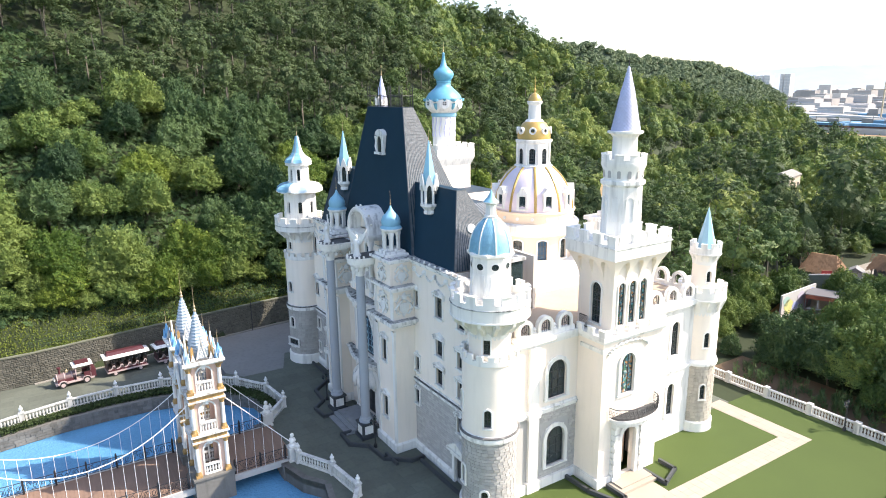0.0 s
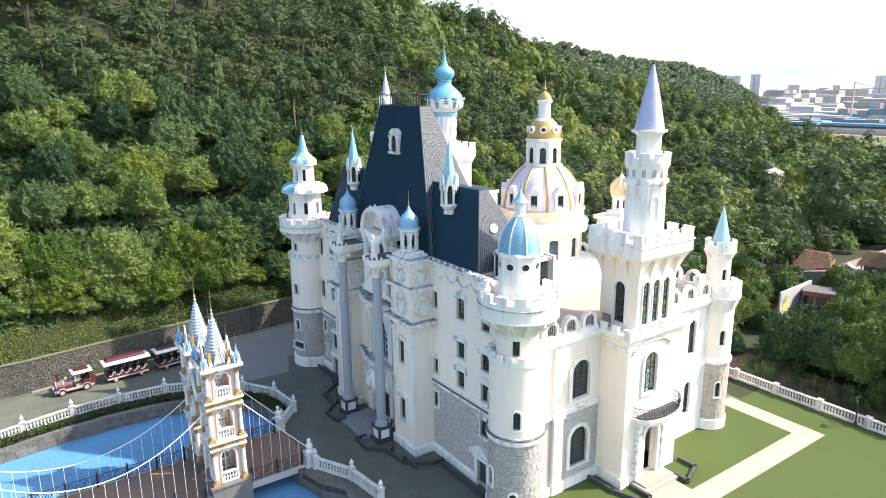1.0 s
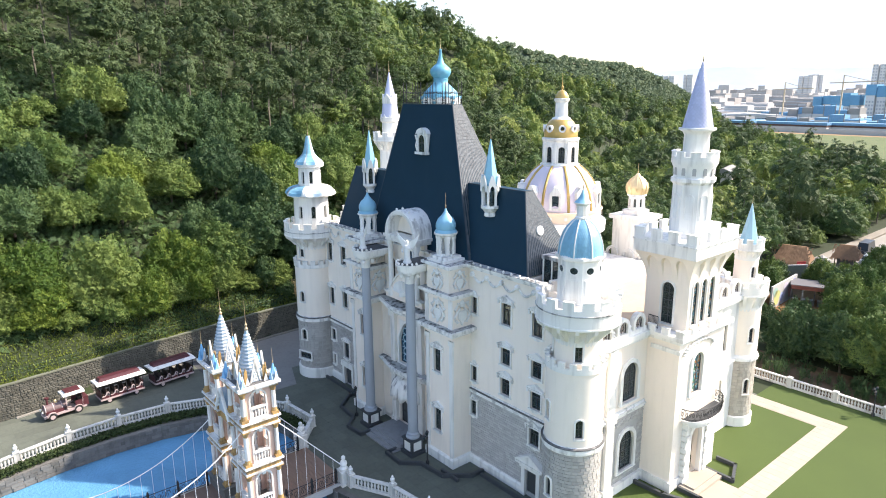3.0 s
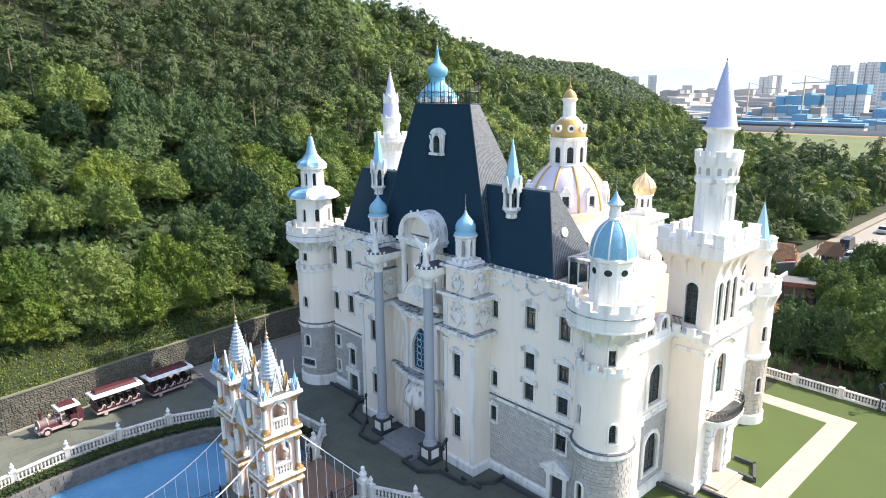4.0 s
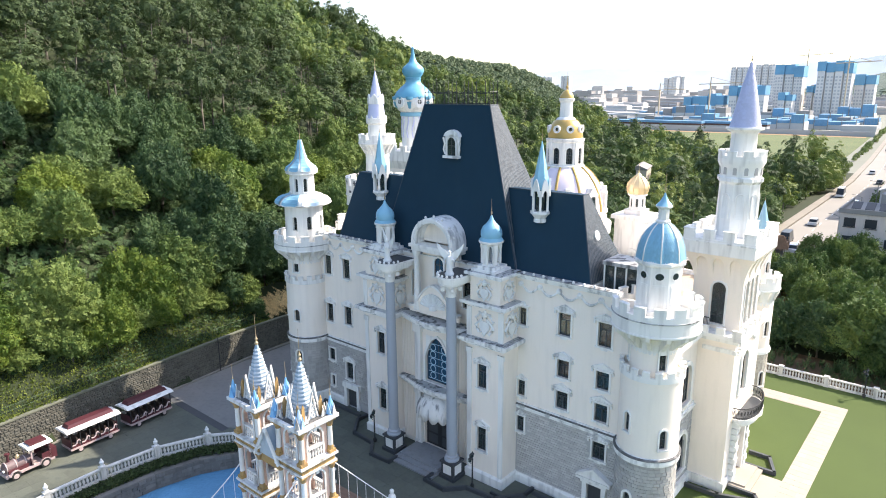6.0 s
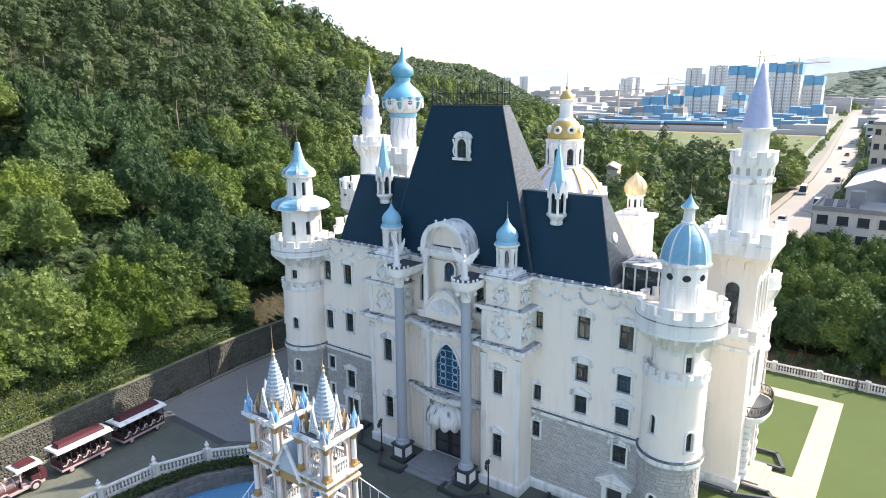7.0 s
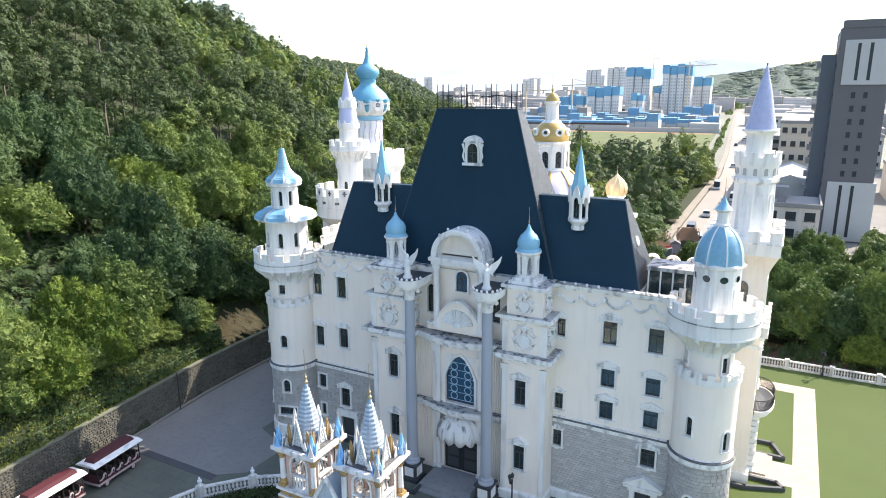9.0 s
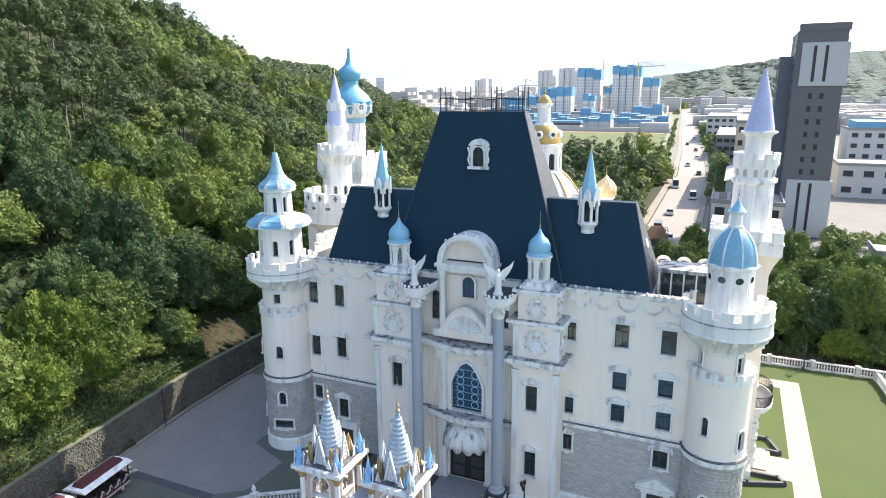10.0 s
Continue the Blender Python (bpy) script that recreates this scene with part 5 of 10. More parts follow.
for k in range(5):
    part("merlon", Geo().box(-15.3, -14.95, 2.3 + 1.2 * k, 3.0 + 1.2 * k, 17.75, 18.3).box(-15.34, -14.91, 2.26 + 1.2 * k, 3.04 + 1.2 * k, 18.3, 18.38), WHITE, sp_)
# square block at the terrace's back corner, added to stop a streak of sun
sq = part("stair_turret", Geo().box(-16.7, -13.5, 8.7, 12.2, 12.6, 20.0).box(-16.9, -13.3, 8.5, 12.4, 19.3, 19.6), WHITE, hall)
for k in range(4):
    for y in (8.7, 11.9):
        part("merlon", Geo().box(-16.7 + 0.94 * k, -16.3 + 0.94 * k, y, y + 0.3, 20.0, 20.6), WHITE, sq)

def picture_glass(name):
    """Leaded picture glass: pale ground with teal, amber and dark pieces."""
    m = bpy.data.materials.new(name)
    m.use_nodes = True
    n, l = m.node_tree.nodes, m.node_tree.links
    geo, vo, rp = n.new("ShaderNodeNewGeometry"), n.new("ShaderNodeTexVoronoi"), n.new("ShaderNodeValToRGB")
    vo.inputs["Scale"].default_value = 5.5
    l.new(geo.outputs["Position"], vo.inputs["Vector"])
    l.new(vo.outputs["Color"], rp.inputs[0])
    rp.color_ramp.interpolation = "CONSTANT"
    e = rp.color_ramp.elements
    e[0].color, e[1].position, e[1].color = (0.03, 0.07, 0.08, 1), 0.85, (0.05, 0.05, 0.05, 1)
    for p, c in ((0.3, (0.10, 0.26, 0.30)), (0.45, (0.36, 0.40, 0.38)), (0.6, (0.42, 0.22, 0.10)), (0.7, (0.08, 0.18, 0.12))):
        e.new(p).color = (*c, 1)
    l.new(rp.outputs[0], n["Principled BSDF"].inputs["Base Color"])
    n["Principled BSDF"].inputs["Roughness"].default_value = 0.15
    return m


PICTURE = picture_glass("leaded_picture_glass")
# ---- the keep over the lawn porch ----
kp = thing("keep_tower", (0, 0, 0), "white square keep with lancet windows and a lilac spire", "tower")
KE = facing_east(20.4)
g = Geo()
holed_wall(g, 8.5, 15.0, 0.0, 12.0, 0.4, [(11.5 - 0.8, 11.5 + 0.8, 0.35, 4.6), (11.15 - 0.75, 11.15 + 0.75, 7.4, 10.75)], KE)
part("porch_wall", g, CREAM, kp)
part("side_wall", Geo().box(17.7, 20.0, 8.5, 8.9, 0, 12.0), CREAM, kp)
part("side_wall", Geo().box(17.7, 20.0, 14.6, 15.0, 0, 12.0), CREAM, kp)
part("porch_roof", Geo().box(17.7, 20.0, 8.9, 14.6, 11.8, 11.99), CREAM, kp)
part("plinth", Geo().box(17.75, 20.6, 8.3, 8.5, 0, 0.8).box(20.41, 20.58, 8.503, 10.2, 0, 0.79), WHITE, kp)
part("string_course", Geo().box(18.1, 20.55, 8.35, 8.5, 11.2, 11.5), WHITE, kp)
ce = part("cornice", Geo().box(17.7, 20.6, 8.3, 15.2, 12.0, 12.3).box(17.7, 20.85, 8.05, 15.45, 12.3, 12.6), WHITE, kp)
mer = mesh_of("merlon", Geo().box(-0.3, 0.3, -0.11, 0.11, 0, 0.45).box(-0.33, 0.33, -0.14, 0.14, 0.45, 0.52), WHITE)
for k in range(3):
    part("merlon", mer, None, ce, m=Matrix.Translation((18.2 + 1.15 * k, 8.2, 12.6)))
for k in range(6):
    part("merlon", mer, None, ce, m=Matrix.Translation((20.72, 8.5 + 1.2 * k, 12.6)) @ pose(0, 0, 0, 0, 0, 90))
arch_window(kp, KE @ Matrix.Translation((11.15, -0.02, 7.4)), 1.5, 3.35, wide=0.25, glass=PICTURE, bars=(2, 3), proud=0.12)
g = Geo().tube([(11.15 - 2.1 * math.cos(math.pi * i / 40), -0.1, 11.0 + 0.75 * math.sin(math.pi * i / 40)) for i in range(41)], [0.1 + 0.06 * math.sin(i * 1.9) for i in range(41)], 7)
part("garland", g, TRIM, kp, "moulded garland over the window", m=KE)
# porch: surround, quoins, side piers, balcony
pc = part("porch_surround", Geo().band(arch_line(1.6, 4.25, 0.8), arch_line(2.3, 4.7, 1.15), -0.35, 0.02).box(-1.15, 1.15, -0.3, 0.02, 4.7, 5.0), WHITE, kp, m=KE @ Matrix.Translation((11.5, 0, 0.35)))
part("porch_back", Geo().box(-1.2, 1.2, 1.2, 1.3, 0, 4.9), PEACH, pc)
part("porch_door", Geo().box(-1.2, -0.4, 0.3, 0.42, 0, 3.9), IRON, pc)
for s in (-1, 1):
    for k in range(10):
        part("quoin", Geo().box(s * 1.45 - 0.28, s * 1.45 + 0.28, -0.42 - 0.08 * (k % 2), 0.0, 0.5 * k, 0.5 * k + 0.42), WHITE, pc)
part("porch_steps", Geo().box(-2.0, 2.0, -1.8, 0.0, -0.35, -0.1).box(-1.7, 1.7, -1.4, 0.0, -0.1, 0.02), PALE, pc)
n = 15
pl = [(11.9 - 2.5 * math.cos(math.pi * i / n), -0.1 - 1.35 * math.sin(math.pi * i / n) ** 0.8) for i in range(n + 1)]
g = Geo()
k = len(pl)
for sc, z0, z1 in ((0.55, 4.9, 5.1), (0.85, 5.1, 5.5), (1.0, 5.5, 5.75)):
    g.add([(11.9 + (x - 11.9) * sc, y * sc, z) for z in (z0, z1) for x, y in pl], [tuple(range(k - 1, -1, -1)), tuple(range(k, 2 * k))] + [(i, (i + 1) % k, (i + 1) % k + k, i + k) for i in range(k)])
bc = part("balcony", g, WHITE, kp, "white rounded balcony with black railing", m=KE)
part("balcony_floor", Geo().add([(11.9 + (x - 11.9) * 0.95, y * 0.95, z) for z in (5.752, 5.78) for x, y in pl], [tuple(range(k - 1, -1, -1)), tuple(range(k, 2 * k))] + [(i, (i + 1) % k, (i + 1) % k + k, i + k) for i in range(k)]), DARKSTONE, bc)
part("railing", Geo().tube([(x, y + 0.05, 6.65) for x, y in pl], 0.035, 5), IRON, bc)
part("lower_rail", Geo().tube([(x, y + 0.05, 5.9) for x, y in pl], 0.025, 5), IRON, bc)
for i in range(60):
    t = i / 59 * n
    j = min(int(t), n - 1)
    x, y = pl[j][0] + (pl[j + 1][0] - pl[j][0]) * (t - j), pl[j][1] + (pl[j + 1][1] - pl[j][1]) * (t - j)
    part("bar", Geo().tube([(x, y + 0.05, 5.78), (x, y + 0.05, 6.65)], 0.014, 4), IRON, bc)
    if i % 3 == 1:
        part("scroll", Geo().tube([(x + 0.12 * math.cos(q), y + 0.05, 6.27 + 0.18 * math.sin(q)) for q in np.linspace(0, 6.28, 9)], 0.016, 4), IRON, bc)
# upper keep
g = Geo()
K2 = facing_east(20.3)
holed_wall(g, 9.3, 13.6, 12.3, 18.4, 0.3, [(u - 0.36, u + 0.36, 13.1, 16.4) for u in (10.15, 11.3, 12.45)], K2)
holed_wall(g, 16.75, 20.0, 12.3, 18.4, 0.3, [(18.65 - 0.5, 18.65 + 0.5, 13.0, 16.2)], Matrix.Translation((0, 9.3, 0)))
g.box(16.75, 17.05, 9.6, 13.6, 12.3, 18.4).box(17.05, 20.0, 13.3, 13.6, 12.3, 18.4)
part("upper_wall", g, CREAM, kp)
lily = PICTURE
for u in (10.15, 11.3, 12.45):
    w = arch_window(kp, K2 @ Matrix.Translation((u, -0.02, 13.1)), 0.72, 3.3, wide=0.08, glass=lily, bars=(1, 5), depth=0.14)
arch_window(kp, Matrix.Translation((18.65, 9.28, 13.0)), 1.0, 3.2, wide=0.12, bars=(1, 4))
rl_ = part("window_guard", Geo().box(17.5, 18.3, 8.75, 8.79, 13.5, 13.56), IRON, kp)
part("lower_rail", Geo().box(17.5, 18.3, 8.75, 8.79, 12.65, 12.7), IRON, rl_)
for i in range(9):
    part("bar", Geo().box(17.5 + 0.1 * i, 17.53 + 0.1 * i, 8.76, 8.78, 12.6, 13.5), IRON, rl_)
# arched machicolation and battlements
def flared_arcade(L, n, z0, z1, out):
    """A side of n tall arches on tapering legs that flare outward and sideways to carry a parapet."""
    g = Geo()
    st = L / n
    push = lambda z: out * max(0.0, min(1.0, (z - z0) / (z1 - z0))) ** 1.7
    for k in range(n):
        c = -L / 2 + st * (k + 0.5)
        w, top = st * 0.58, z1 - 0.28
        r = w / 2
        inner = [(-r * 1.15, z0 + (top - r - z0) * i / 6) for i in range(7)] + [(-r * math.cos(math.pi * i / 10), top - r + r * math.sin(math.pi * i / 10)) for i in range(11)] + [(r * 1.15, z0 + (top - r - z0) * i / 6) for i in range(6, -1, -1)]
        outer = []
        for i, (u, z) in enumerate(inner):
            if i < 7:
                outer.append((-st / 2, z))
            elif i > 17:
                outer.append((st / 2, z))
            else:
                outer.append((st / 2 * max(-1, min(1, (i - 12) / 4)), z1 if 8 <= i <= 16 else z + (z1 - z) * 0.5))
        q = Geo().band(inner, outer, -1, 0)
        for u, d, z in q.v:
            f = push(z)
            e = c + u
            side = f * (1 if abs(e) > L / 2 - 0.001 else 0) * (1 if e > 0 else -1)
            g.v.append((e + side, -f if d < -0.5 else 0.02, z))
        o = len(g.v) - len(q.v)
        g.f += [tuple(i + o for i in f) for f in q.f]
    return g


AR1, AR2 = mesh_of("machicolation", flared_arcade(3.55, 3, 16.2, 18.36, 0.72), CREAM), mesh_of("machicolation", flared_arcade(4.3, 3, 16.2, 18.36, 0.72), CREAM)
part("machicolation", AR1, None, kp, m=Matrix.Translation((18.525, 9.3, 0)))
part("machicolation", AR2, None, kp, m=K2 @ Matrix.Translation((11.45, 0, 0)))
part("machicolation", AR2, None, kp, m=Matrix.Translation((16.75, 11.45, 0)) @ pose(0, 0, 0, 0, 0, -90))
pt_g = Geo().box(16.0, 21.05, 8.45, 14.4, 18.35, 19.45)
par = part("parapet", pt_g, WHITE, kp)
part("parapet_ledge", Geo().box(15.92, 21.13, 8.37, 14.48, 19.2, 19.3), TRIM, par)
mer2 = mesh_of("merlon", Geo().box(-0.4, 0.4, -0.14, 0.14, 0, 0.62).box(-0.44, 0.44, -0.18, 0.18, 0.62, 0.7), WHITE)
for k in range(4):
    for y in (8.6, 14.25):
        part("merlon", mer2, None, par, m=Matrix.Translation((16.42 + 1.4 * k, y, 19.45)))
    for x in (16.15, 20.9):
        part("merlon", mer2, None, par, m=Matrix.Translation((x, 9.25 + 1.45 * k, 19.45)) @ pose(0, 0, 0, 0, 0, 90))
cx, cy = 18.75, 11.35
oc = Matrix.Translation((cx, cy, 0))
g = Geo()
round_wall(g, [(1.5, 19.3), (1.42, 23.4)], 8, [])
ow = part("octagon_wall", g, WHITE, kp, m=oc, smooth=20)
for a in (-67.5, -22.5, 22.5, -112.5):
    nb = part("blind_niche", Geo().band(arch_line(0.5, 1.75, 0.25), arch_line(0.68, 1.84, 0.34), -0.05, 0.04), WHITE, ow, m=on_round(a, 1.36, 20.8))
    # A greyer panel on the face stands for the shaded recess.
    part("niche_back", Geo().prism(arch_line(0.5, 1.75, 0.25), -0.012, 0.02), STATUE, nb)
part("collar", Geo().lathe([(1.42, 23.3), (1.62, 23.5), (1.62, 23.75), (1.4, 23.85)], 8), TRIM, kp, m=oc, smooth=20)
part("neck", Geo().lathe([(1.42, 23.8), (1.38, 24.0), (1.46, 24.5), (1.62, 24.85), (1.62, 25.1)], 24), WHITE, kp, m=oc)
nk = part("upper_parapet", Geo().lathe([(1.6, 24.9), (1.62, 25.3), (1.36, 25.3), (1.36, 25.1)], 24, caps=False), WHITE, kp, m=oc)
merlons(nk, 1.62, 25.3, 9, h=0.3, t=0.22, gap=0.4)
# Grey arched plates in place of the shading in the neck's niches.
for i in range(12):
    part("slit", Geo().prism(arch_line(0.26, 0.55, 0.13), -0.03, 0.02), STONEBED, nk, m=on_round(30 * i, 1.43, 23.98))
part("drum", Geo().lathe([(0.95, 25.0), (0.9, 25.2), (0.88, 26.8), (1.0, 27.0), (1.28, 27.15), (1.28, 27.28), (1.05, 27.3)], 24), WHITE, kp, m=oc)
cone = [(1.05, 27.28), (0.86, 28.2), (0.5, 30.0), (0.05, 31.8)]
cr = part("spire", Geo().lathe(cone, 24), PURPLE, kp, "lilac scaled spire", m=oc)
scales(cr, cone, 30, 26, PURPLE, 0.025)
f = finial(kp, 31.75, 32.7, IRON, 0.06)
f.matrix_basis = oc

# ---- the domed rotunda ----
rt = thing("domed_rotunda", (0.23, 18.47, 0), "white and peach rotunda with a gold-ribbed lilac dome", "rotunda")
g = Geo()
round_wall(g, [(4.1, 12.5), (4.1, 16.0)], 48, [(a, 1.0, 13.6, 15.6) for a in (-95, -60, -25, 10, 45)])
part("lower_drum", weld(g), PEACH, rt)
for i, a in enumerate((-95, -60, -25, 10, 45)):
    arch_window(rt, on_round(a, 4.1, 13.6), 1.0, 2.0, wide=0.14, rise=0.25, glass=STAINED if i == 2 else None, bars=(2, 3))
part("ledge", weld(Geo().lathe([(4.05, 15.95), (4.75, 16.2), (4.82, 17.1), (4.7, 17.25), (4.25, 17.3)], 48, caps=False)), WHITE, rt)
g = Geo()
part("upper_drum", weld(Geo().lathe([(4.28, 17.25), (4.28, 18.2), (4.42, 18.25), (4.42, 18.4), (4.15, 18.45)], 48, caps=False)), PEACH, rt)
for i in range(18):
    part("round_vent", Geo().lathe([(0.02, -0.05), (0.17, -0.05), (0.17, 0.04), (0.02, 0.03)], 10), TRIM if i % 2 else STATUE, rt, m=on_round(20 * i, 4.3, 17.8) @ pose(0, 0, 0, 90, 0, 0))
dp = [(4.16, 18.42), (4.12, 19.0), (3.85, 20.1), (3.35, 21.1), (2.75, 21.9), (2.2, 22.4), (1.9, 22.6)]
dd = ribbed_dome(rt, dp, 10, PINKISH, GOLD_DEEP, 0.14, facet=40)
for i in range(10):
    a = 36 * i + 18
    dw = part("dome_window", Geo().band([(-0.32, 0), (-0.32, 1.2), (0.32, 1.2), (0.32, 0)], [(-0.56, -0.1), (-0.56, 1.4), (0.56, 1.4), (0.56, -0.1)], -0.15, 0.6).box(-0.6, 0.6, -0.15, 0.5, -0.2, 0), WHITE, dd, m=on_round(a, 4.1, 18.85))
    part("gable", Geo().prism([(-0.62, 1.4), (0.62, 1.4), (0.35, 1.7), (0.2, 2.0), (-0.2, 2.0), (-0.35, 1.7)], -0.1, 0.9), WHITE, dw)
    part("pane", Geo().box(-0.34, 0.34, 0.0, 0.05, 0, 1.22), GLASS, dw)
g = Geo()
round_wall(g, [(1.72, 22.5), (1.7, 25.0)], 24, [(a, 0.64, 22.95, 24.5) for a in (-135, -90, -45, 0, 45)])
part("lantern_wall", g, WHITE, rt, smooth=20)
part("lantern_base", Geo().lathe([(1.95, 22.5), (1.95, 22.75), (1.75, 22.85)], 24), WHITE, rt, smooth=20)
for a in (-135, -90, -45, 0, 45):
    arch_window(rt, on_round(a, 1.62, 22.95), 0.64, 1.55, wide=0.1, bars=(2, 4), depth=0.1)
for a in (-157.5, -112.5, -67.5, -22.5, 22.5):
    part("pilaster", Geo().box(-0.13, 0.13, -0.1, 0.1, 22.75, 25.0), WHITE, rt, m=on_round(a, 1.72, 0))
part("lantern_cornice", Geo().lathe([(1.7, 24.95), (1.85, 25.1), (1.88, 25.3), (1.65, 25.4)], 24), WHITE, rt)
gd = part("gold_dome", Geo().lathe([(1.66, 25.38), (1.68, 25.8), (1.55, 26.4), (1.2, 26.95), (0.85, 27.2)], 32), GOLD_DEEP, rt, smooth=60)
for i in range(8):
    m = on_round(45 * i, 1.58, 26.25)
    line = [(0.2 * math.cos(t), 0.2 * math.sin(t)) for t in np.linspace(0, 6.2832, 15)]
    ey = part("round_window", Geo().band(line, [(u * 1.8, w * 1.8) for u, w in line], -0.18, 0.2), WHITE, gd, m=m)
    part("pane", Geo().prism(line[:-1], -0.02, 0.02), GLASS, ey)
part("neck", Geo().lathe([(0.98, 27.1), (0.85, 27.28), (0.64, 27.38), (0.6, 28.75), (0.74, 28.9), (0.78, 29.1), (0.55, 29.18)], 16), WHITE, rt)
part("cap", Geo().lathe([(0.68, 29.16), (0.64, 29.4), (0.42, 29.75), (0.12, 29.95)], 16), GOLD_DEEP, rt, smooth=60)
finial(rt, 29.9, 31.55, GOLD_DEEP, 0.15)
part("hall_block", Geo().box(-10.3, 9.5, -10.0, 4.0, 12.6, 13.4), WHITE, rt)

# ---- the onion-domed tower ----
on = thing("onion_tower", (-24.2, 23.2, 0), "white tower with a two-tiered blue onion dome", "tower")
part("base_wall", Geo().box(-2.6, 2.6, -2.6, 2.6, 0, 21.4), CREAM, on)
part("corbel_band", Geo().hip((-2.6, 2.6, -2.6, 2.6), (-3.0, 3.0, -3.0, 3.0), 20.4, 21.4), WHITE, on)
pp = part("parapet", Geo().box(-3, 3, -3, 3, 21.4, 22.6), WHITE, on)
for k in range(4):
    for y in (-2.88, 2.88):
        part("merlon", mer2, None, pp, m=Matrix.Translation((-2.5 + 1.66 * k, y, 22.6)))
    for x in (-2.88, 2.88):
        part("merlon", mer2, None, pp, m=Matrix.Translation((x, -2.5 + 1.66 * k, 22.6)) @ pose(0, 0, 0, 0, 0, 90))
sf = part("shaft", Geo().lathe([(1.55, 21.4), (1.55, 26.85)], 28), WHITE, on)
for i in range(14):
    a = 360 / 14 * i
    part("wavy_stripe", Geo().tube([(1.54 * math.cos(radians(a + 5 * math.sin(z * 2.2))), 1.54 * math.sin(radians(a + 5 * math.sin(z * 2.2))), z) for z in np.linspace(24.2, 26.8, 12)], 0.09, 5), mat("lilac_stripe", (0.55, 0.54, 0.72), 0.6, 0.05, 1, 9, 0.05) if i == 0 else bpy.data.materials["lilac_stripe"], sf)
part("ring", Geo().lathe([(1.55, 26.8), (1.72, 26.9), (1.72, 27.2), (1.6, 27.35)], 28), BLUE, on)
od = part("onion_dome", Geo().lathe([(1.6, 27.3), (2.02, 27.65), (2.34, 28.15), (2.46, 28.7), (2.38, 29.2), (2.1, 29.7)], 32), WHITE, on, "white bulb below a blue drip-edged cap", smooth=60)
part("blue_cap", Geo().lathe([(2.42, 29.08), (2.46, 29.1), (2.36, 29.4), (2.08, 29.85), (1.62, 30.3), (1.2, 30.65), (0.98, 30.9), (0.92, 31.08), (0.94, 31.35)], 32), ONION, od, smooth=60)
for i in range(12):
    a, low = radians(30 * i - 30), (27.75 if i % 2 else 28.75)
    zz = np.linspace(29.2, low, 6)
    rr_ = np.interp(zz, [27.3, 27.7, 28.2, 28.8, 29.2], [1.48, 1.9, 2.2, 2.32, 2.28])
    part("blue_drip", Geo().tube([(q * math.cos(a), q * math.sin(a), z) for q, z in zip(rr_, zz)], [0.5, 0.46, 0.36, 0.3, 0.26, 0.1] if i % 2 else [0.4, 0.34, 0.28, 0.22, 0.16, 0.06], 8), ONION, od, smooth=60)
part("upper_onion", Geo().lathe([(0.98, 31.3), (1.0, 31.45), (0.9, 31.5), (1.2, 31.85), (1.38, 32.3), (1.28, 32.7), (0.9, 33.05), (0.5, 33.4), (0.28, 34.0), (0.14, 34.9), (0.2, 35.0), (0.12, 35.15), (0.03, 35.2)], 28), ONION, on, smooth=60)
finial(on, 35.1, 36.5, GOLD, 0.08)
white_panel = [(0.62 * math.sin(t), 0.75 * math.cos(t) * (0.8 if math.cos(t) < 0 else 1.0)) for t in np.linspace(0, 2 * math.pi, 19)[:-1]]
for i in range(6):
    a = 60 * i - 30
    m = on_round(a, 2.33, 28.5)
    pn = part("oval_panel", Geo().prism(white_panel, -0.16, 0.1), WHITE, od, m=m)
    line = [(0.27 * math.cos(t), 0.1 + 0.27 * math.sin(t)) for t in np.linspace(0, 6.2832, 15)]
    part("window_cross", Geo().prism(line[:-1], -0.175, -0.15), IRON, pn)
    part("cross_bar", Geo().box(-0.27, 0.27, -0.185, -0.17, 0.07, 0.13).box(-0.03, 0.03, -0.185, -0.17, -0.17, 0.37), WHITE, pn)

# ---- the lilac spire tower ----
ps = thing("spire_tower", (-18.13, 10.7, 0), "white stacked round tower with a lilac spire and battlements", "tower")
part("shaft", Geo().lathe([(2.3, 12.4), (2.3, 17.2)], 32), CREAM, ps)
part("corbel", Geo().lathe([(2.3, 16.9), (2.5, 17.1), (3.05, 17.6), (3.4, 18.05), (3.52, 18.1), (3.47, 18.2), (3.47, 19.1)], 40), WHITE, ps)
p = ring_parapet(ps, 3.5, 19.1, 20.2, 40, floor_z=19.8)
merlons(p, 3.5, 20.2, 14, h=0.75, t=0.3, gap=0.35)
# Nothing is cut through: dark plates paint the shade of slits and slots.
for i in range(14):
    part("slit", Geo().box(-0.09, 0.09, -0.02, 0.03, 0.1, 0.6).box(-0.2, 0.2, -0.02, 0.03, 0.3, 0.42), LEDGE, p, m=on_round(360 / 14 * (i + 0.5), 3.5, 20.22))
    part("pierced_slot", Geo().box(-0.22, 0.22, -0.02, 0.03, 0, 0.24), LEDGE, p, m=on_round(360 / 14 * i, 3.5, 19.5))
g = Geo()
round_wall(g, [(1.26, 19.7), (1.26, 23.5)], 28, [(-75, 0.4, 20.6, 21.5), (-30, 0.4, 20.6, 21.5)])
part("upper_shaft", weld(g), WHITE, ps)
for a in (-75, -30):
    arch_window(ps, on_round(a, 1.26, 20.6), 0.4, 0.9, wide=0.08, bars=(0, 0))
corbels(ps, 1.26, 1.9, 23.4, 24.5, 14)
p = ring_parapet(ps, 1.96, 24.5, 25.0, 32, floor_z=24.8)
merlons(p, 1.96, 25.0, 10, h=0.42, t=0.22, gap=0.42)
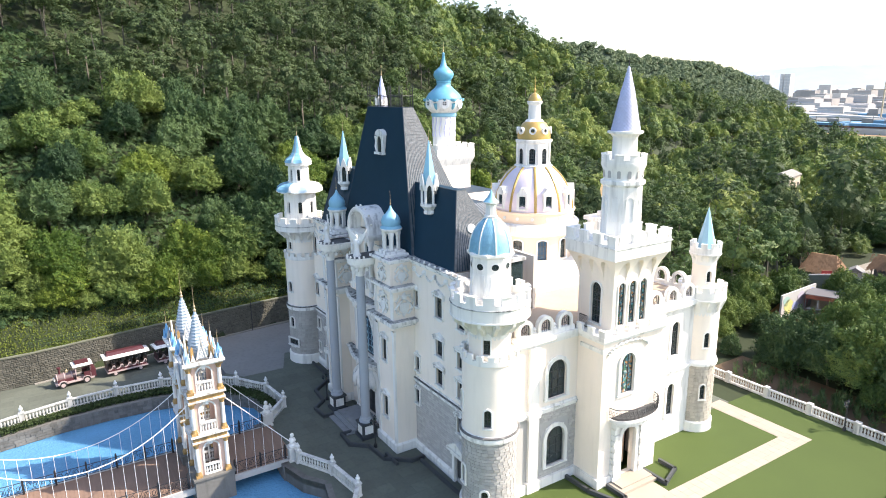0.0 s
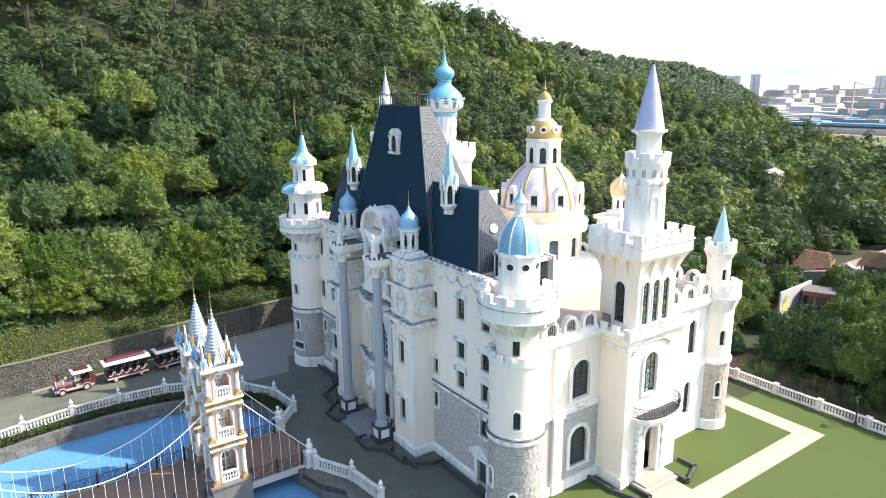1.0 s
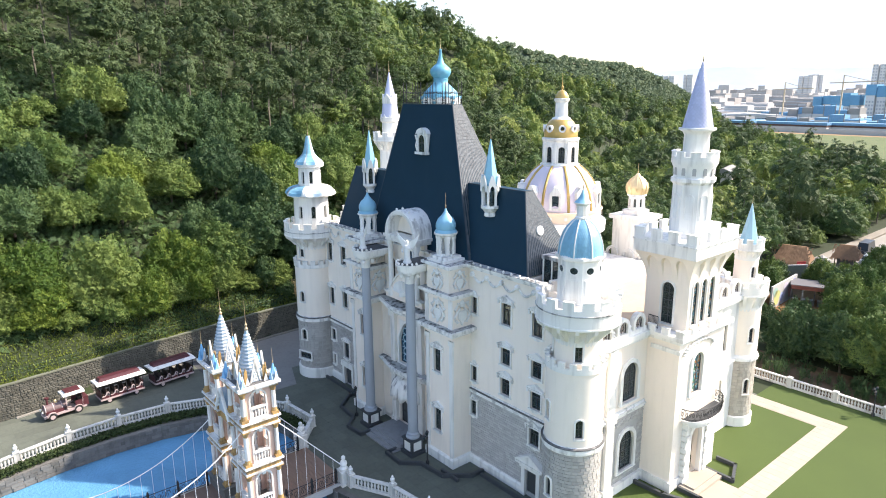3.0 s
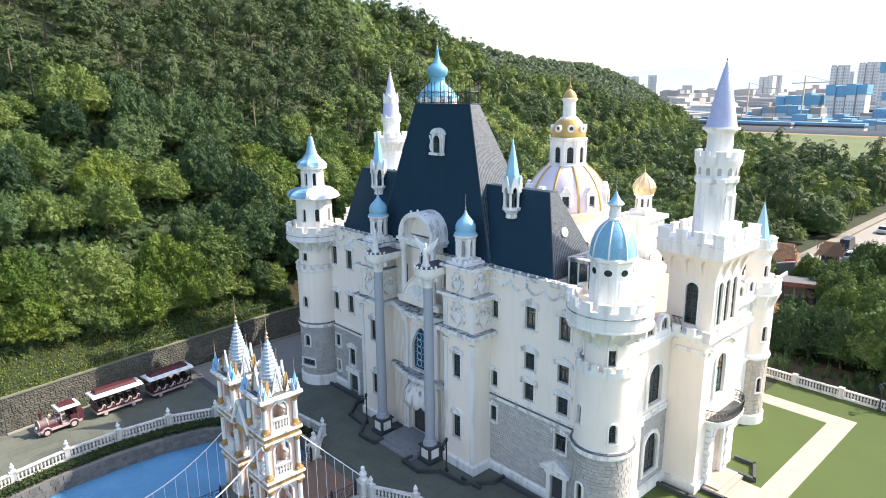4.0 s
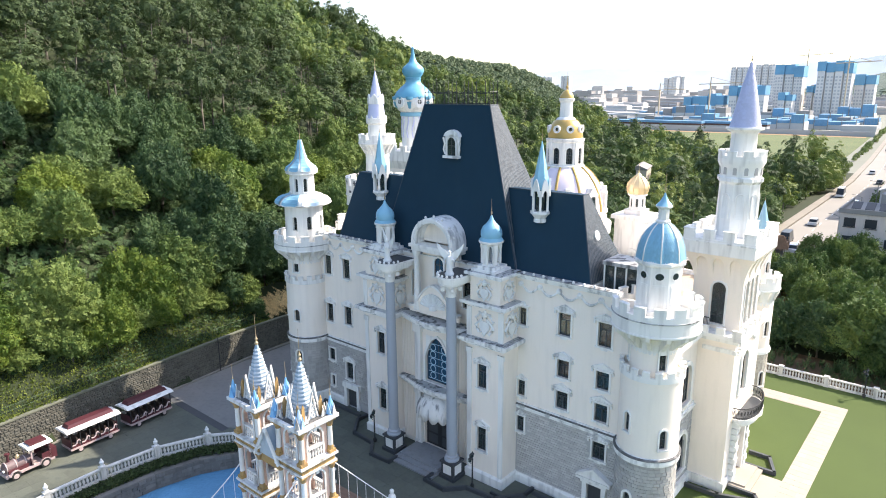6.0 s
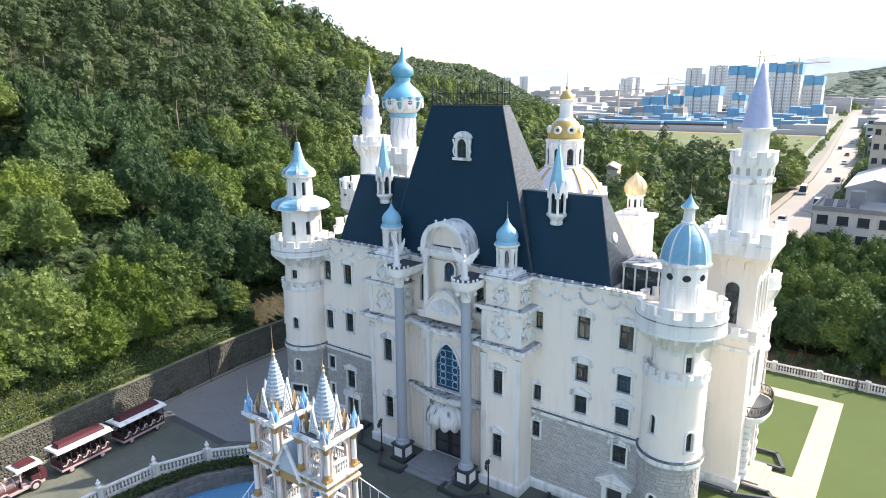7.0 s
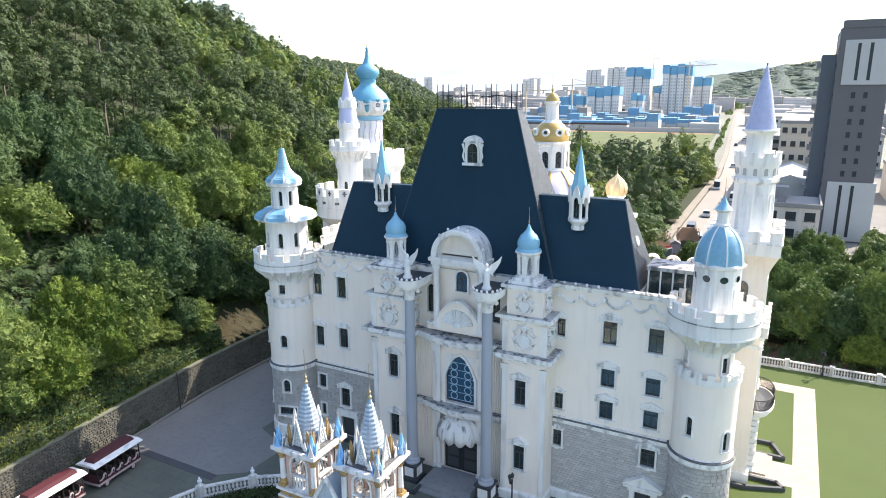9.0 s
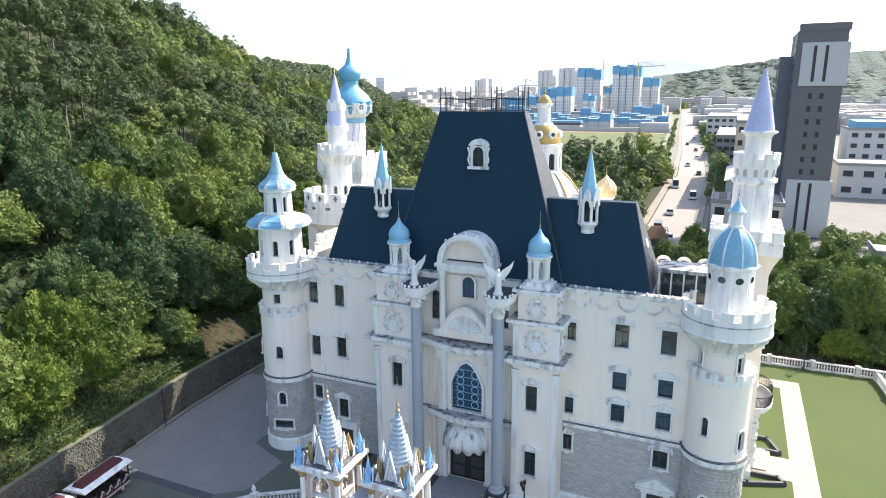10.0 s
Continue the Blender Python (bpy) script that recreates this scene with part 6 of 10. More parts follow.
part("neck", Geo().lathe([(0.92, 24.8), (0.92, 26.5), (1.08, 26.65), (1.12, 27.1), (0.95, 27.15)], 24), WHITE, ps)
for i in range(10):
    part("gablet", Geo().prism([(-0.18, 0), (0.18, 0), (0, 0.35)], -0.04, 0.04), WHITE, ps, m=on_round(36 * i, 1.05, 27.1))
cone = [(0.96, 27.15), (0.72, 29.2)]
part("lower_cone", Geo().lathe(cone, 20), PURPLE, ps)
for i in range(6):
    part("gable", Geo().prism([(-0.42, 28.6), (0.42, 28.6), (0.44, 29.15), (0, 29.65), (-0.44, 29.15)], -0.08, 0.06), WHITE, ps, m=on_round(60 * i, 0.72, 0))
part("spire", Geo().lathe([(0.66, 29.2), (0.4, 30.4), (0.04, 32.0)], 20), PURPLE, ps)
finial(ps, 31.95, 33.2, GOLD, 0.07)

# ---- the small gold onion turret ----
go_ = thing("gold_onion_turret", (5.35, 24.6, 0), "white turret with a small gold onion dome", "turret")
part("base", Geo().box(-1.6, 1.6, -1.6, 1.6, 12.4, 17.1).box(-1.9, 1.9, -1.9, 1.9, 17.1, 17.5).box(-0.95, 0.95, -0.95, 0.95, 17.5, 18.0), WHITE, go_)
g = Geo()
round_wall(g, [(0.82, 18.0), (0.8, 19.4)], 8, [(a, 0.26, 18.3, 19.15) for a in (-112.5, -67.5, -22.5, 22.5)])
part("drum", g, WHITE, go_, smooth=20)
for a in (-112.5, -67.5, -22.5, 22.5):
    arch_window(go_, on_round(a, 0.75, 18.3), 0.26, 0.85, wide=0.06, bars=(0, 0), depth=0.1)
part("eave", Geo().lathe([(0.85, 19.35), (0.98, 19.45), (0.95, 19.6)], 16), WHITE, go_)
od = part("onion_dome", Geo().lathe([(0.9, 19.55), (1.05, 19.9), (1.1, 20.25), (1.0, 20.65), (0.7, 21.05), (0.35, 21.35), (0.12, 21.7)], 32), GOLD, go_, smooth=60)
for i in range(12):
    part("rib", Geo().tube([(r * math.cos(radians(30 * i)), r * math.sin(radians(30 * i)), z) for r, z in [(0.92, 19.58), (1.07, 19.9), (1.12, 20.25), (1.02, 20.65), (0.72, 21.05), (0.37, 21.36)]], 0.05, 5), GOLD, od)
finial(go_, 21.65, 22.7, GOLD, 0.06)

# ---- ground ----
POOL_Z = -1.3
FOOT_Y, FOOT_X = (-200, -28, 0, 20, 50, 100, 150, 250, 400, 600), (-25, -26.2, -30.2, -30.6, -42, -70, -100, -150, -185, -230)
RIDGE_X = (-150, -150, -155, -160, -170, -180, -188, -215, -225, -240)
RIDGE_H = (85, 82, 78, 76, 72, 61, 49, 31, 13, 0)


def hill(x, y):
    """The hill's height: a slope from its foot at the retaining wall to a long ridge."""
    xf, xr, hr = np.interp(y, FOOT_Y, FOOT_X), np.interp(y, FOOT_Y, RIDGE_X), np.interp(y, FOOT_Y, RIDGE_H)
    t = (xf - 0.9 - x) / (xf - xr)
    up = np.where(t < 0, 0, np.where(t < 1, 3.4 + (hr - 3.4) * np.clip(t, 0, 1) ** 0.92, hr * np.clip(1 - (xr - x) / 300, 0, 1)))
    fade = np.clip((600 - y) / 170, 0, 1)
    bumps = 4.0 * np.sin(x * 0.045 + 1.3) * np.sin(y * 0.037 + 0.4) * np.clip(t * 3, 0, 1)
    hump = 11.0 * np.exp(-(((x + 198) / 32) ** 2 + ((y - 176) / 34) ** 2))
    return (up + bumps + hump) * fade


POOL = [(-3.6, -10.6), (-6.4, -8.6), (-10.2, -9.2), (-13.0, -11.8), (-14.6, -14.6), (-15.4, -18.0), (-15.6, -22.0), (-15.4, -26.0), (-14.6, -31.0), (-12.5, -38.0), (12.5, -38.0),
        (14.6, -31.0), (15.6, -22.0), (14.6, -14.6), (12.5, -10.0), (8.2, -9.0), (6.4, -10.2), (3.6, -10.9)]


def in_pool(x, y):
    c = False
    for (x0, y0), (x1, y1) in zip(POOL, POOL[1:] + POOL[:1]):
        if (y0 > y) != (y1 > y) and x < (x1 - x0) * (y - y0) / (y1 - y0) + x0:
            c = not c
    return c


xs = np.unique(np.concatenate([np.linspace(-3000, -420, 16), np.linspace(-420, -60, 46), np.linspace(-60, 40, 101), np.linspace(40, 400, 25), np.linspace(400, 3500, 16)]))
ys = np.unique(np.concatenate([np.linspace(-1500, -200, 8), np.linspace(-200, -60, 15), np.linspace(-60, 40, 101), np.linspace(40, 700, 67), np.linspace(700, 4500, 20)]))
gx, gy = np.meshgrid(xs, ys)
gz = hill(gx, gy) - 0.06
near_pool = (abs(gx) < 18) & (gy < -6) & (gy > -40)
for j, i in zip(*np.nonzero(near_pool)):
    if any(in_pool(gx[j, i] + a, gy[j, i] + b) for a in (-1.5, 0, 1.5) for b in (-1.5, 0, 1.5)):
        gz[j, i] = -2.2
nx, ny = len(xs), len(ys)
me = bpy.data.meshes.new("ground")
me.from_pydata(np.stack([gx, gy, gz], -1).reshape(-1, 3).tolist(), [], [(j * nx + i, j * nx + i + 1, (j + 1) * nx + i + 1, (j + 1) * nx + i) for j in range(ny - 1) for i in range(nx - 1)])
me.materials.append(EARTH)
me.shade_smooth()
tagged(new("ground", me), "dark earth and undergrowth of hill and plain", "ground", kind="structure")


def slab(name, poly, z0, z1, material, label, category):
    k = len(poly)
    g = Geo().add([(x, y, z) for z in (z0, z1) for x, y in poly], [tuple(range(k - 1, -1, -1)), tuple(range(k, 2 * k))] + [(i, (i + 1) % k, (i + 1) % k + k, i + k) for i in range(k)])
    return solid(name, g, material, label, category, kind="structure", smooth=0)


# plaza round the pool, made of two halves that follow the pool's edge
left = [(-0.01, 30), (-30.6, 30), (-30.4, 5), (-30.2, 0), (-28.4, -14.5), (-26.3, -28), (-25.4, -60), (-0.01, -60), (-0.01, -38)] + POOL[9::-1] + [(-0.01, -10.6)]
right = [(0.01, -10.9)] + POOL[:9:-1] + [(0.01, -38), (0.01, -60), (17.2, -60), (17.2, 30), (0.01, 30)]
slab("plaza", left, -0.5, 0.0, PLAZA, "grey stone plaza in front of the castle", "plaza")
slab("plaza", right, -0.5, 0.0, PLAZA, "grey stone plaza in front of the castle", "plaza")
slab("lawn", [(17.2, -60), (70, -60), (70, 36), (17.2, 36)], -0.5, 0.01, LAWN, "flat green artificial lawn beside the castle", "lawn")
water = solid("pool_water", Geo().add([(-17, -39, POOL_Z), (17, -39, POOL_Z), (17, -7, POOL_Z), (-17, -7, POOL_Z)], [(0, 1, 2, 3)]), WATER, "bright blue pool water", "water", kind="structure", smooth=0)

# ---- retaining wall, verge and train ----
WALL = [(-25.75, -44.9), (-26.3, -28), (-28.4, -14.5), (-30.2, 0), (-30.4, 5), (-30.6, 40)]
g, cop = Geo(), Geo()
rng = random.Random(11)
base = Geo()
for (x0, y0), (x1, y1) in zip(WALL, WALL[1:]):
    d = Vector((x1 - x0, y1 - y0, 0))
    n = Vector((d.y, -d.x, 0)).normalized()
    p0, p1 = Vector((x0, y0, 0)), Vector((x1, y1, 0))
    base.add([p0, p1, p1 - n * 0.6, p0 - n * 0.6, p0 + Vector((0, 0, 3.4)), p1 + Vector((0, 0, 3.4)), p1 - n * 0.6 + Vector((0, 0, 3.4)), p0 - n * 0.6 + Vector((0, 0, 3.4))],
             [(3, 2, 1, 0), (4, 5, 6, 7), (0, 1, 5, 4), (1, 2, 6, 5), (2, 3, 7, 6), (3, 0, 4, 7)])
    L = d.length
    d.normalize()
    z = 0.0
    while z < 3.3:
        h = rng.uniform(0.15, 0.26)
        u = 0.0
        while u < L - 0.1 and y0 > -45:
            w = min(rng.uniform(0.18, 0.5), L - u)
            o = 0.03 + 0.07 * rng.random()
            a, b, c, e = u + 0.02, u + w - 0.02, z + 0.015, min(z + h - 0.015, 3.4)
            q = [p0 + d * s + n * t + Vector((0, 0, zz)) for t, sh in ((-0.02, 0), (o, 0.04)) for s, zz in ((a + sh, c + sh), (b - sh, c + sh * rng.random()), (b - sh * rng.random(), e - sh), (a + sh, e - sh))]
            g.add(q, [(4, 5, 6, 7), (0, 1, 5, 4), (1, 2, 6, 5), (2, 3, 7, 6), (3, 0, 4, 7)])
            u += w
        z += h
    cop.add([p0 + n * 0.12 + Vector((0, 0, 3.4)), p1 + n * 0.12 + Vector((0, 0, 3.4)), p1 - n * 0.3 + Vector((0, 0, 3.4)), p0 - n * 0.3 + Vector((0, 0, 3.4)),
             p0 + n * 0.12 + Vector((0, 0, 3.52)), p1 + n * 0.12 + Vector((0, 0, 3.52)), p1 - n * 0.3 + Vector((0, 0, 3.52)), p0 - n * 0.3 + Vector((0, 0, 3.52))],
            [(3, 2, 1, 0), (4, 5, 6, 7), (0, 1, 5, 4), (1, 2, 6, 5), (2, 3, 7, 6), (3, 0, 4, 7)])
rw = solid("retaining_wall", base, MASON, "rough rubble stone retaining wall below the wooded hill", "wall", kind="structure", smooth=0)
tagged(part("rubble_facing", g, MASON, rw, smooth=0), kind="stuff")
part("coping", cop, mat("wall_coping", (0.13, 0.135, 0.10), 0.9, 0.3, 0.8, 8, 0.3), rw)
# pale kerb at the wall's foot, thin drainpipes
kb = Geo()
for (x0, y0), (x1, y1) in zip(WALL[1:], WALL[2:]):
    d = Vector((x1 - x0, y1 - y0, 0)).normalized()
    n = Vector((d.y, -d.x, 0))
    a, b = Vector((x0, y0, 0)) + n * 0.12, Vector((x1, y1, 0)) + n * 0.12
    kb.add([a, b, b + n * 0.25, a + n * 0.25] + [p + Vector((0, 0, 0.12)) for p in (a, b, b + n * 0.25, a + n * 0.25)], [(3, 2, 1, 0), (4, 5, 6, 7), (0, 1, 5, 4), (1, 2, 6, 5), (2, 3, 7, 6), (3, 0, 4, 7)])
solid("kerb", kb, ROAD, "pale concrete kerb along the stone wall", "kerb", kind="structure")
pipe = mesh_of("wall_pole", Geo().lathe([(0.05, 0), (0.05, 3.9)], 8), IRON)
for x, y in ((-29.6, -3.5),):
    tagged(new("wall_pole", pipe), "thin dark metal pole standing against the stone wall", "pole", "wall poles").matrix_world = Matrix.Translation((x + 0.3, y, 0))
# low green wire fence on the wall
fe = thing("wire_fence", (0, 0, 0), "low green wire fence along the top of the wall", "fence")
gm = mat("green_wire", (0.05, 0.10, 0.04), 0.6, 0.1, 2, 9, 0.05)
for (x0, y0), (x1, y1) in zip(WALL[1:], WALL[2:5]):
    L = math.hypot(x1 - x0, y1 - y0)
    g = Geo()
    for k in range(int(L / 0.35)):
        t = k * 0.35 / L
        x, y = x0 + (x1 - x0) * t - 1.1, y0 + (y1 - y0) * t
        g.tube([(x, y, 3.6), (x, y, 4.35)], 0.012, 4)
    for z in (3.85, 4.3):
        g.tube([(x0 - 1.1, y0, z), (x1 - 1.1, y1, z)], 0.015, 4)
    part("fence_panel", g, gm, fe)

MAROON = mat("maroon_paint", (0.085, 0.024, 0.03), 0.4, 0.12, 1.2, 10, 0.05)
CARPINK = mat("dark_rose_panel", (0.16, 0.11, 0.11), 0.5, 0.1, 1.5, 10, 0.05)
PINK = mat("pink_trim", (0.46, 0.36, 0.35), 0.5, 0.1, 1.5, 10, 0.05)
TYRE = mat("black_rubber", (0.02, 0.02, 0.02), 0.8, 0.1, 2, 20, 0.1)
SEATM = mat("dark_seat", (0.05, 0.035, 0.03), 0.6, 0.1, 2, 10, 0.1)


def wheel(parent, x, y, r, w=0.16):
    m = Matrix.Translation((x, y, r)) @ pose(0, 0, 0, 0, 90, 0)
    t = part("wheel", Geo().lathe([(r * 0.6, -w / 2), (r, -w / 2 + 0.02), (r, w / 2 - 0.02), (r * 0.6, w / 2)], 18), TYRE, parent, m=m)
    part("rim", Geo().lathe([(0.03, -w / 2 - 0.01), (r * 0.62, -w / 2), (r * 0.62, w / 2), (0.03, w / 2 + 0.01)], 14), PINK, t)


# engine
en = thing("train_engine", Matrix.Translation((-24.1, -24.2, 0)) @ pose(0, 0, 0, 0, 0, 6), "maroon and pink tourist train engine parked by the wall", "train")
part("boiler", Geo().lathe([(0.3, -1.85), (0.46, -1.75), (0.48, -0.2), (0.48, 0.1)], 18), CARPINK, en, m=Matrix.Translation((0, 0, 1.0)) @ pose(0, 0, 0, -90, 0, 0))
part("chassis", Geo().box(-0.72, 0.72, -1.75, 1.75, 0.42, 0.62).box(-0.6, 0.6, -1.9, -1.75, 0.3, 0.55), PINK, en)
part("bonnet", Geo().box(-0.6, 0.6, -1.7, -0.2, 0.62, 0.92), MAROON, en)
cabin = part("cabin", Geo().box(-0.72, 0.72, 0.0, 0.1, 0.62, 1.2).box(-0.72, 0.72, 1.4, 1.5, 0.62, 1.9).box(-0.72, -0.66, 0.8, 1.4, 0.62, 1.3).box(0.66, 0.72, 0.8, 1.4, 0.62, 1.3), MAROON, en)
for x in (-0.68, 0.68):
    for y in (0.05, 1.45):
        part("post", Geo().box(x - 0.04, x + 0.04, y - 0.05, y + 0.05, 0.6, 2.1), PINK, en)
rf = part("roof", Geo().add([(s * 0.9, y, z) for y in (-0.2, 1.7) for s, z in ((-1, 2.1), (-0.6, 2.22), (0.6, 2.22), (1, 2.1))] + [(s * 0.9, y, 2.05) for y in (-0.2, 1.7) for s in (-1, 1)],
     [(0, 1, 2, 3, 9, 8), (4, 10, 11, 7, 6, 5), (0, 4, 5, 1), (1, 5, 6, 2), (2, 6, 7, 3), (8, 9, 11, 10), (0, 8, 10, 4), (3, 7, 11, 9)]), WHITE, en)
part("roof_top", Geo().box(-0.5, 0.5, 0.1, 1.4, 2.22, 2.36), MAROON, rf)
part("chimney", Geo().lathe([(0.12, 1.4), (0.1, 1.9), (0.2, 2.05), (0.2, 2.15)], 12, c=(0, -1.4)), MAROON, en)
for y in (-1.7, -1.0, -0.3):
    part("boiler_band", Geo().lathe([(0.485, -0.04), (0.5, -0.03), (0.5, 0.03), (0.485, 0.04)], 18), PINK, en, m=Matrix.Translation((0, y, 1.0)) @ pose(0, 0, 0, -90, 0, 0))
part("bell", Geo().lathe([(0.16, 1.45), (0.14, 1.65), (0.05, 1.75)], 12, c=(0, -0.7)), GOLD, en)
part("seat", Geo().box(-0.5, 0.5, 0.9, 1.3, 0.62, 1.0).box(-0.5, 0.5, 1.25, 1.38, 1.0, 1.5), SEATM, en)
part("tender", Geo().box(-0.7, 0.7, 1.5, 1.95, 0.55, 1.45), MAROON, en)
for y, r in ((-1.25, 0.34), (1.0, 0.38)):
    for x in (-0.68, 0.68):
        wheel(en, x, y, r)
        part("mudguard", Geo().band([(0.42 * math.cos(t), 0.42 * math.sin(t)) for t in np.linspace(0.2, math.pi - 0.2, 9)], [(0.48 * math.cos(t), 0.48 * math.sin(t)) for t in np.linspace(0.2, math.pi - 0.2, 9)], -0.1, 0.1), PINK, en, m=Matrix.Translation((x, y, r)) @ pose(0, 0, 0, 0, 0, 90))
for x in (-0.35, 0.35):
    part("headlight", Geo().lathe([(0.1, -0.05), (0.1, 0.05), (0.06, 0.07)], 10), WHITE, en, m=Matrix.Translation((x, -1.95, 0.95)) @ pose(0, 0, 0, 90, 0, 0))


def carriage(m):
    c = thing("train_carriage", m, "open maroon tourist train carriage with white-edged roof and bench seats", "train carriage", "train carriages")
    part("floor", Geo().box(-0.85, 0.85, -2.1, 2.1, 0.42, 0.6), PINK, c)
    for y in (-2.05, 2.0):
        part("end_panel", Geo().box(-0.83, 0.83, y, y + 0.06, 0.6, 1.3), MAROON, c)
    for x in (-0.8, 0.8):
        for k in range(6):
            part("post", Geo().box(x - 0.035, x + 0.035, -2.05 + 0.81 * k, -1.98 + 0.81 * k, 0.6, 2.15), IRON, c)
        for k in range(5):
            sd = part("side_panel", Geo().box(-0.37, 0.37, -0.025, 0.025, 0.6, 0.8), MAROON, c, m=Matrix.Translation((x, -1.62 + 0.81 * k, 0)) @ pose(0, 0, 0, 0, 0, 90))
            part("scroll", Geo().tube([(-0.34, 0, 0.84), (-0.1, 0, 0.82), (0.06, 0, 0.95), (0.14, 0, 1.15), (0.26, 0, 1.2), (0.33, 0, 1.08), (0.3, 0, 0.7)], [0.05, 0.06, 0.07, 0.07, 0.07, 0.06, 0.05], 6), PINK, sd)
    for k in range(5):
        part("seat", Geo().box(-0.72, 0.72, -1.85 + 0.81 * k, -1.5 + 0.81 * k, 0.6, 1.0).box(-0.72, 0.72, -1.52 + 0.81 * k, -1.42 + 0.81 * k, 1.0, 1.45), SEATM, c)
    r = part("roof", Geo().add([(s * 1.05, y, z) for y in (-2.35, 2.35) for s, z in ((-1, 2.15), (-0.55, 2.3), (0.55, 2.3), (1, 2.15))] + [(s * 1.05, y, 2.1) for y in (-2.35, 2.35) for s in (-1, 1)],
         [(0, 1, 2, 3, 9, 8), (4, 10, 11, 7, 6, 5), (0, 4, 5, 1), (1, 5, 6, 2), (2, 6, 7, 3), (8, 9, 11, 10), (0, 8, 10, 4), (3, 7, 11, 9)]), WHITE, c, "white-edged roof")
    part("roof_top", Geo().hip((-0.5, 0.5, -2.0, 2.0), (-0.38, 0.38, -1.85, 1.85), 2.3, 2.6), MAROON, r)
    for x in (-0.75, 0.75):
        for y in (-1.3, 1.3):
            wheel(c, x, y, 0.28)
    return c


carriage(Matrix.Translation((-24.6, -19.1, 0)) @ pose(0, 0, 0, 0, 0, 5))
carriage(Matrix.Translation((-25.0, -13.9, 0)) @ pose(0, 0, 0, 0, 0, 7))

# ---- pool edge, hedge and balustrades ----
pe, coping = Geo(), Geo()
for (x0, y0), (x1, y1) in zip(POOL, POOL[1:] + POOL[:1]):
    d = Vector((x1 - x0, y1 - y0, 0)).normalized()
    n = Vector((-d.y, d.x, 0)) * -1
    L = math.hypot(x1 - x0, y1 - y0)
    p0 = Vector((x0, y0, 0))
    q = [p0, p0 + d * L, p0 + d * L + n * 0.5, p0 + n * 0.5]
    pe.add([p + Vector((0, 0, -2.2)) for p in q] + [p + Vector((0, 0, 0.02)) for p in q], [(3, 2, 1, 0), (4, 5, 6, 7), (0, 1, 5, 4), (1, 2, 6, 5), (2, 3, 7, 6), (3, 0, 4, 7)])
edge = solid("pool_edge", pe, POOLSTONE, "mottled stone edge of the blue pool", "pool edge", kind="structure", smooth=0)
rng = random.Random(21)
g = Geo()
for (x0, y0), (x1, y1) in zip(POOL[:9], POOL[1:10]):
    d = Vector((x1 - x0, y1 - y0, 0))
    L = d.length
    d.normalize()
    n = Vector((-d.y, d.x, 0))
    for j in range(4):
        u = 0
        while u < L:
            w = rng.uniform(0.35, 0.9)
            a, b, c, e = u + 0.02, min(u + w, L) - 0.02, -1.25 + 0.31 * j, -0.96 + 0.31 * j
            if b > a:
                o = 0.03 + 0.08 * rng.random()
                q = [Vector((x0, y0, 0)) + d * s + n * t + Vector((0, 0, z)) for t in (-0.02, o) for s, z in ((a, c), (b, c), (b, e), (a, e))]
                g.add(q, [(4, 5, 6, 7), (0, 1, 5, 4), (1, 2, 6, 5), (2, 3, 7, 6), (3, 0, 4, 7)])
            u += w
tagged(part("edge_facing", g, POOLSTONE, edge, smooth=0), kind="stuff")

BAL = mesh_of("baluster", Geo().lathe([(0.06, 0.2), (0.075, 0.25), (0.05, 0.32), (0.1, 0.5), (0.09, 0.6), (0.045, 0.75), (0.07, 0.82), (0.07, 0.86)], 8), DIRTYWHITE)
BPOST = mesh_of("post", Geo().box(-0.2, 0.2, -0.2, 0.2, 0, 1.05).box(-0.25, 0.25, -0.25, 0.25, 1.05, 1.15).box(-0.24, 0.24, -0.24, 0.24, 0, 0.18), DIRTYWHITE)
URN = mesh_of("urn", Geo().lathe([(0.12, 1.15), (0.06, 1.25), (0.16, 1.4), (0.18, 1.55), (0.08, 1.65), (0.1, 1.72), (0.02, 1.85)], 10), STATUE)


def balustrade(pts, label, spacing=0.27, urns=True, group="white balustrades"):
    """A white stone balustrade along a line: posts with urns, balusters, plinth and rail per bay."""
    b = thing("balustrade", (*pts[0], 0), label, "balustrade", group)
    o = Vector((*pts[0], 0))
    for i, p in enumerate(pts):
        q = Vector((*p, 0)) - o
        ps_ = part("post", BPOST, None, b, m=Matrix.Translation(q))
        if urns:
            part("urn", URN, None, ps_)
        if i + 1 < len(pts):
            r = Vector((*pts[i + 1], 0)) - o
            d = r - q
            L = d.length
            m = Matrix.Translation(q) @ pose(0, 0, 0, 0, 0, math.degrees(math.atan2(d.y, d.x)))
            part("plinth", Geo().box(0.2, L - 0.2, -0.13, 0.13, 0, 0.2), DIRTYWHITE, b, m=m)
            rl = part("rail", Geo().box(0.2, L - 0.2, -0.13, 0.13, 0.86, 0.92).box(0.2, L - 0.2, -0.16, 0.16, 0.92, 1.0), DIRTYWHITE, b, m=m)
            n = max(2, int((L - 0.4) / spacing))
            for k in range(n):
                part("baluster", BAL, None, rl, m=Matrix.Translation((0.2 + (L - 0.4) * (k + 0.5) / n, 0, 0)))
    return b


balustrade([(-15.6, -33.2), (-16.8, -29.1), (-17.75, -25.05), (-18.0, -20.9), (-17.7, -16.65), (-16.2, -12.8), (-13.6, -9.9), (-10.3, -7.75), (-6.3, -7.3), (-4.2, -9.3)], "curved white stone balustrade with dark urns round the pool")
balustrade([(4.0, -9.6), (7.2, -7.9), (11.0, -7.4), (15.0, -10.0)], "white stone balustrade with urns beside the bridge")
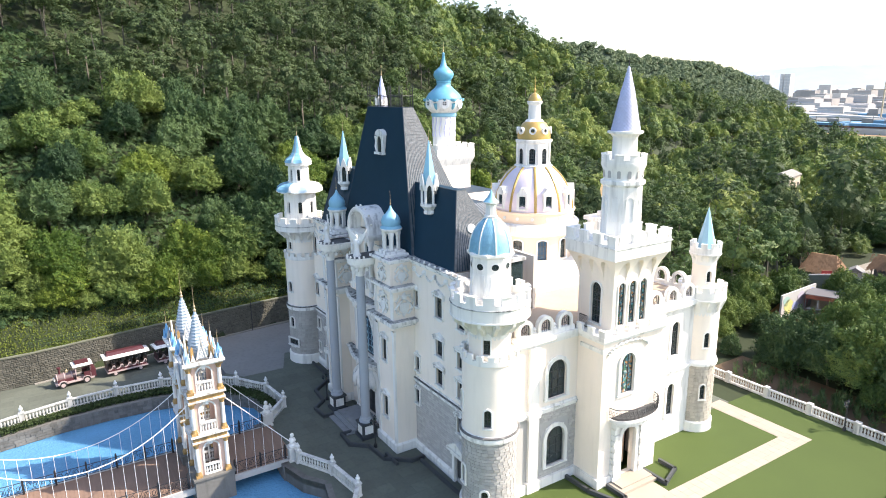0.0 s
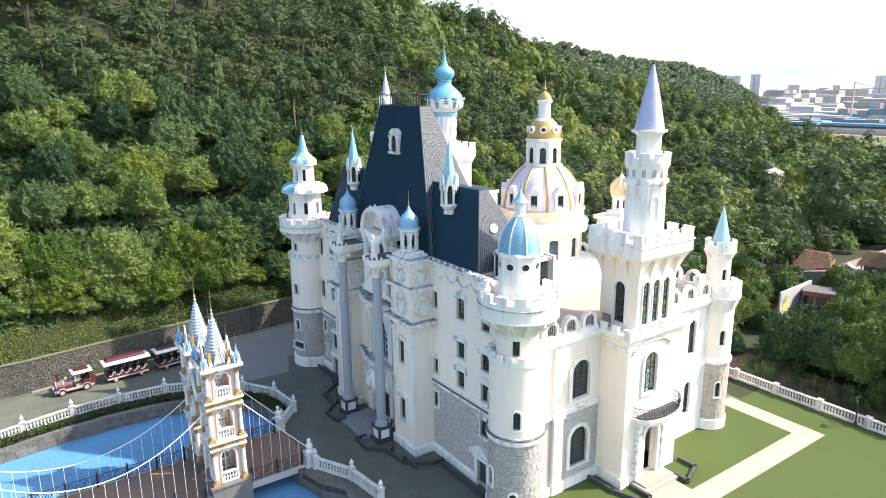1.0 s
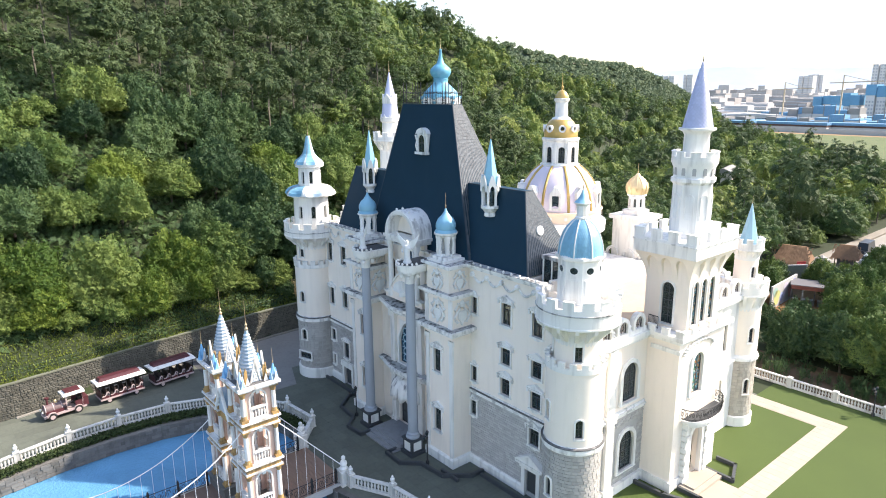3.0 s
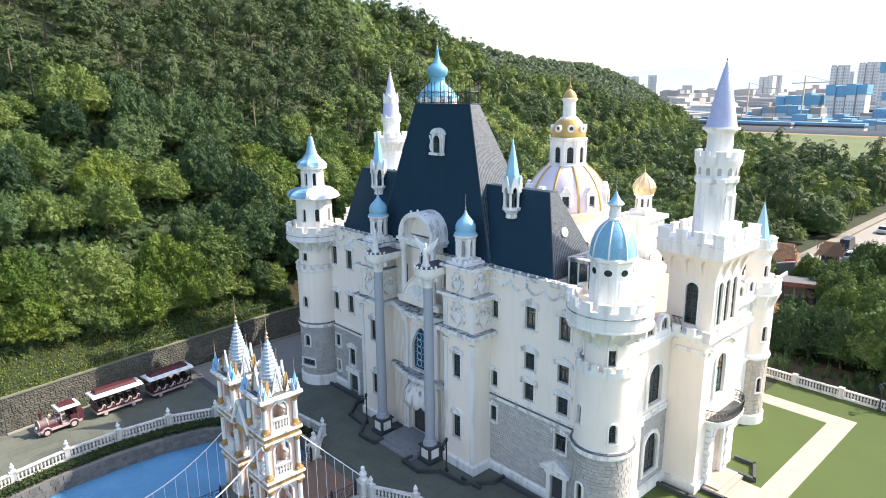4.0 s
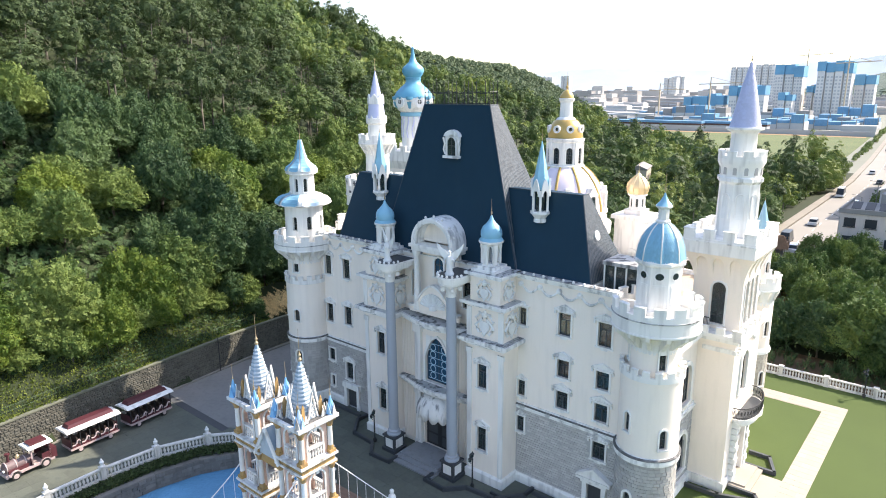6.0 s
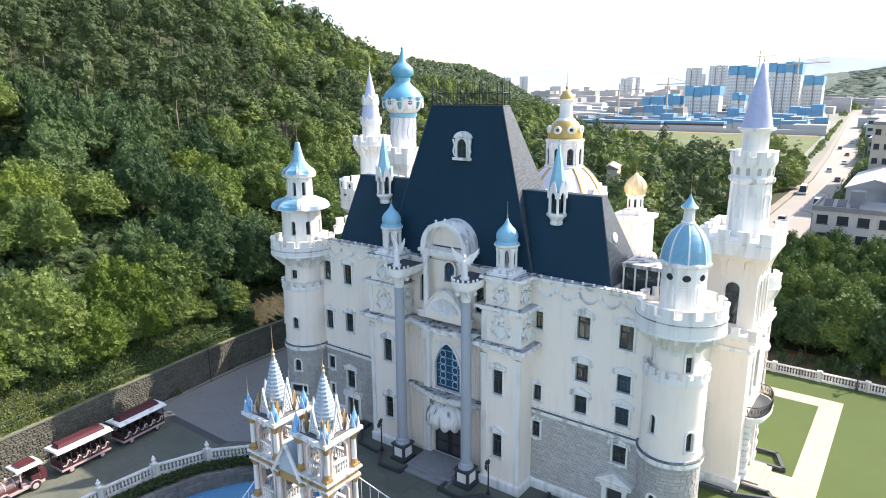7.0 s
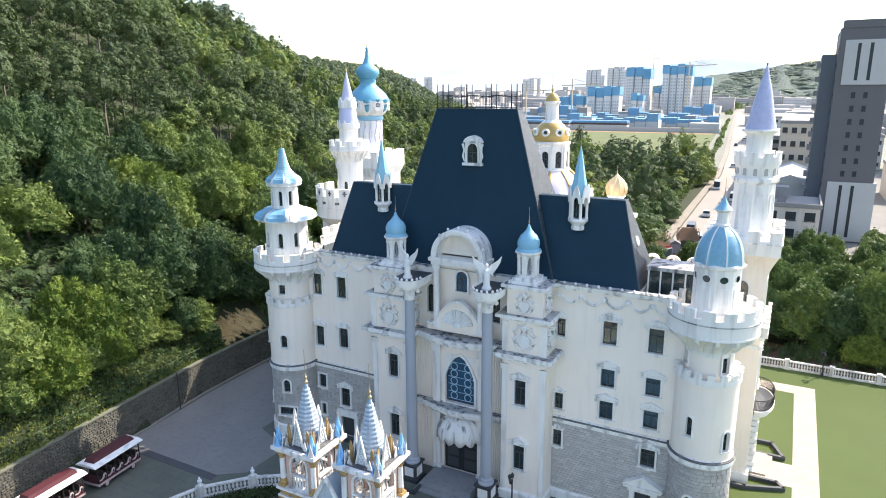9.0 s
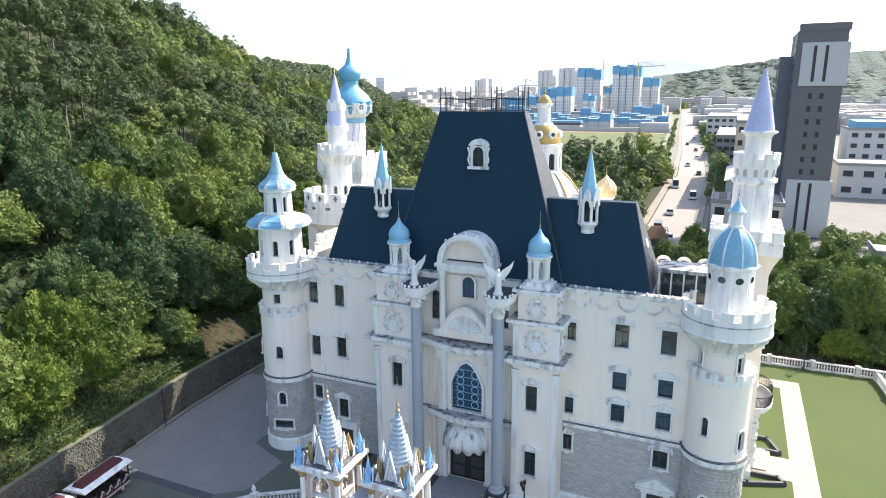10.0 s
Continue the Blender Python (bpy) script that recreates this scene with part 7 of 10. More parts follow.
balustrade([(10.0, 34.0), (14.3, 34.0), (18.6, 34.0), (22.9, 34.0), (27.2, 34.0), (31.5, 34.0), (35.8, 33.9)], "white stone balustrade along the lawn", urns=False)
balustrade([(33.2, 33.5), (33.6, 29.3), (34.0, 25.1)], "white stone balustrade at the lawn's corner", urns=False)
# statue posts at the bridge end
for x in (-3.7, 3.3):
    sp = thing("statue_post", (x, -9.8, 0), "white pedestal with a carved finial at the bridge end", "pedestal", "bridge end pedestals")
    part("pedestal", Geo().box(-0.45, 0.45, -0.45, 0.45, 0, 0.2).box(-0.36, 0.36, -0.36, 0.36, 0.2, 1.1).box(-0.45, 0.45, -0.45, 0.45, 1.1, 1.25), DIRTYWHITE, sp)
    part("finial", Geo().lathe([(0.3, 1.25), (0.34, 1.4), (0.2, 1.55), (0.3, 1.75), (0.24, 1.95), (0.1, 2.05), (0.17, 2.2), (0.15, 2.35), (0.03, 2.45)], 14), STATUE, sp)
    part("pier", Geo().box(-0.7, 0.7, -1.1, 0.4, -2.0, -0.02), POOLSTONE, sp)
# hedge and grass strip between balustrade and pool edge
HEDGE = mat("clipped_hedge", (0.030, 0.050, 0.012), 0.9, 0.3, 1.2, 18, 0.6, island=0.3)


def leaf_strip(name, line, width, h, n, label, category, size=0.12, seed=1, material=None, z0=0.0):
    """Small leaf blades heaped along a line."""
    rg = np.random.RandomState(seed)
    line = np.array(line, float)
    seg = np.hypot(*np.diff(line, axis=0).T)
    cum = np.concatenate(([0], np.cumsum(seg)))
    s = rg.rand(n) * cum[-1]
    x, y = np.interp(s, cum, line[:, 0]), np.interp(s, cum, line[:, 1])
    x += (rg.rand(n) - 0.5) * width
    y += (rg.rand(n) - 0.5) * width
    z = z0 + h * rg.rand(n) ** 0.6
    c = np.stack([x, y, z], -1)
    u = rg.normal(size=(n, 3)); u /= np.linalg.norm(u, axis=1)[:, None]
    w = np.cross(u, rg.normal(size=(n, 3))); w /= np.linalg.norm(w, axis=1)[:, None]
    sz = size * (0.6 + 0.8 * rg.rand(n))[:, None]
    v = np.stack([c - u * sz, c + w * sz * 0.6, c + u * sz, c - w * sz * 0.6], 1).reshape(-1, 3)
    return tagged(new(name, raw_mesh(name, v, n, material or HEDGE)), label, category, kind="stuff")


def raw_mesh(name, v, n, material):
    """A mesh of n separate blades, three- or four-cornered, from an array of corners."""
    me = bpy.data.meshes.new(name)
    q = len(v) // n
    me.vertices.add(q * n)
    me.vertices.foreach_set("co", np.asarray(v, np.float32).ravel())
    me.loops.add(q * n)
    me.loops.foreach_set("vertex_index", np.arange(q * n, dtype=np.int32))
    me.polygons.add(n)
    me.polygons.foreach_set("loop_start", np.arange(0, q * n, q, dtype=np.int32))
    me.update(calc_edges=True)
    me.materials.append(material)
    return me


HL = [(-15.3, -31.0), (-16.2, -27.0), (-16.7, -22.0), (-16.5, -18.0), (-15.6, -14.2), (-13.6, -11.4), (-10.4, -8.9), (-7.0, -8.2)]
leaf_strip("hedge", HL, 1.1, 0.45, 14000, "low green hedge strip between balustrade and pool", "hedge", 0.1)

# ---- the bridge ----
deck = solid("bridge_deck", Geo().box(-3.3, 3.2, -60, -9.6, -0.15, 0.12), WOOD, "brown boarded deck of the bridge over the pool", "bridge deck")
part("deck_edge", Geo().box(-3.5, -3.3, -60, -9.6, -0.3, 0.2), STONEBED, deck)
part("deck_edge", Geo().box(3.2, 3.4, -60, -9.6, -0.3, 0.2), STONEBED, deck)
plank = mesh_of("plank", Geo().box(-3.25, 3.15, 0.01, 0.29, 0.122, 0.15), WOOD)
for k in range(90):
    part("plank", plank, None, deck, m=Matrix.Translation((0, -9.9 - 0.3 * k, 0)))


def iron_railing(x, y0, y1):
    n = max(1, round(abs(y1 - y0) / 2.2))
    r = thing("iron_railing", (x, y0, 0.12), "black wrought-iron bridge railing with scrolls", "railing", "bridge railings")
    st = (y1 - y0) / n
    for k in range(n + 1):
        part("post", Geo().box(-0.07, 0.07, -0.07, 0.07, 0, 1.25).lathe([(0.08, 1.25), (0.02, 1.4)], 6), IRON, r, m=Matrix.Translation((0, st * k, 0)))
    for k in range(n):
        g = Geo().tube([(0, 0, 1.05), (0, st, 1.05)], 0.03, 5).tube([(0, 0, 0.2), (0, st, 0.2)], 0.03, 5)
        for q in range(4):
            c, sg = st * (q + 0.5) / 4, 1 if q % 2 else -1
            g.tube([(0, c + abs(st) / 8 * (1 - t / 9) * math.cos(sg * t * 0.9) * 0.95, 0.62 + 0.36 * (1 - t / 11) * math.sin(sg * t * 0.9)) for t in range(10)], 0.025, 4)
            g.tube([(0, c - abs(st) / 8, 0.25), (0, c, 0.62 * sg * 0.3 + 0.62), (0, c + abs(st) / 8, 1.0)], 0.02, 4)
        part("panel", g, IRON, r, m=Matrix.Translation((0, st * k, 0)))


for x in (-3.2, 3.1):
    iron_railing(x, -10.4, -14.6)
    iron_railing(x, -18.2, -40.0)


TW = mat("weathered_white_tower", (0.70, 0.69, 0.67), 0.6, 0.12, 1.0, 9, 0.2, stain=0.75, stain_col=(0.20, 0.165, 0.13), sharp=0.7)
TPINK = mat("dusty_pink_panel", (0.58, 0.40, 0.33), 0.7, 0.12, 1.0, 9, 0.1)
TBLUE = mat("faded_blue_roof", (0.25, 0.34, 0.43), 0.6, 0.2, 2.0, 9, 0.2, stain=0.3, stain_col=(0.7, 0.7, 0.72))
TSTEP = mat("pale_slate_step", (0.40, 0.46, 0.51), 0.6, 0.2, 1.5, 9, 0.1, stain=0.5, stain_col=(0.17, 0.18, 0.19), sharp=0.66)
TBRIGHT = mat("bright_blue_pinnacle", (0.16, 0.40, 0.66), 0.5, 0.2, 2.0, 9, 0.1, stain=0.5, stain_col=(0.65, 0.68, 0.7), sharp=0.66)


def bridge_tower():
    t = thing("bridge_tower", (0, 0, 0), "weathered white and ochre bridge tower with a pale blue spire", "tower", "bridge towers")
    S = 1.12
    part("pier", Geo().box(-1.5, 1.5, -1.5, 1.5, -2.0, 0.9).box(-1.6, 1.6, -1.6, 1.6, 0.9, 1.05), POOLSTONE, t)
    levels = [(1.05, 4.0), (4.65, 7.35), (8.0, 10.25)]
    for z0, z1 in levels:
        h = z1 - z0
        for sx in (-1, 1):
            for sy in (-1, 1):
                c = part("corner_column", Geo().lathe([(0.17, z0 + 0.3), (0.15, z1 - 0.4)], 14, c=(sx * S, sy * S)), TW, t)
                part("column_base", Geo().box(sx * S - 0.24, sx * S + 0.24, sy * S - 0.24, sy * S + 0.24, z0, z0 + 0.2).lathe([(0.22, z0 + 0.2), (0.17, z0 + 0.5)], 10, c=(sx * S, sy * S)), OCHRE, c)
                part("capital", Geo().lathe([(0.16, z1 - 0.45), (0.2, z1 - 0.3), (0.28, z1 - 0.08)], 10, c=(sx * S, sy * S)).box(sx * S - 0.28, sx * S + 0.28, sy * S - 0.28, sy * S + 0.28, z1 - 0.08, z1), OCHRE, c)
        for k in range(4):
            m = pose(0, 0, 0, 0, 0, 90 * k)
            line = arch_line(1.1, h - 0.25, 0.55)
            poly_l = [(-0.95, 0), (-0.95, h)]
            w = part("arched_wall", Geo().band(line, [(-0.95 if u < -0.3 else 0.95 if u > 0.3 else u * 1.5, h if z > 0.01 and abs(u) < 0.5 else (h if z > 0.01 else 0)) for u, z in line], -1.02, -0.86), TPINK, t, m=m @ Matrix.Translation((0, 0, z0)))
            part("arch_moulding", Geo().band(line, arch_line(1.34, h - 0.13, 0.67), -1.09, -1.0), TW, w)
            part("keystone", Geo().box(-0.12, 0.12, -1.14, -1.0, h - 0.4, h - 0.02), TW, w)
            rl = part("handrail", Geo().box(-0.58, 0.58, -1.14, -0.9, 0.75, 0.87), TW, w)
            part("bottom_rail", Geo().box(-0.55, 0.55, -1.12, -0.92, 0.0, 0.1), TW, w)
            for q in range(5):
                part("baluster", Geo().lathe([(0.06, 0.1), (0.045, 0.2), (0.085, 0.38), (0.04, 0.6), (0.06, 0.75)], 8, c=(-0.44 + 0.22 * q, -1.02)), TW, rl)
    part("core", Geo().box(-0.05, 0.05, -0.05, 0.05, 1.05, 10.2), TW, t)
    for z0 in (4.0, 7.35):
        part("ledge", Geo().box(-1.38, 1.38, -1.38, 1.38, z0, z0 + 0.12).box(-1.45, 1.45, -1.45, 1.45, z0 + 0.5, z0 + 0.65), TW, t)
        part("frieze", Geo().box(-1.28, 1.28, -1.28, 1.28, z0 + 0.12, z0 + 0.5), OCHRE, t)
    part("eave", Geo().box(-1.4, 1.4, -1.4, 1.4, 10.25, 10.4).box(-1.55, 1.55, -1.55, 1.55, 10.4, 10.62), TW, t)
    sp = part("spire", Geo().lathe([(0.86, 10.6), (0.84, 11.1), (0.08, 14.2)], 8, turn=22.5), TBLUE, t, "faded blue stepped spire", smooth=20)
    for k in range(12):
        z = 11.14 + 0.24 * k
        r = 0.84 - 0.76 * (z - 11.1) / 3.1
        part("step", Geo().lathe([(r + 0.01, z - 0.02), (r + 0.045, z), (r + 0.03, z + 0.05), (r - 0.03, z + 0.12)], 8, turn=22.5), TSTEP, sp, smooth=20)
    part("gold_ball", Geo().lathe([(0.1, 14.15), (0.13, 14.28), (0.05, 14.4), (0.1, 14.55), (0.035, 14.68), (0.016, 14.9), (0.01, 16.2)], 10), BRONZE, t)
    for k in range(4):
        m = pose(0, 0, 0, 0, 0, 90 * k)
        gb = part("gablet", Geo().band([(-0.3, 10.7), (0, 12.05), (0.3, 10.7)], [(-0.42, 10.62), (0, 12.4), (0.42, 10.62)], -1.02, -0.9), TW, t, m=m)
        part("gable_panel", Geo().prism([(-0.31, 10.68), (0.31, 10.68), (0, 12.06)], -0.97, -0.93), TSTEP, gb)
        for z, w in ((10.75, 0.16), (11.05, 0.12), (11.35, 0.07)):
            part("tracery", Geo().band([(0.6 * w * math.cos(a), z + 0.13 + 0.09 * math.sin(a)) for a in np.linspace(0, 6.2832, 9)], [(w * math.cos(a), z + 0.13 + 0.13 * math.sin(a)) for a in np.linspace(0, 6.2832, 9)], -1.01, -0.96), TW, gb)
        for u in (-0.66, 0.66):
            bp = part("ochre_board", Geo().prism([(u - 0.12, 10.62), (u + 0.12, 10.62), (u + 0.1, 11.55), (u, 11.78), (u - 0.1, 11.5)], -0.92, -0.86), OCHRE, t, m=m)
            part("board_face", Geo().prism([(u - 0.17, 10.62), (u + 0.17, 10.62), (u, 11.2)], -1.18, -1.13), TW, bp)
        pn = part("pinnacle", Geo().lathe([(0.16, 10.62), (0.15, 10.95), (0.21, 11.0), (0.03, 11.85)], 8, c=(1.2, -1.2)), TBRIGHT, t, m=m, smooth=20)
        for q in range(4):
            part("gable_fin", Geo().prism([(-0.2, 0), (0.2, 0), (0.06, 0.45), (0, 0.75), (-0.06, 0.45)], -0.27, -0.22), TBRIGHT if q % 2 else TW, pn, m=Matrix.Translation((1.2, -1.2, 10.62)) @ pose(0, 0, 0, 0, 0, 90 * q + 20))
        part("pinnacle_spike", Geo().lathe([(0.04, 11.8), (0.05, 11.9), (0.018, 12.0), (0.007, 12.9)], 6, c=(1.2, -1.2)), BRONZE, pn)
    part("eave_dirt", Geo().box(-1.3, 1.3, -1.3, 1.3, 10.622, 10.64), LEDGE, t)
    return t


b1 = bridge_tower()
b1.matrix_world = Matrix.Translation((2.3, -16.3, 0))
b2 = copy_thing(b1, Matrix.Translation((-2.0, -16.4, 0)))
# gabled link between the two towers
lk = thing("gate_gable", (0.15, -16.35, 0), "ochre gabled archway with blue panels linking the bridge towers", "archway")
part("beam", Geo().box(-1.0, 1.0, -1.2, 1.2, 6.9, 7.5), OCHRE, lk)
for y in (-1.25, 1.1):
    part("gable", Geo().prism([(-1.1, 7.5), (1.1, 7.5), (0, 9.4)], y, y + 0.15), TSTEP, lk)
for s in (-1, 1):
    part("gable_roof", Geo().add([(0, y, 9.5) for y in (-1.35, 1.35)] + [(s * 1.25, y, 7.4) for y in (-1.35, 1.35)] + [(0, y, 9.35) for y in (-1.35, 1.35)] + [(s * 1.25, y, 7.25) for y in (-1.35, 1.35)],
         [(0, 1, 3, 2), (4, 6, 7, 5), (0, 2, 6, 4), (1, 5, 7, 3), (2, 3, 7, 6), (0, 4, 5, 1)]), TBLUE, lk, "faded blue and white panels")
    part("verge_board", Geo().tube([(0, -1.37, 9.5), (s * 1.25, -1.37, 7.35)], 0.13, 6), TW, lk)
# suspension cables with hangers
CABLE = mat("white_cable", (0.8, 0.8, 0.8), 0.5, 0.05, 2, 9, 0.02)


def cable(x, pts, n):
    c = thing("suspension_cable", (x, 0, 0), "white suspension cable with thin hangers over the bridge", "cable", "suspension cables")
    ys_, zs_ = [p[0] for p in pts], [p[1] for p in pts]
    co = np.polyfit(ys_, zs_, 2 if len(pts) > 2 else 1)
    yy = np.linspace(ys_[0], ys_[-1], 24)
    part("cable", Geo().tube([(0, y, float(np.polyval(co, y))) for y in yy], 0.038, 6), CABLE, c)
    h = None
    for y in np.linspace(ys_[0], ys_[-1], n + 2)[1:-1]:
        part("hanger", Geo().tube([(0, y, 0.15), (0, y, float(np.polyval(co, y)))], 0.014, 5), CABLE, c)


for x in (-3.35, 3.2):
    cable(x, [(-15.2, 7.4), (-9.9, 1.6)], 6)
cable(3.2, [(-17.3, 7.4), (-19.0, 6.3), (-22.2, 4.5), (-24.3, 4.05), (-27.4, 4.2), (-33.0, 7.6)], 20)
cable(-3.35, [(-17.3, 5.8), (-21.2, 3.3), (-23.5, 2.8), (-27.0, 2.7), (-30.7, 3.6), (-34.0, 5.6)], 20)

# ---- planters, steps and lamps before the portal ----
for s in (-1, 1):
    poly = [(9.2, -0.5), (9.2, -1.6), (7.7, -3.4), (5.2, -3.6), (4.0, -4.9), (2.0, -4.8), (2.0, -3.9)]
    pl = thing("planter_edge", (0, 0, 0), "dark stone edging of a shallow bed at the castle front", "edging", "bed edgings")
    for a, b in zip(poly, poly[1:]):
        d = Vector((s * (b[0] - a[0]), b[1] - a[1], 0))
        m = Matrix.Translation((s * a[0], a[1], 0)) @ pose(0, 0, 0, 0, 0, math.degrees(math.atan2(d.y, d.x)))
        part("kerbstone", Geo().box(-0.1, d.length + 0.1, -0.13, 0.13, 0, 0.28).box(-0.06, d.length + 0.06, -0.09, 0.09, 0.28, 0.32), DARKSTONE, pl, m=m)
solid("portal_steps", Geo().box(-2.3, 2.3, -4.4, -0.9, 0, 0.13).box(-2.2, 2.2, -3.9, -0.9, 0.13, 0.26).box(-2.1, 2.1, -3.4, -0.9, 0.26, 0.38), mat("worn_grey_steps", (0.24, 0.245, 0.25), 0.8, 0.15, 1.0, 8, 0.15, stain=0.4), "low grey stone steps before the portal door", "steps")
for u0, u1, y0 in ((9.5, 15.3, -0.9), (-15.2, -9.6, -0.9), (7.0, 9.0, -2.9)):
    solid("planter_edge", Geo().box(u0, u1, y0 - 0.12, y0 + 0.12, 0, 0.25).box(u0 + 0.04, u1 - 0.04, y0 - 0.08, y0 + 0.08, 0.25, 0.29), DARKSTONE, "dark stone kerb along the castle front", "edging", "bed edgings")


def street_lamp(x, y):
    l = thing("street_lamp", (x, y, 0), "small black cast-iron lamp post with three lanterns", "lamp", "castle front lamps")
    part("post", Geo().lathe([(0.16, 0), (0.16, 0.25), (0.07, 0.4), (0.05, 2.3), (0.08, 2.4), (0.03, 2.6)], 10), IRON, l)
    for k in range(3):
        a = radians(120 * k + 30)
        dx, dy = (0.0, 0.0) if k == 0 else (0.32 * math.cos(a), 0.32 * math.sin(a))
        z = 2.75 if k == 0 else 2.45
        part("arm", Geo().tube([(0, 0, 2.2), (dx * 0.6, dy * 0.6, 2.15), (dx, dy, z - 0.12)], 0.02, 5), IRON, l)
        ln = part("lantern", Geo().lathe([(0.05, z - 0.12), (0.11, z - 0.08), (0.13, z + 0.14)], 6, c=(dx, dy)), GLASS, l)
        part("lantern_cap", Geo().lathe([(0.16, z + 0.14), (0.05, z + 0.27), (0.02, z + 0.35)], 6, c=(dx, dy)), IRON, ln)


street_lamp(5.4, -3.1)
street_lamp(-5.4, -3.1)
street_lamp(26.3, 33.6)

# ---- lawn paths ----
path = slab("path", [(16.4, 27.6), (23.7, 27.6), (23.7, 12.9), (21.0, 12.9), (21.0, 9.4), (23.7, 9.4), (23.7, -30), (25.6, -30), (25.6, 29.6), (16.4, 29.6)], 0.0, 0.03, PALE, "pale paved path round the lawn", "path")
ft_m = mesh_of("paving_slab", Geo().box(0.012, 0.588, 0.012, 0.788, 0.03, 0.042), PALE)
for i in range(3):
    for j in range(39):
        part("paving_slab", ft_m, None, path, m=Matrix.Translation((23.75 + 0.6 * i, -1.6 + 0.8 * j, 0)))
for i in range(12):
    for j in range(2):
        part("paving_slab", ft_m, None, path, m=Matrix.Translation((16.45 + 0.6 * i, 27.75 + 0.8 * j, 0)))
for pts in ([(17.9, 7.5), (20.4, 7.6), (23.1, 8.6), (22.6, 9.3), (20.8, 9.3)], [(20.8, 13.4), (23.0, 13.4), (22.1, 15.6), (20.6, 15.6)]):
    pl = thing("planter_edge", (0, 0, 0), "dark stone edging beside the lawn porch", "edging", "bed edgings")
    for a, b in zip(pts, pts[1:]):
        d = Vector((b[0] - a[0], b[1] - a[1], 0))
        part("kerbstone", Geo().box(-0.1, d.length + 0.1, -0.12, 0.12, 0, 0.32), DARKSTONE, pl, m=Matrix.Translation((*a, 0.01)) @ pose(0, 0, 0, 0, 0, math.degrees(math.atan2(d.y, d.x))))

# paving slabs of the plaza
rng = random.Random(31)
g = Geo()
for i in range(40):
    for j in range(56):
        x, y = -30.0 + 1.2 * i + 0.6, -37.0 + 1.2 * j + 0.6
        if x > 16.6 or y > 24 or (y > -1.2 and -19 < x) or in_pool(x, y) or any(in_pool(x + a, y + b) for a in (-0.8, 0.8) for b in (-0.8, 0.8)) or x < np.interp(y, [p[1] for p in WALL], [p[0] for p in WALL]) + 1.2:
            continue
        z = 0.004 + 0.006 * rng.random()
        a, b, c, d = x - 0.592, x + 0.592, y - 0.592, y + 0.592
        g.add([(a, c, 0.0), (b, c, 0.0), (b, d, 0.0), (a, d, 0.0), (a, c, z), (b, c, z), (b, d, z), (a, d, z)], [(4, 5, 6, 7), (0, 1, 5, 4), (1, 2, 6, 5), (2, 3, 7, 6), (3, 0, 4, 7)])
SLABM = mat("plaza_slab_stone", (0.098, 0.107, 0.084), 0.8, 0.34, 0.22, 5, 0.15, island=0.10, stain=0.45, stain_col=(0.065, 0.07, 0.068))
tagged(new("plaza_paving", mesh_of("plaza_paving", g, SLABM, smooth=0)), "large grey stone slabs paving the plaza", "paving", kind="stuff")

APRON = mat("beige_concrete_apron", (0.205, 0.198, 0.186), 0.85, 0.16, 0.3, 3, 0.08, stain=0.35, stain_col=(0.11, 0.11, 0.105))
slab("concrete_apron", [(-28.6, -10.0), (-17.6, -10.0), (-15.6, -8.6), (-15.4, -4.2), (-19.6, -2.6), (-19.6, 9.0), (-29.9, 9.0), (-29.6, 0)], 0.0, 0.022, APRON, "beige concrete apron between castle and stone wall", "pavement")
slab("dark_strip", [(-28.5, -10.75), (-17.4, -10.75), (-17.4, -10.02), (-28.5, -10.02)], 0.0, 0.024, mat("dark_drain_strip", (0.07, 0.072, 0.075), 0.85, 0.2, 0.6, 6, 0.1), "dark paved strip across the plaza", "pavement")

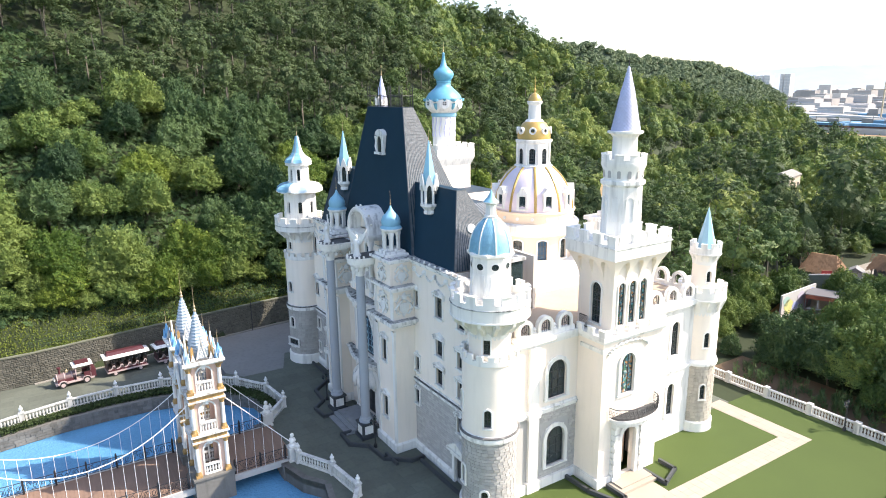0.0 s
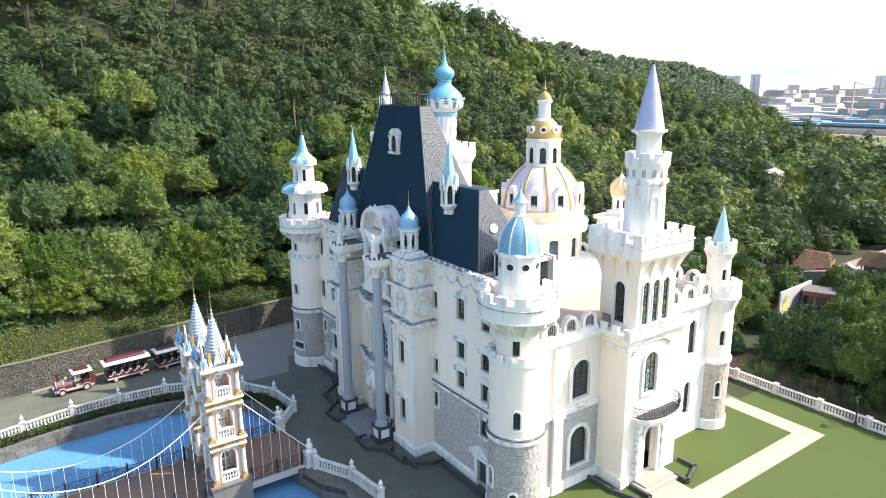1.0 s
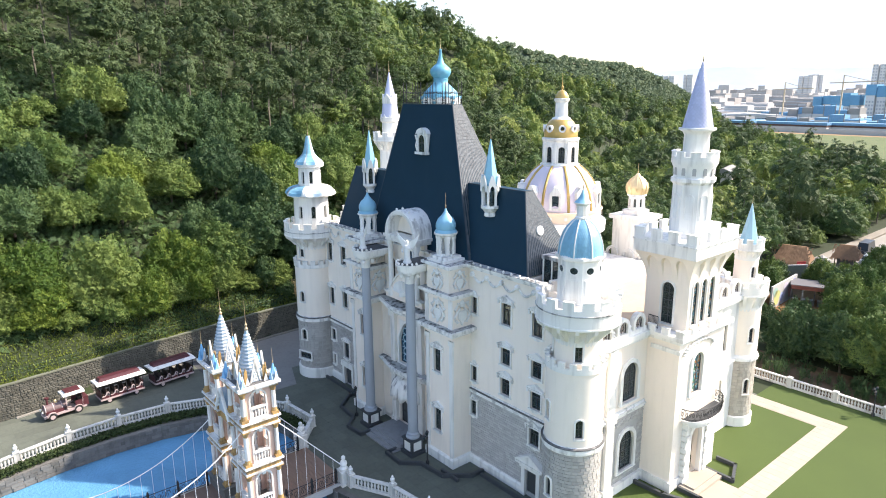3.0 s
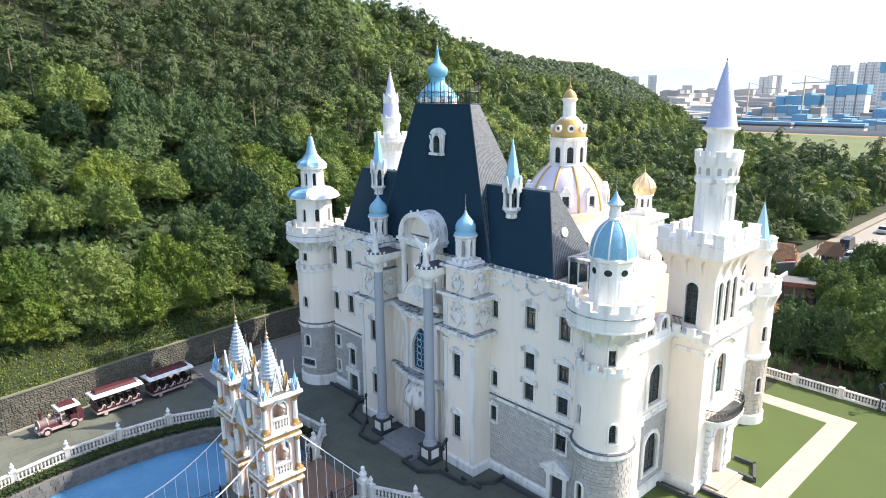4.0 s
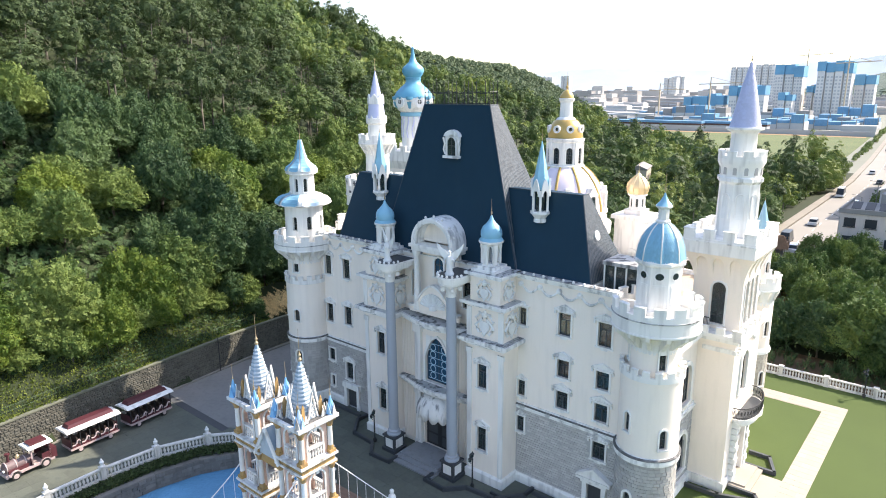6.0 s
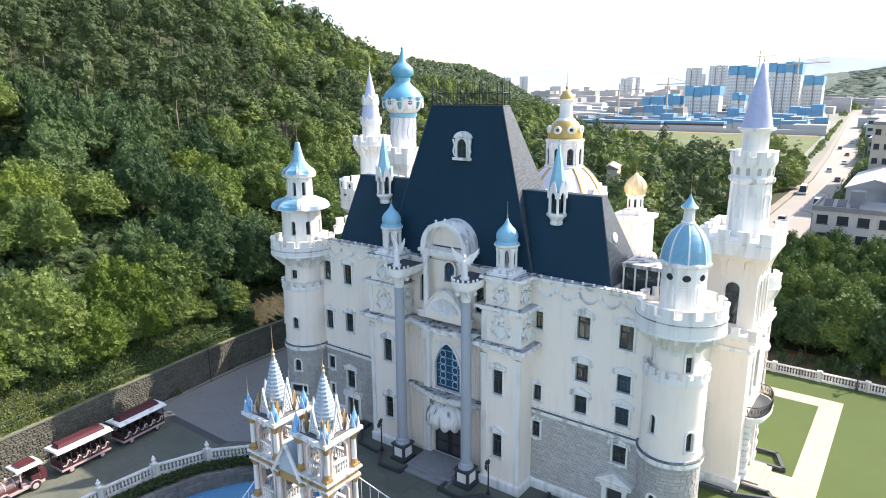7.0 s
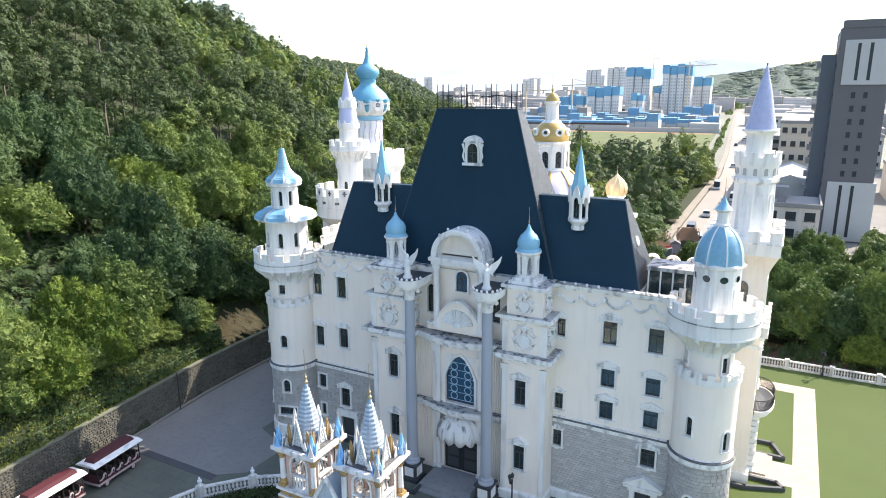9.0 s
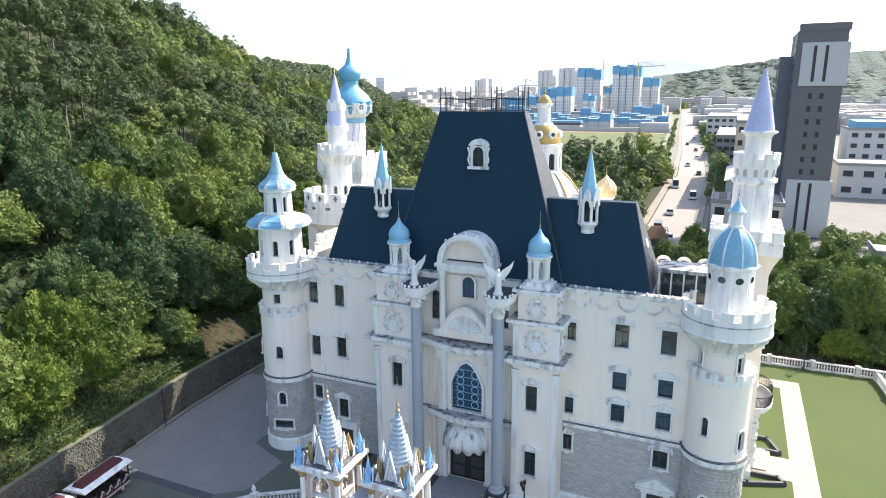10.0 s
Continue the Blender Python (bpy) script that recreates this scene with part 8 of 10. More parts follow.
# ---- trees ----
def leaf_material(name, dark, mid, light, scale=0.09, ragged=5.5):
    m = bpy.data.materials.new(name)
    m.use_nodes = True
    nt = m.node_tree
    n, l = nt.nodes, nt.links
    b = n["Principled BSDF"]
    geo = n.new("ShaderNodeNewGeometry")
    oi = n.new("ShaderNodeObjectInfo")
    tx = n.new("ShaderNodeTexNoise")
    tx.inputs["Scale"].default_value, tx.inputs["Detail"].default_value = scale, 3
    l.new(geo.outputs["Position"], tx.inputs["Vector"])
    s = n.new("ShaderNodeMath"); s.operation = "MULTIPLY_ADD"
    l.new(geo.outputs["Random Per Island"], s.inputs[0]); s.inputs[1].default_value = 0.34
    l.new(tx.outputs["Fac"], s.inputs[2])
    s2 = n.new("ShaderNodeMath"); s2.operation = "MULTIPLY_ADD"
    l.new(oi.outputs["Random"], s2.inputs[0]); s2.inputs[1].default_value = 0.3
    l.new(s.outputs[0], s2.inputs[2])
    r = n.new("ShaderNodeValToRGB")
    e = r.color_ramp.elements
    e[0].position, e[0].color = 0.42, (*dark, 1)
    e[1].position, e[1].color = 1.0, (*light, 1)
    k = e.new(0.72); k.color = (*mid, 1)
    l.new(s2.outputs[0], r.inputs[0])
    l.new(r.outputs[0], b.inputs["Base Color"])
    b.inputs["Roughness"].default_value = 0.6
    b.inputs["Specular IOR Level"].default_value = 0.2
    t = n.new("ShaderNodeBsdfTranslucent")
    l.new(r.outputs[0], t.inputs["Color"])
    mx = n.new("ShaderNodeMixShader"); mx.inputs[0].default_value = 0.25
    l.new(b.outputs[0], mx.inputs[1]); l.new(t.outputs[0], mx.inputs[2])
    holes = n.new("ShaderNodeTexNoise")
    holes.inputs["Scale"].default_value, holes.inputs["Detail"].default_value = ragged, 2
    l.new(geo.outputs["Position"], holes.inputs["Vector"])
    gt = n.new("ShaderNodeMath"); gt.operation = "GREATER_THAN"; gt.inputs[1].default_value = 0.46
    l.new(holes.outputs["Fac"], gt.inputs[0])
    tr = n.new("ShaderNodeBsdfTransparent")
    m2 = n.new("ShaderNodeMixShader")
    l.new(gt.outputs[0], m2.inputs[0]); l.new(tr.outputs[0], m2.inputs[1]); l.new(mx.outputs[0], m2.inputs[2])
    l.new(m2.outputs[0], n["Material Output"].inputs["Surface"])
    return m


LEAF = leaf_material("broad_leaves", (0.036, 0.074, 0.022), (0.078, 0.136, 0.038), (0.158, 0.214, 0.056), 0.16, 9.0)
LEAF_LIME = leaf_material("lime_green_leaves", (0.032, 0.070, 0.014), (0.068, 0.124, 0.022), (0.150, 0.204, 0.034), 0.16, 9.0)
LEAF_DARK = leaf_material("deep_green_leaves", (0.021, 0.048, 0.022), (0.040, 0.082, 0.034), (0.084, 0.136, 0.049), 0.16, 9.0)
LEAF_FAR = leaf_material("far_green_leaves", (0.039, 0.079, 0.028), (0.078, 0.132, 0.044), (0.150, 0.202, 0.060), 0.13, 5.0)
LEAF_FAR_LIME = leaf_material("far_lime_leaves", (0.074, 0.122, 0.035), (0.142, 0.204, 0.053), (0.240, 0.276, 0.074), 0.13, 5.0)
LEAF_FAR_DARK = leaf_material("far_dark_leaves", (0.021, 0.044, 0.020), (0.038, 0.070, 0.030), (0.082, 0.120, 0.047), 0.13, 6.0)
BARK = mat("grey_bark", (0.10, 0.085, 0.065), 0.9, 0.25, 2, 12, 0.5, stretch=(3, 3, 0.6))


def crown_cards(seed, clumps, leaves, radius, height, size, low=0.3, puff=(0.2, 0.34), core=0.46, full=0.3):
    """Leaf blades heaped in tufts over an uneven dome, on a dim inner mass; the crown's foot is at z = 0."""
    rg = np.random.RandomState(seed)
    lobe = rg.uniform(0, 6.283, 3)

    def reach(d):
        a = np.arctan2(d[:, 1], d[:, 0])
        return 1 + 0.16 * np.sin(2 * a + lobe[0]) + 0.13 * np.sin(3 * a + lobe[1]) + 0.12 * np.sin(5 * d[:, 2] + 2 * a + lobe[2])

    d = rg.normal(size=(clumps, 3))
    d[:, 2] = np.abs(d[:, 2]) * np.where(rg.rand(clumps) < 0.72, 1, -0.6)
    d /= np.linalg.norm(d, axis=1)[:, None]
    mid = height * low
    dome = np.array([radius, radius, height - mid]) * 0.86
    down = np.where(d[:, 2:] < 0, np.array([[1, 1, mid / max(height - mid, 0.1)]]), 1.0)
    cs = d * dome * down * (reach(d) * rg.uniform(0.55 + 0.27 * full, 1.0, clumps))[:, None] + np.array([0, 0, mid])
    rs = radius * rg.uniform(*puff, clumps)
    n = clumps * leaves
    k = np.repeat(np.arange(clumps), leaves)
    e = rg.normal(size=(n, 3)) + 0.55 * d[k] + np.array([0, 0, 0.55])
    e /= np.linalg.norm(e, axis=1)[:, None]
    c = cs[k] + e * np.array([1, 1, 0.72]) * (rs[k] * rg.uniform(0.62, 1.08, n))[:, None]
    c[:, 2] = np.maximum(c[:, 2], 0.05)
    nrm = e + 1.3 * full * d[k] + rg.normal(size=(n, 3)) * 0.38 + np.array([0, 0, 0.2])
    nrm /= np.linalg.norm(nrm, axis=1)[:, None]
    t = np.cross(nrm, rg.normal(size=(n, 3)))
    t /= np.linalg.norm(t, axis=1)[:, None]
    b = np.cross(nrm, t)
    s = (size * rg.uniform(0.65, 1.35, n))[:, None]
    droop = nrm * s * 0.3
    cards = np.stack([c - t * s - droop, c + t * s * 0.8 - b * s * 0.75, c + t * s * 0.8 + b * s * 0.75 - droop], 1)
    # the inner mass that closes the crown
    rows, cols = 4, 8
    th, ph = np.meshgrid(np.linspace(0.05, math.pi - 0.05, rows + 1), np.linspace(0, 2 * math.pi, cols + 1), indexing="ij")
    q = np.stack([np.sin(th) * np.cos(ph), np.sin(th) * np.sin(ph), np.cos(th)], -1)
    q = q * np.array([radius, radius, (height - mid) * 0.95]) * core * (1 + 0.12 * np.sin(3 * ph + lobe[0]))[..., None] + np.array([0, 0, mid + 0.02 * height])
    q[..., 2] = np.maximum(q[..., 2], 0.1)
    mass = [tri for i in range(rows) for j in range(cols) for tri in ((q[i, j], q[i + 1, j], q[i + 1, j + 1]), (q[i, j], q[i + 1, j + 1], q[i, j + 1]))]
    return np.concatenate([cards, np.array(mass)])      # n, 3, 3


def dome_crown(seed, radius, height, lumps, width, rows, cols, leaves, size, low=0.3, foot=0.0, depth=0.42):
    """A round crown swelling in many lumps, with leaf blades lying over it; the crown's foot is at z = foot."""
    rg = np.random.RandomState(seed)
    k = np.arange(lumps) + 0.5
    zz = 1 - 1.5 * k / lumps
    aa = k * 2.39996 + rg.normal(size=lumps) * 0.22
    rr_ = np.sqrt(np.maximum(0, 1 - zz * zz))
    L = np.stack([rr_ * np.cos(aa), rr_ * np.sin(aa), zz], -1) + rg.normal(size=(lumps, 3)) * 0.07
    L /= np.linalg.norm(L, axis=1)[:, None]
    swell = rg.uniform(0.72, 1.0, lumps)
    mid = height * low
    lobe = rg.uniform(0, 6.283, 2)

    def surface(d):
        c = np.clip(d @ L.T, -1, 1)
        bump = (swell * np.exp(-((1 - c) * 2) / width ** 2)).max(axis=1)
        a = np.arctan2(d[:, 1], d[:, 0])
        r = (1 - depth + depth * bump) * (1 + 0.13 * np.sin(2 * a + lobe[0]) + 0.11 * np.sin(3 * a + lobe[1] + 2 * d[:, 2]))
        up = np.where(d[:, 2] > 0, height - mid, mid)
        return d * r[:, None] * np.stack([0 * up + radius, 0 * up + radius, up], -1) + np.array([0, 0, mid + foot])

    th, ph = np.meshgrid(np.linspace(0.02, math.pi * 0.82, rows + 1), np.linspace(0, 2 * math.pi, cols + 1), indexing="ij")
    d = np.stack([np.sin(th) * np.cos(ph), np.sin(th) * np.sin(ph), np.cos(th)], -1)
    q = surface(d.reshape(-1, 3)).reshape(d.shape) * 0.95
    q[..., 2] += 0.05 * (mid + foot)
    mass = np.concatenate([np.stack([q[:-1, :-1], q[1:, :-1], q[1:, 1:]], -2).reshape(-1, 3, 3), np.stack([q[:-1, :-1], q[1:, 1:], q[:-1, 1:]], -2).reshape(-1, 3, 3)])
    e = rg.normal(size=(leaves, 3)) + np.array([0, 0, 0.55])
    e /= np.linalg.norm(e, axis=1)[:, None]
    e = e[e[:, 2] > -0.55]
    n = len(e)
    c = surface(e)
    h1 = np.cross(e, rg.normal(size=(n, 3))); h1 /= np.linalg.norm(h1, axis=1)[:, None]
    h2 = np.cross(e, h1)
    nrm = np.cross(surface(e + h1 * 0.06) - c, surface(e + h2 * 0.06) - c)
    nrm *= np.sign((nrm * e).sum(axis=1))[:, None]
    nrm = nrm / np.linalg.norm(nrm, axis=1)[:, None] + rg.normal(size=(n, 3)) * 0.45
    nrm /= np.linalg.norm(nrm, axis=1)[:, None]
    t = np.cross(nrm, rg.normal(size=(n, 3))); t /= np.linalg.norm(t, axis=1)[:, None]
    b = np.cross(nrm, t)
    s = (size * rg.uniform(0.6, 1.35, n))[:, None]
    c = c + nrm * (radius * 0.12 * rg.rand(n) ** 2)[:, None]
    cards = np.stack([c - t * s - nrm * s * 0.2, c + t * s * 0.8 - b * s * 0.75, c + t * s * 0.8 + b * s * 0.75 - nrm * s * 0.2], 1)
    return np.concatenate([cards, mass])


def trunk_geo(seed, h, r):
    rg = random.Random(seed)
    g = Geo().tube([(0, 0, -0.4), (rg.uniform(-.1, .1), rg.uniform(-.1, .1), h * 0.4), (rg.uniform(-.3, .3), rg.uniform(-.3, .3), h * 0.8), (rg.uniform(-.4, .4), rg.uniform(-.4, .4), h * 1.15)], [r, r * 0.8, r * 0.55, r * 0.2], 7)
    for k in range(4):
        a = rg.uniform(0, 6.28)
        z = h * rg.uniform(0.5, 0.85)
        g.tube([(0, 0, z), (0.7 * math.cos(a), 0.7 * math.sin(a), z + 0.6), (1.6 * math.cos(a), 1.6 * math.sin(a), z + 1.5)], [r * 0.4, r * 0.28, r * 0.1], 5)
    return g


NEAR = {}
for kind, leaf, R_, H_, lumps, leaves, size, foot, th in (("dark", LEAF_DARK, 3.5, 6.4, 95, 3600, 0.19, 0.5, 3.2), ("mid", LEAF, 3.6, 5.6, 95, 3600, 0.19, 0.3, 2.6), ("lime", LEAF_LIME, 4.0, 6.2, 105, 4000, 0.195, 0.3, 2.8), ("shrub", LEAF, 2.6, 3.0, 40, 2000, 0.17, 0.0, 1.2), ("tall", LEAF, 3.6, 7.8, 100, 4000, 0.20, 0.5, 4.4), ("bush", LEAF_DARK, 3.4, 5.6, 90, 3600, 0.19, 0.0, 1.8)):
    NEAR[kind] = []
    for k in range(3):
        cards = dome_crown(100 + k + 7 * len(kind), R_, H_, lumps, 0.19, 15, 28, leaves, size, 0.22 if kind == "bush" else 0.38, foot)
        NEAR[kind].append((raw_mesh("crown", cards.reshape(-1, 3), len(cards), leaf), mesh_of("trunk", trunk_geo(k, th, 0.2), BARK)))
FARC = [dome_crown(200 + k, 3.9, 6.4, 30, 0.34, 8, 15, 330, 0.32, 0.3, 0.1) for k in range(8)]
FAR_TALL = [crown_cards(220 + k, 27, 17, 3.1, 8.2, 0.42, 0.42, (0.19, 0.32), 0.46, 0.6) + np.array([0, 0, 2.2]) for k in range(6)]
WOOD = [crown_cards(240 + k, 52, 21, 3.3, 7.4, 0.27, 0.45, (0.15, 0.26), 0.4, 0.5) + np.array([0, 0, 3.9]) for k in range(8)]
FAR_LITE = [dome_crown(260 + k, 3.9, 6.4, 22, 0.38, 6, 12, 130, 0.48, 0.3, 0.1) for k in range(6)]
FAR_LITE_TALL = [crown_cards(280 + k, 20, 12, 3.2, 8.2, 0.5, 0.42, (0.19, 0.32), 0.5, 0.7) + np.array([0, 0, 2.2]) for k in range(6)]
rg = np.random.RandomState(7)


def road_x(y):
    """The road's middle line."""
    return float(np.interp(y, (60, 95, 205, 285, 450, 835, 1000), (6.2, 5.6, 4.2, -0.4, -12.2, -39.5, -51.0)))


def blocked(x, y):
    """Where no tree stands: castle grounds, road, buildings, field."""
    rx = road_x(y)
    return (x > np.interp(y, FOOT_Y, FOOT_X) - 2.2 and y < 36 and x < 70) or (4.6 < x < 13.5 and 55 < y < 68) or (1.5 < x < 8 and 68 <= y < 81) or (-2.5 < x < 4 and 74 < y < 82) or (y > 82 and rx - 9.2 < x < rx + 8) or (74 < y < 87 and rx - 7 < x < rx + 6) or (y > (85 if x < 24 else 77 if x < 36 else 66) and x > rx + 5 and y < 400) or (y > 225 and x > -52 - (y - 238) * 0.55 - max(0.0, y - 290) * 0.3) or y > 440 or (-50 < x < -41 and 143 < y < 158) or (122 < y < 146 and abs(x + 45.0 - (146 - y) * 0.5) < 6.0)


def patch(x, y):
    """Slow waves over the plan, from -1 to 1, by which kinds of tree gather in stands."""
    return 0.5 * math.sin(x * 0.083 + 1.7 * math.sin(y * 0.031)) + 0.5 * math.sin(y * 0.071 + 2.1 + 1.3 * math.sin(x * 0.047))


# centre, reach and bias of the stands on the lower slope: above zero yellow-green, below zero dark
# The last stand is dark to stand for the castle's shadow on the slope.
STANDS = ((-53, -16, 8, 0.6), (-44, -21, 5, -1.0), (-38, -13, 7, 0.9), (-33, -24, 5, 1.6), (-50, -1, 5, -0.5), (-47, 11, 9, 0.9), (-37, 4, 7.5, -1.7))


def stand_bias(x, y):
    return sum(b * math.exp(-((x - cx) ** 2 + (y - cy) ** 2) / (r * r)) for cx, cy, r, b in STANDS)


near_trees, far_trees = [], []
cand = []
# the wood behind the lawn, then the hill's foot
for x in np.arange(3, 66, 4.3):
    for y in np.arange(39, 86, 4.3):
        cand.append((x + rg.uniform(-1.6, 1.6), y + rg.uniform(-1.6, 1.6)))
for x in np.arange(-63, -26, 5.6):
    for y in np.arange(-48, 46, 6.1):
        cand.append((x + rg.uniform(-2.3, 2.3), y + rg.uniform(-2.3, 2.3)))
for x, y in cand:
    if blocked(x, y) or (x < -20 and x > np.interp(y, FOOT_Y, FOOT_X) - (4.4 if y < -16 else 3.5)) or (-35 < x < -30 and 3 < y < 13) or (x > -20 and y < 52 and x < 42) or (3 < x < 13 and 50 < y < 58):
        continue
    near_trees.append((x, y, rg.uniform(0.62, 1.38) if x > -20 else rg.uniform(0.8, 1.3)))
for x in np.arange(-420, -22, 4.9):
    for y in np.arange(-60, 520, 4.9):
        px, py = x + rg.uniform(-2.3, 2.3), y + rg.uniform(-2.3, 2.3)
        D = math.hypot(px - 45, py + 30)
        if (-63 < x and y < 46) or blocked(px, py) or rg.rand() > (0.8 if py < 95 or px < np.interp(py, FOOT_Y, RIDGE_X) + 22 else 0.52):
            continue
        xr = np.interp(py, FOOT_Y, RIDGE_X)
        if px < xr - 14 or (py < -45 and px > -60) or (px > np.interp(py, FOOT_Y, FOOT_X) and py < 225 and px > -60):
            continue
        far_trees.append((px, py, rg.uniform(0.75, 1.2) * min(1.15, max(1.0, (D / 170) ** 0.5))))
for x in np.arange(-60, 14, 5.6):
    for y in np.arange(40, 225, 5.6):
        px, py = x + rg.uniform(-2, 2), y + rg.uniform(-2, 2)
        if px > -30 or y > 46:
            if not blocked(px, py) and px > np.interp(py, FOOT_Y, FOOT_X) and not (px > 3 and py < 86) and py > 38:
                far_trees.append((px, py, rg.uniform(1.2, 1.65) if rg.rand() < 0.35 else rg.uniform(0.75, 1.25)))
for k in range(13):
    y = -17.5 + 3.3 * k
    if not 3.0 < y < 13.0:
        near_trees.append((float(np.interp(y, FOOT_Y, FOOT_X)) - 3.4 + rg.uniform(-0.8, 0.6), y, rg.uniform(0.5, 0.75)))
near_trees += [(-37.2, 2.6, 1.3), (-38.6, 9.5, 1.2), (-35.6, 7.0, 0.8), (-36.4, 12.4, 0.9), (-34.2, 11.8, 0.7), (-32.0, 3.2, 0.4), (-35.4, -2.4, 0.95), (-35.0, -7.6, 0.8), (-33.6, 1.4, 0.62), (-33.4, -4.8, 0.55), (-32.8, -9.6, 0.5), (-32.4, -22.8, 0.85), (-33.6, -30.0, 0.9), (-33.4, -12.4, 0.6), (-34.6, -16.4, 0.7), (-32.6, -26.6, 0.55), (-36.0, 20.5, 0.7), (16.2, 43.2, 0.7), (19.5, 43.6, 0.75), (22.5, 48.0, 1.1), (26.5, 43.8, 0.8), (17.8, 48.6, 1.0), (20.5, 55.5, 1.0), (5.0, 50.5, 0.9), (6.6, 42.4, 0.8), (14.5, 43.6, 1.5), (9.8, 41.0, 0.6), (18.6, 46.0, 0.8), (25.0, 47.2, 1.5), (31.5, 48.6, 1.6), (37.5, 46.8, 1.45), (21.0, 52.5, 1.2), (27.5, 53.5, 1.5), (41.5, 51.0, 1.4), (34.0, 53.0, 1.5), (31.0, 41.2, 0.62), (4.0, 46.5, 1.2), (1.0, 43.0, 1.1), (36.5, 40.6, 0.6), (45.0, 46.0, 1.3), (29.0, 44.8, 0.9), (35.0, 44.6, 1.0), (40.5, 45.0, 0.9), (22.6, 44.6, 0.8)]
def plant(x, y, s, kind):
    """One tree or broad bush of the given kind and size, standing on the slope or the plain."""
    word = {"lime": "bright yellow-green", "mid": "leafy mid-green", "shrub": "low bushy green", "dark": "dense dark green", "tall": "tall dense dark green", "bush": "broad bushy dark green"}[kind]
    t = thing("tree", Matrix.Translation((x, y, float(hill(x, y)) - 0.1)) @ pose(0, 0, 0, 0, 0, rg.uniform(0, 360)) @ Matrix.Diagonal((s, s, s * rg.uniform(0.8, 1.25), 1)), f"{word} broad-leaved tree in the hillside wood" if x < -20 else f"{word} tree in the wood behind the lawn", "tree", "hillside trees" if x < -20 else "trees behind the lawn")
    k = rg.randint(3)
    part("crown", NEAR[kind][k][0], None, t)
    part("trunk", NEAR[kind][k][1], None, t)


for x, y, s in near_trees:
    w = patch(x * 1.6, y * 1.6) + rg.normal() * 0.45
    if x > -20:
        kind = "tall" if w < 0.75 else "mid"
        if y < 52 and x < 42:
            kind = "bush" if s < 0.7 or abs(x - 14.5) < 0.1 else "mid" if w > 0.1 else "tall"
            s *= 0.74
        else:
            s = 0.62 + 0.4 * (s - 0.62)
    else:
        # Beyond x = -56 dark kinds stand for shade at the tall wood's foot.
        w = 0.7 * w + stand_bias(x, y) - (1.3 if x < -56 and y < 2 else 0.0)
        kind = "lime" if w > 0.55 else "mid" if w > -0.15 else "shrub" if w < -0.8 and y < -13 else "dark"
    plant(x, y, s, kind)
# broad bushes against the balustrade and the dark trees over the soil bed
for x, y, s, kind in ((30.6, 37.9, 0.66, "lime"), (34.2, 38.2, 0.74, "mid"), (38.2, 38.0, 0.7, "lime"), (42.0, 38.4, 0.7, "mid"), (17.2, 42.0, 0.8, "dark"), (20.6, 41.6, 0.95, "dark"), (24.4, 42.0, 1.1, "tall"), (28.0, 42.0, 1.0, "dark"), (32.5, 42.6, 1.05, "tall"), (37.0, 42.8, 1.1, "tall"), (26.2, 39.6, 0.5, "mid"), (41.5, 43.0, 1.0, "dark"), (2.0, 52.0, 0.9, "mid"), (5.2, 52.6, 0.62, "mid"), (8.4, 50.6, 0.62, "bush"), (-2.0, 50.0, 1.0, "tall"), (4.6, 47.6, 0.8, "mid"), (11.6, 67.0, 0.85, "dark"), (13.4, 63.4, 0.85, "mid"), (2.0, 66.5, 0.8, "dark"), (7.4, 68.2, 0.55, "mid"), (11.5, 52.8, 0.6, "bush")):
    plant(x, y, s, kind)
# the near edge of the wood on the bank
for k in range(10):
    y = -45 + 2.9 * k
    plant(float(np.interp(y, FOOT_Y, FOOT_X)) - 4.6 + rg.uniform(-0.6, 0.6), y, rg.uniform(0.55, 0.85), ("shrub", "mid", "shrub", "lime")[k % 4])
stands = {"dark": [], "mid": [], "lime": []}
stems = Geo()
for x, y, s in far_trees:
    w = patch(x * 1.3, y * 1.3) + rg.normal() * 0.6
    xf, xr = np.interp(y, FOOT_Y, FOOT_X), np.interp(y, FOOT_Y, RIDGE_X)
    up = (xf - x) / (xf - xr)
    if y < 95:
        w -= (1.0 if y < 60 else 0.75) * min(1.0, max(0.0, up - 0.15) * 3)
    else:
        w += 0.35
    kind = "lime" if w > 0.62 else "mid" if w > -0.25 else "dark"
    tall = rg.rand() < (0.75 if kind == "dark" else 0.35 if up > 0.3 else 0.12)
    near = y < 82 and x > -125
    if near:
        kind, tall = ("lime" if w > 1.0 else "mid" if w > (0.9 if y < 5 else 0.4 if y < 30 else 0.0) else "dark"), True
    far = math.hypot(x - 45, y + 30) > 235
    c = (FAR_LITE_TALL if far and tall else FAR_LITE if far else WOOD if near else FAR_TALL if tall else FARC)[rg.randint(6)]
    a = rg.uniform(0, 6.283)
    ca, sa = math.cos(a), math.sin(a)
    q = c * s
    q = np.stack([q[..., 0] * ca - q[..., 1] * sa, q[..., 0] * sa + q[..., 1] * ca, q[..., 2] * rg.uniform(0.8, 1.15)], -1)
    h = float(hill(x, y))
    stands[kind].append(q + np.array([x, y, h - 0.4]))
    if tall and x > -150:
        stems.tube([(x, y, h - 0.5), (x + rg.uniform(-.4, .4), y, h + 4 * s), (x + rg.uniform(-.8, .8), y + rg.uniform(-.8, .8), h + 9.0 * s)], [0.2, 0.15, 0.05], 4)
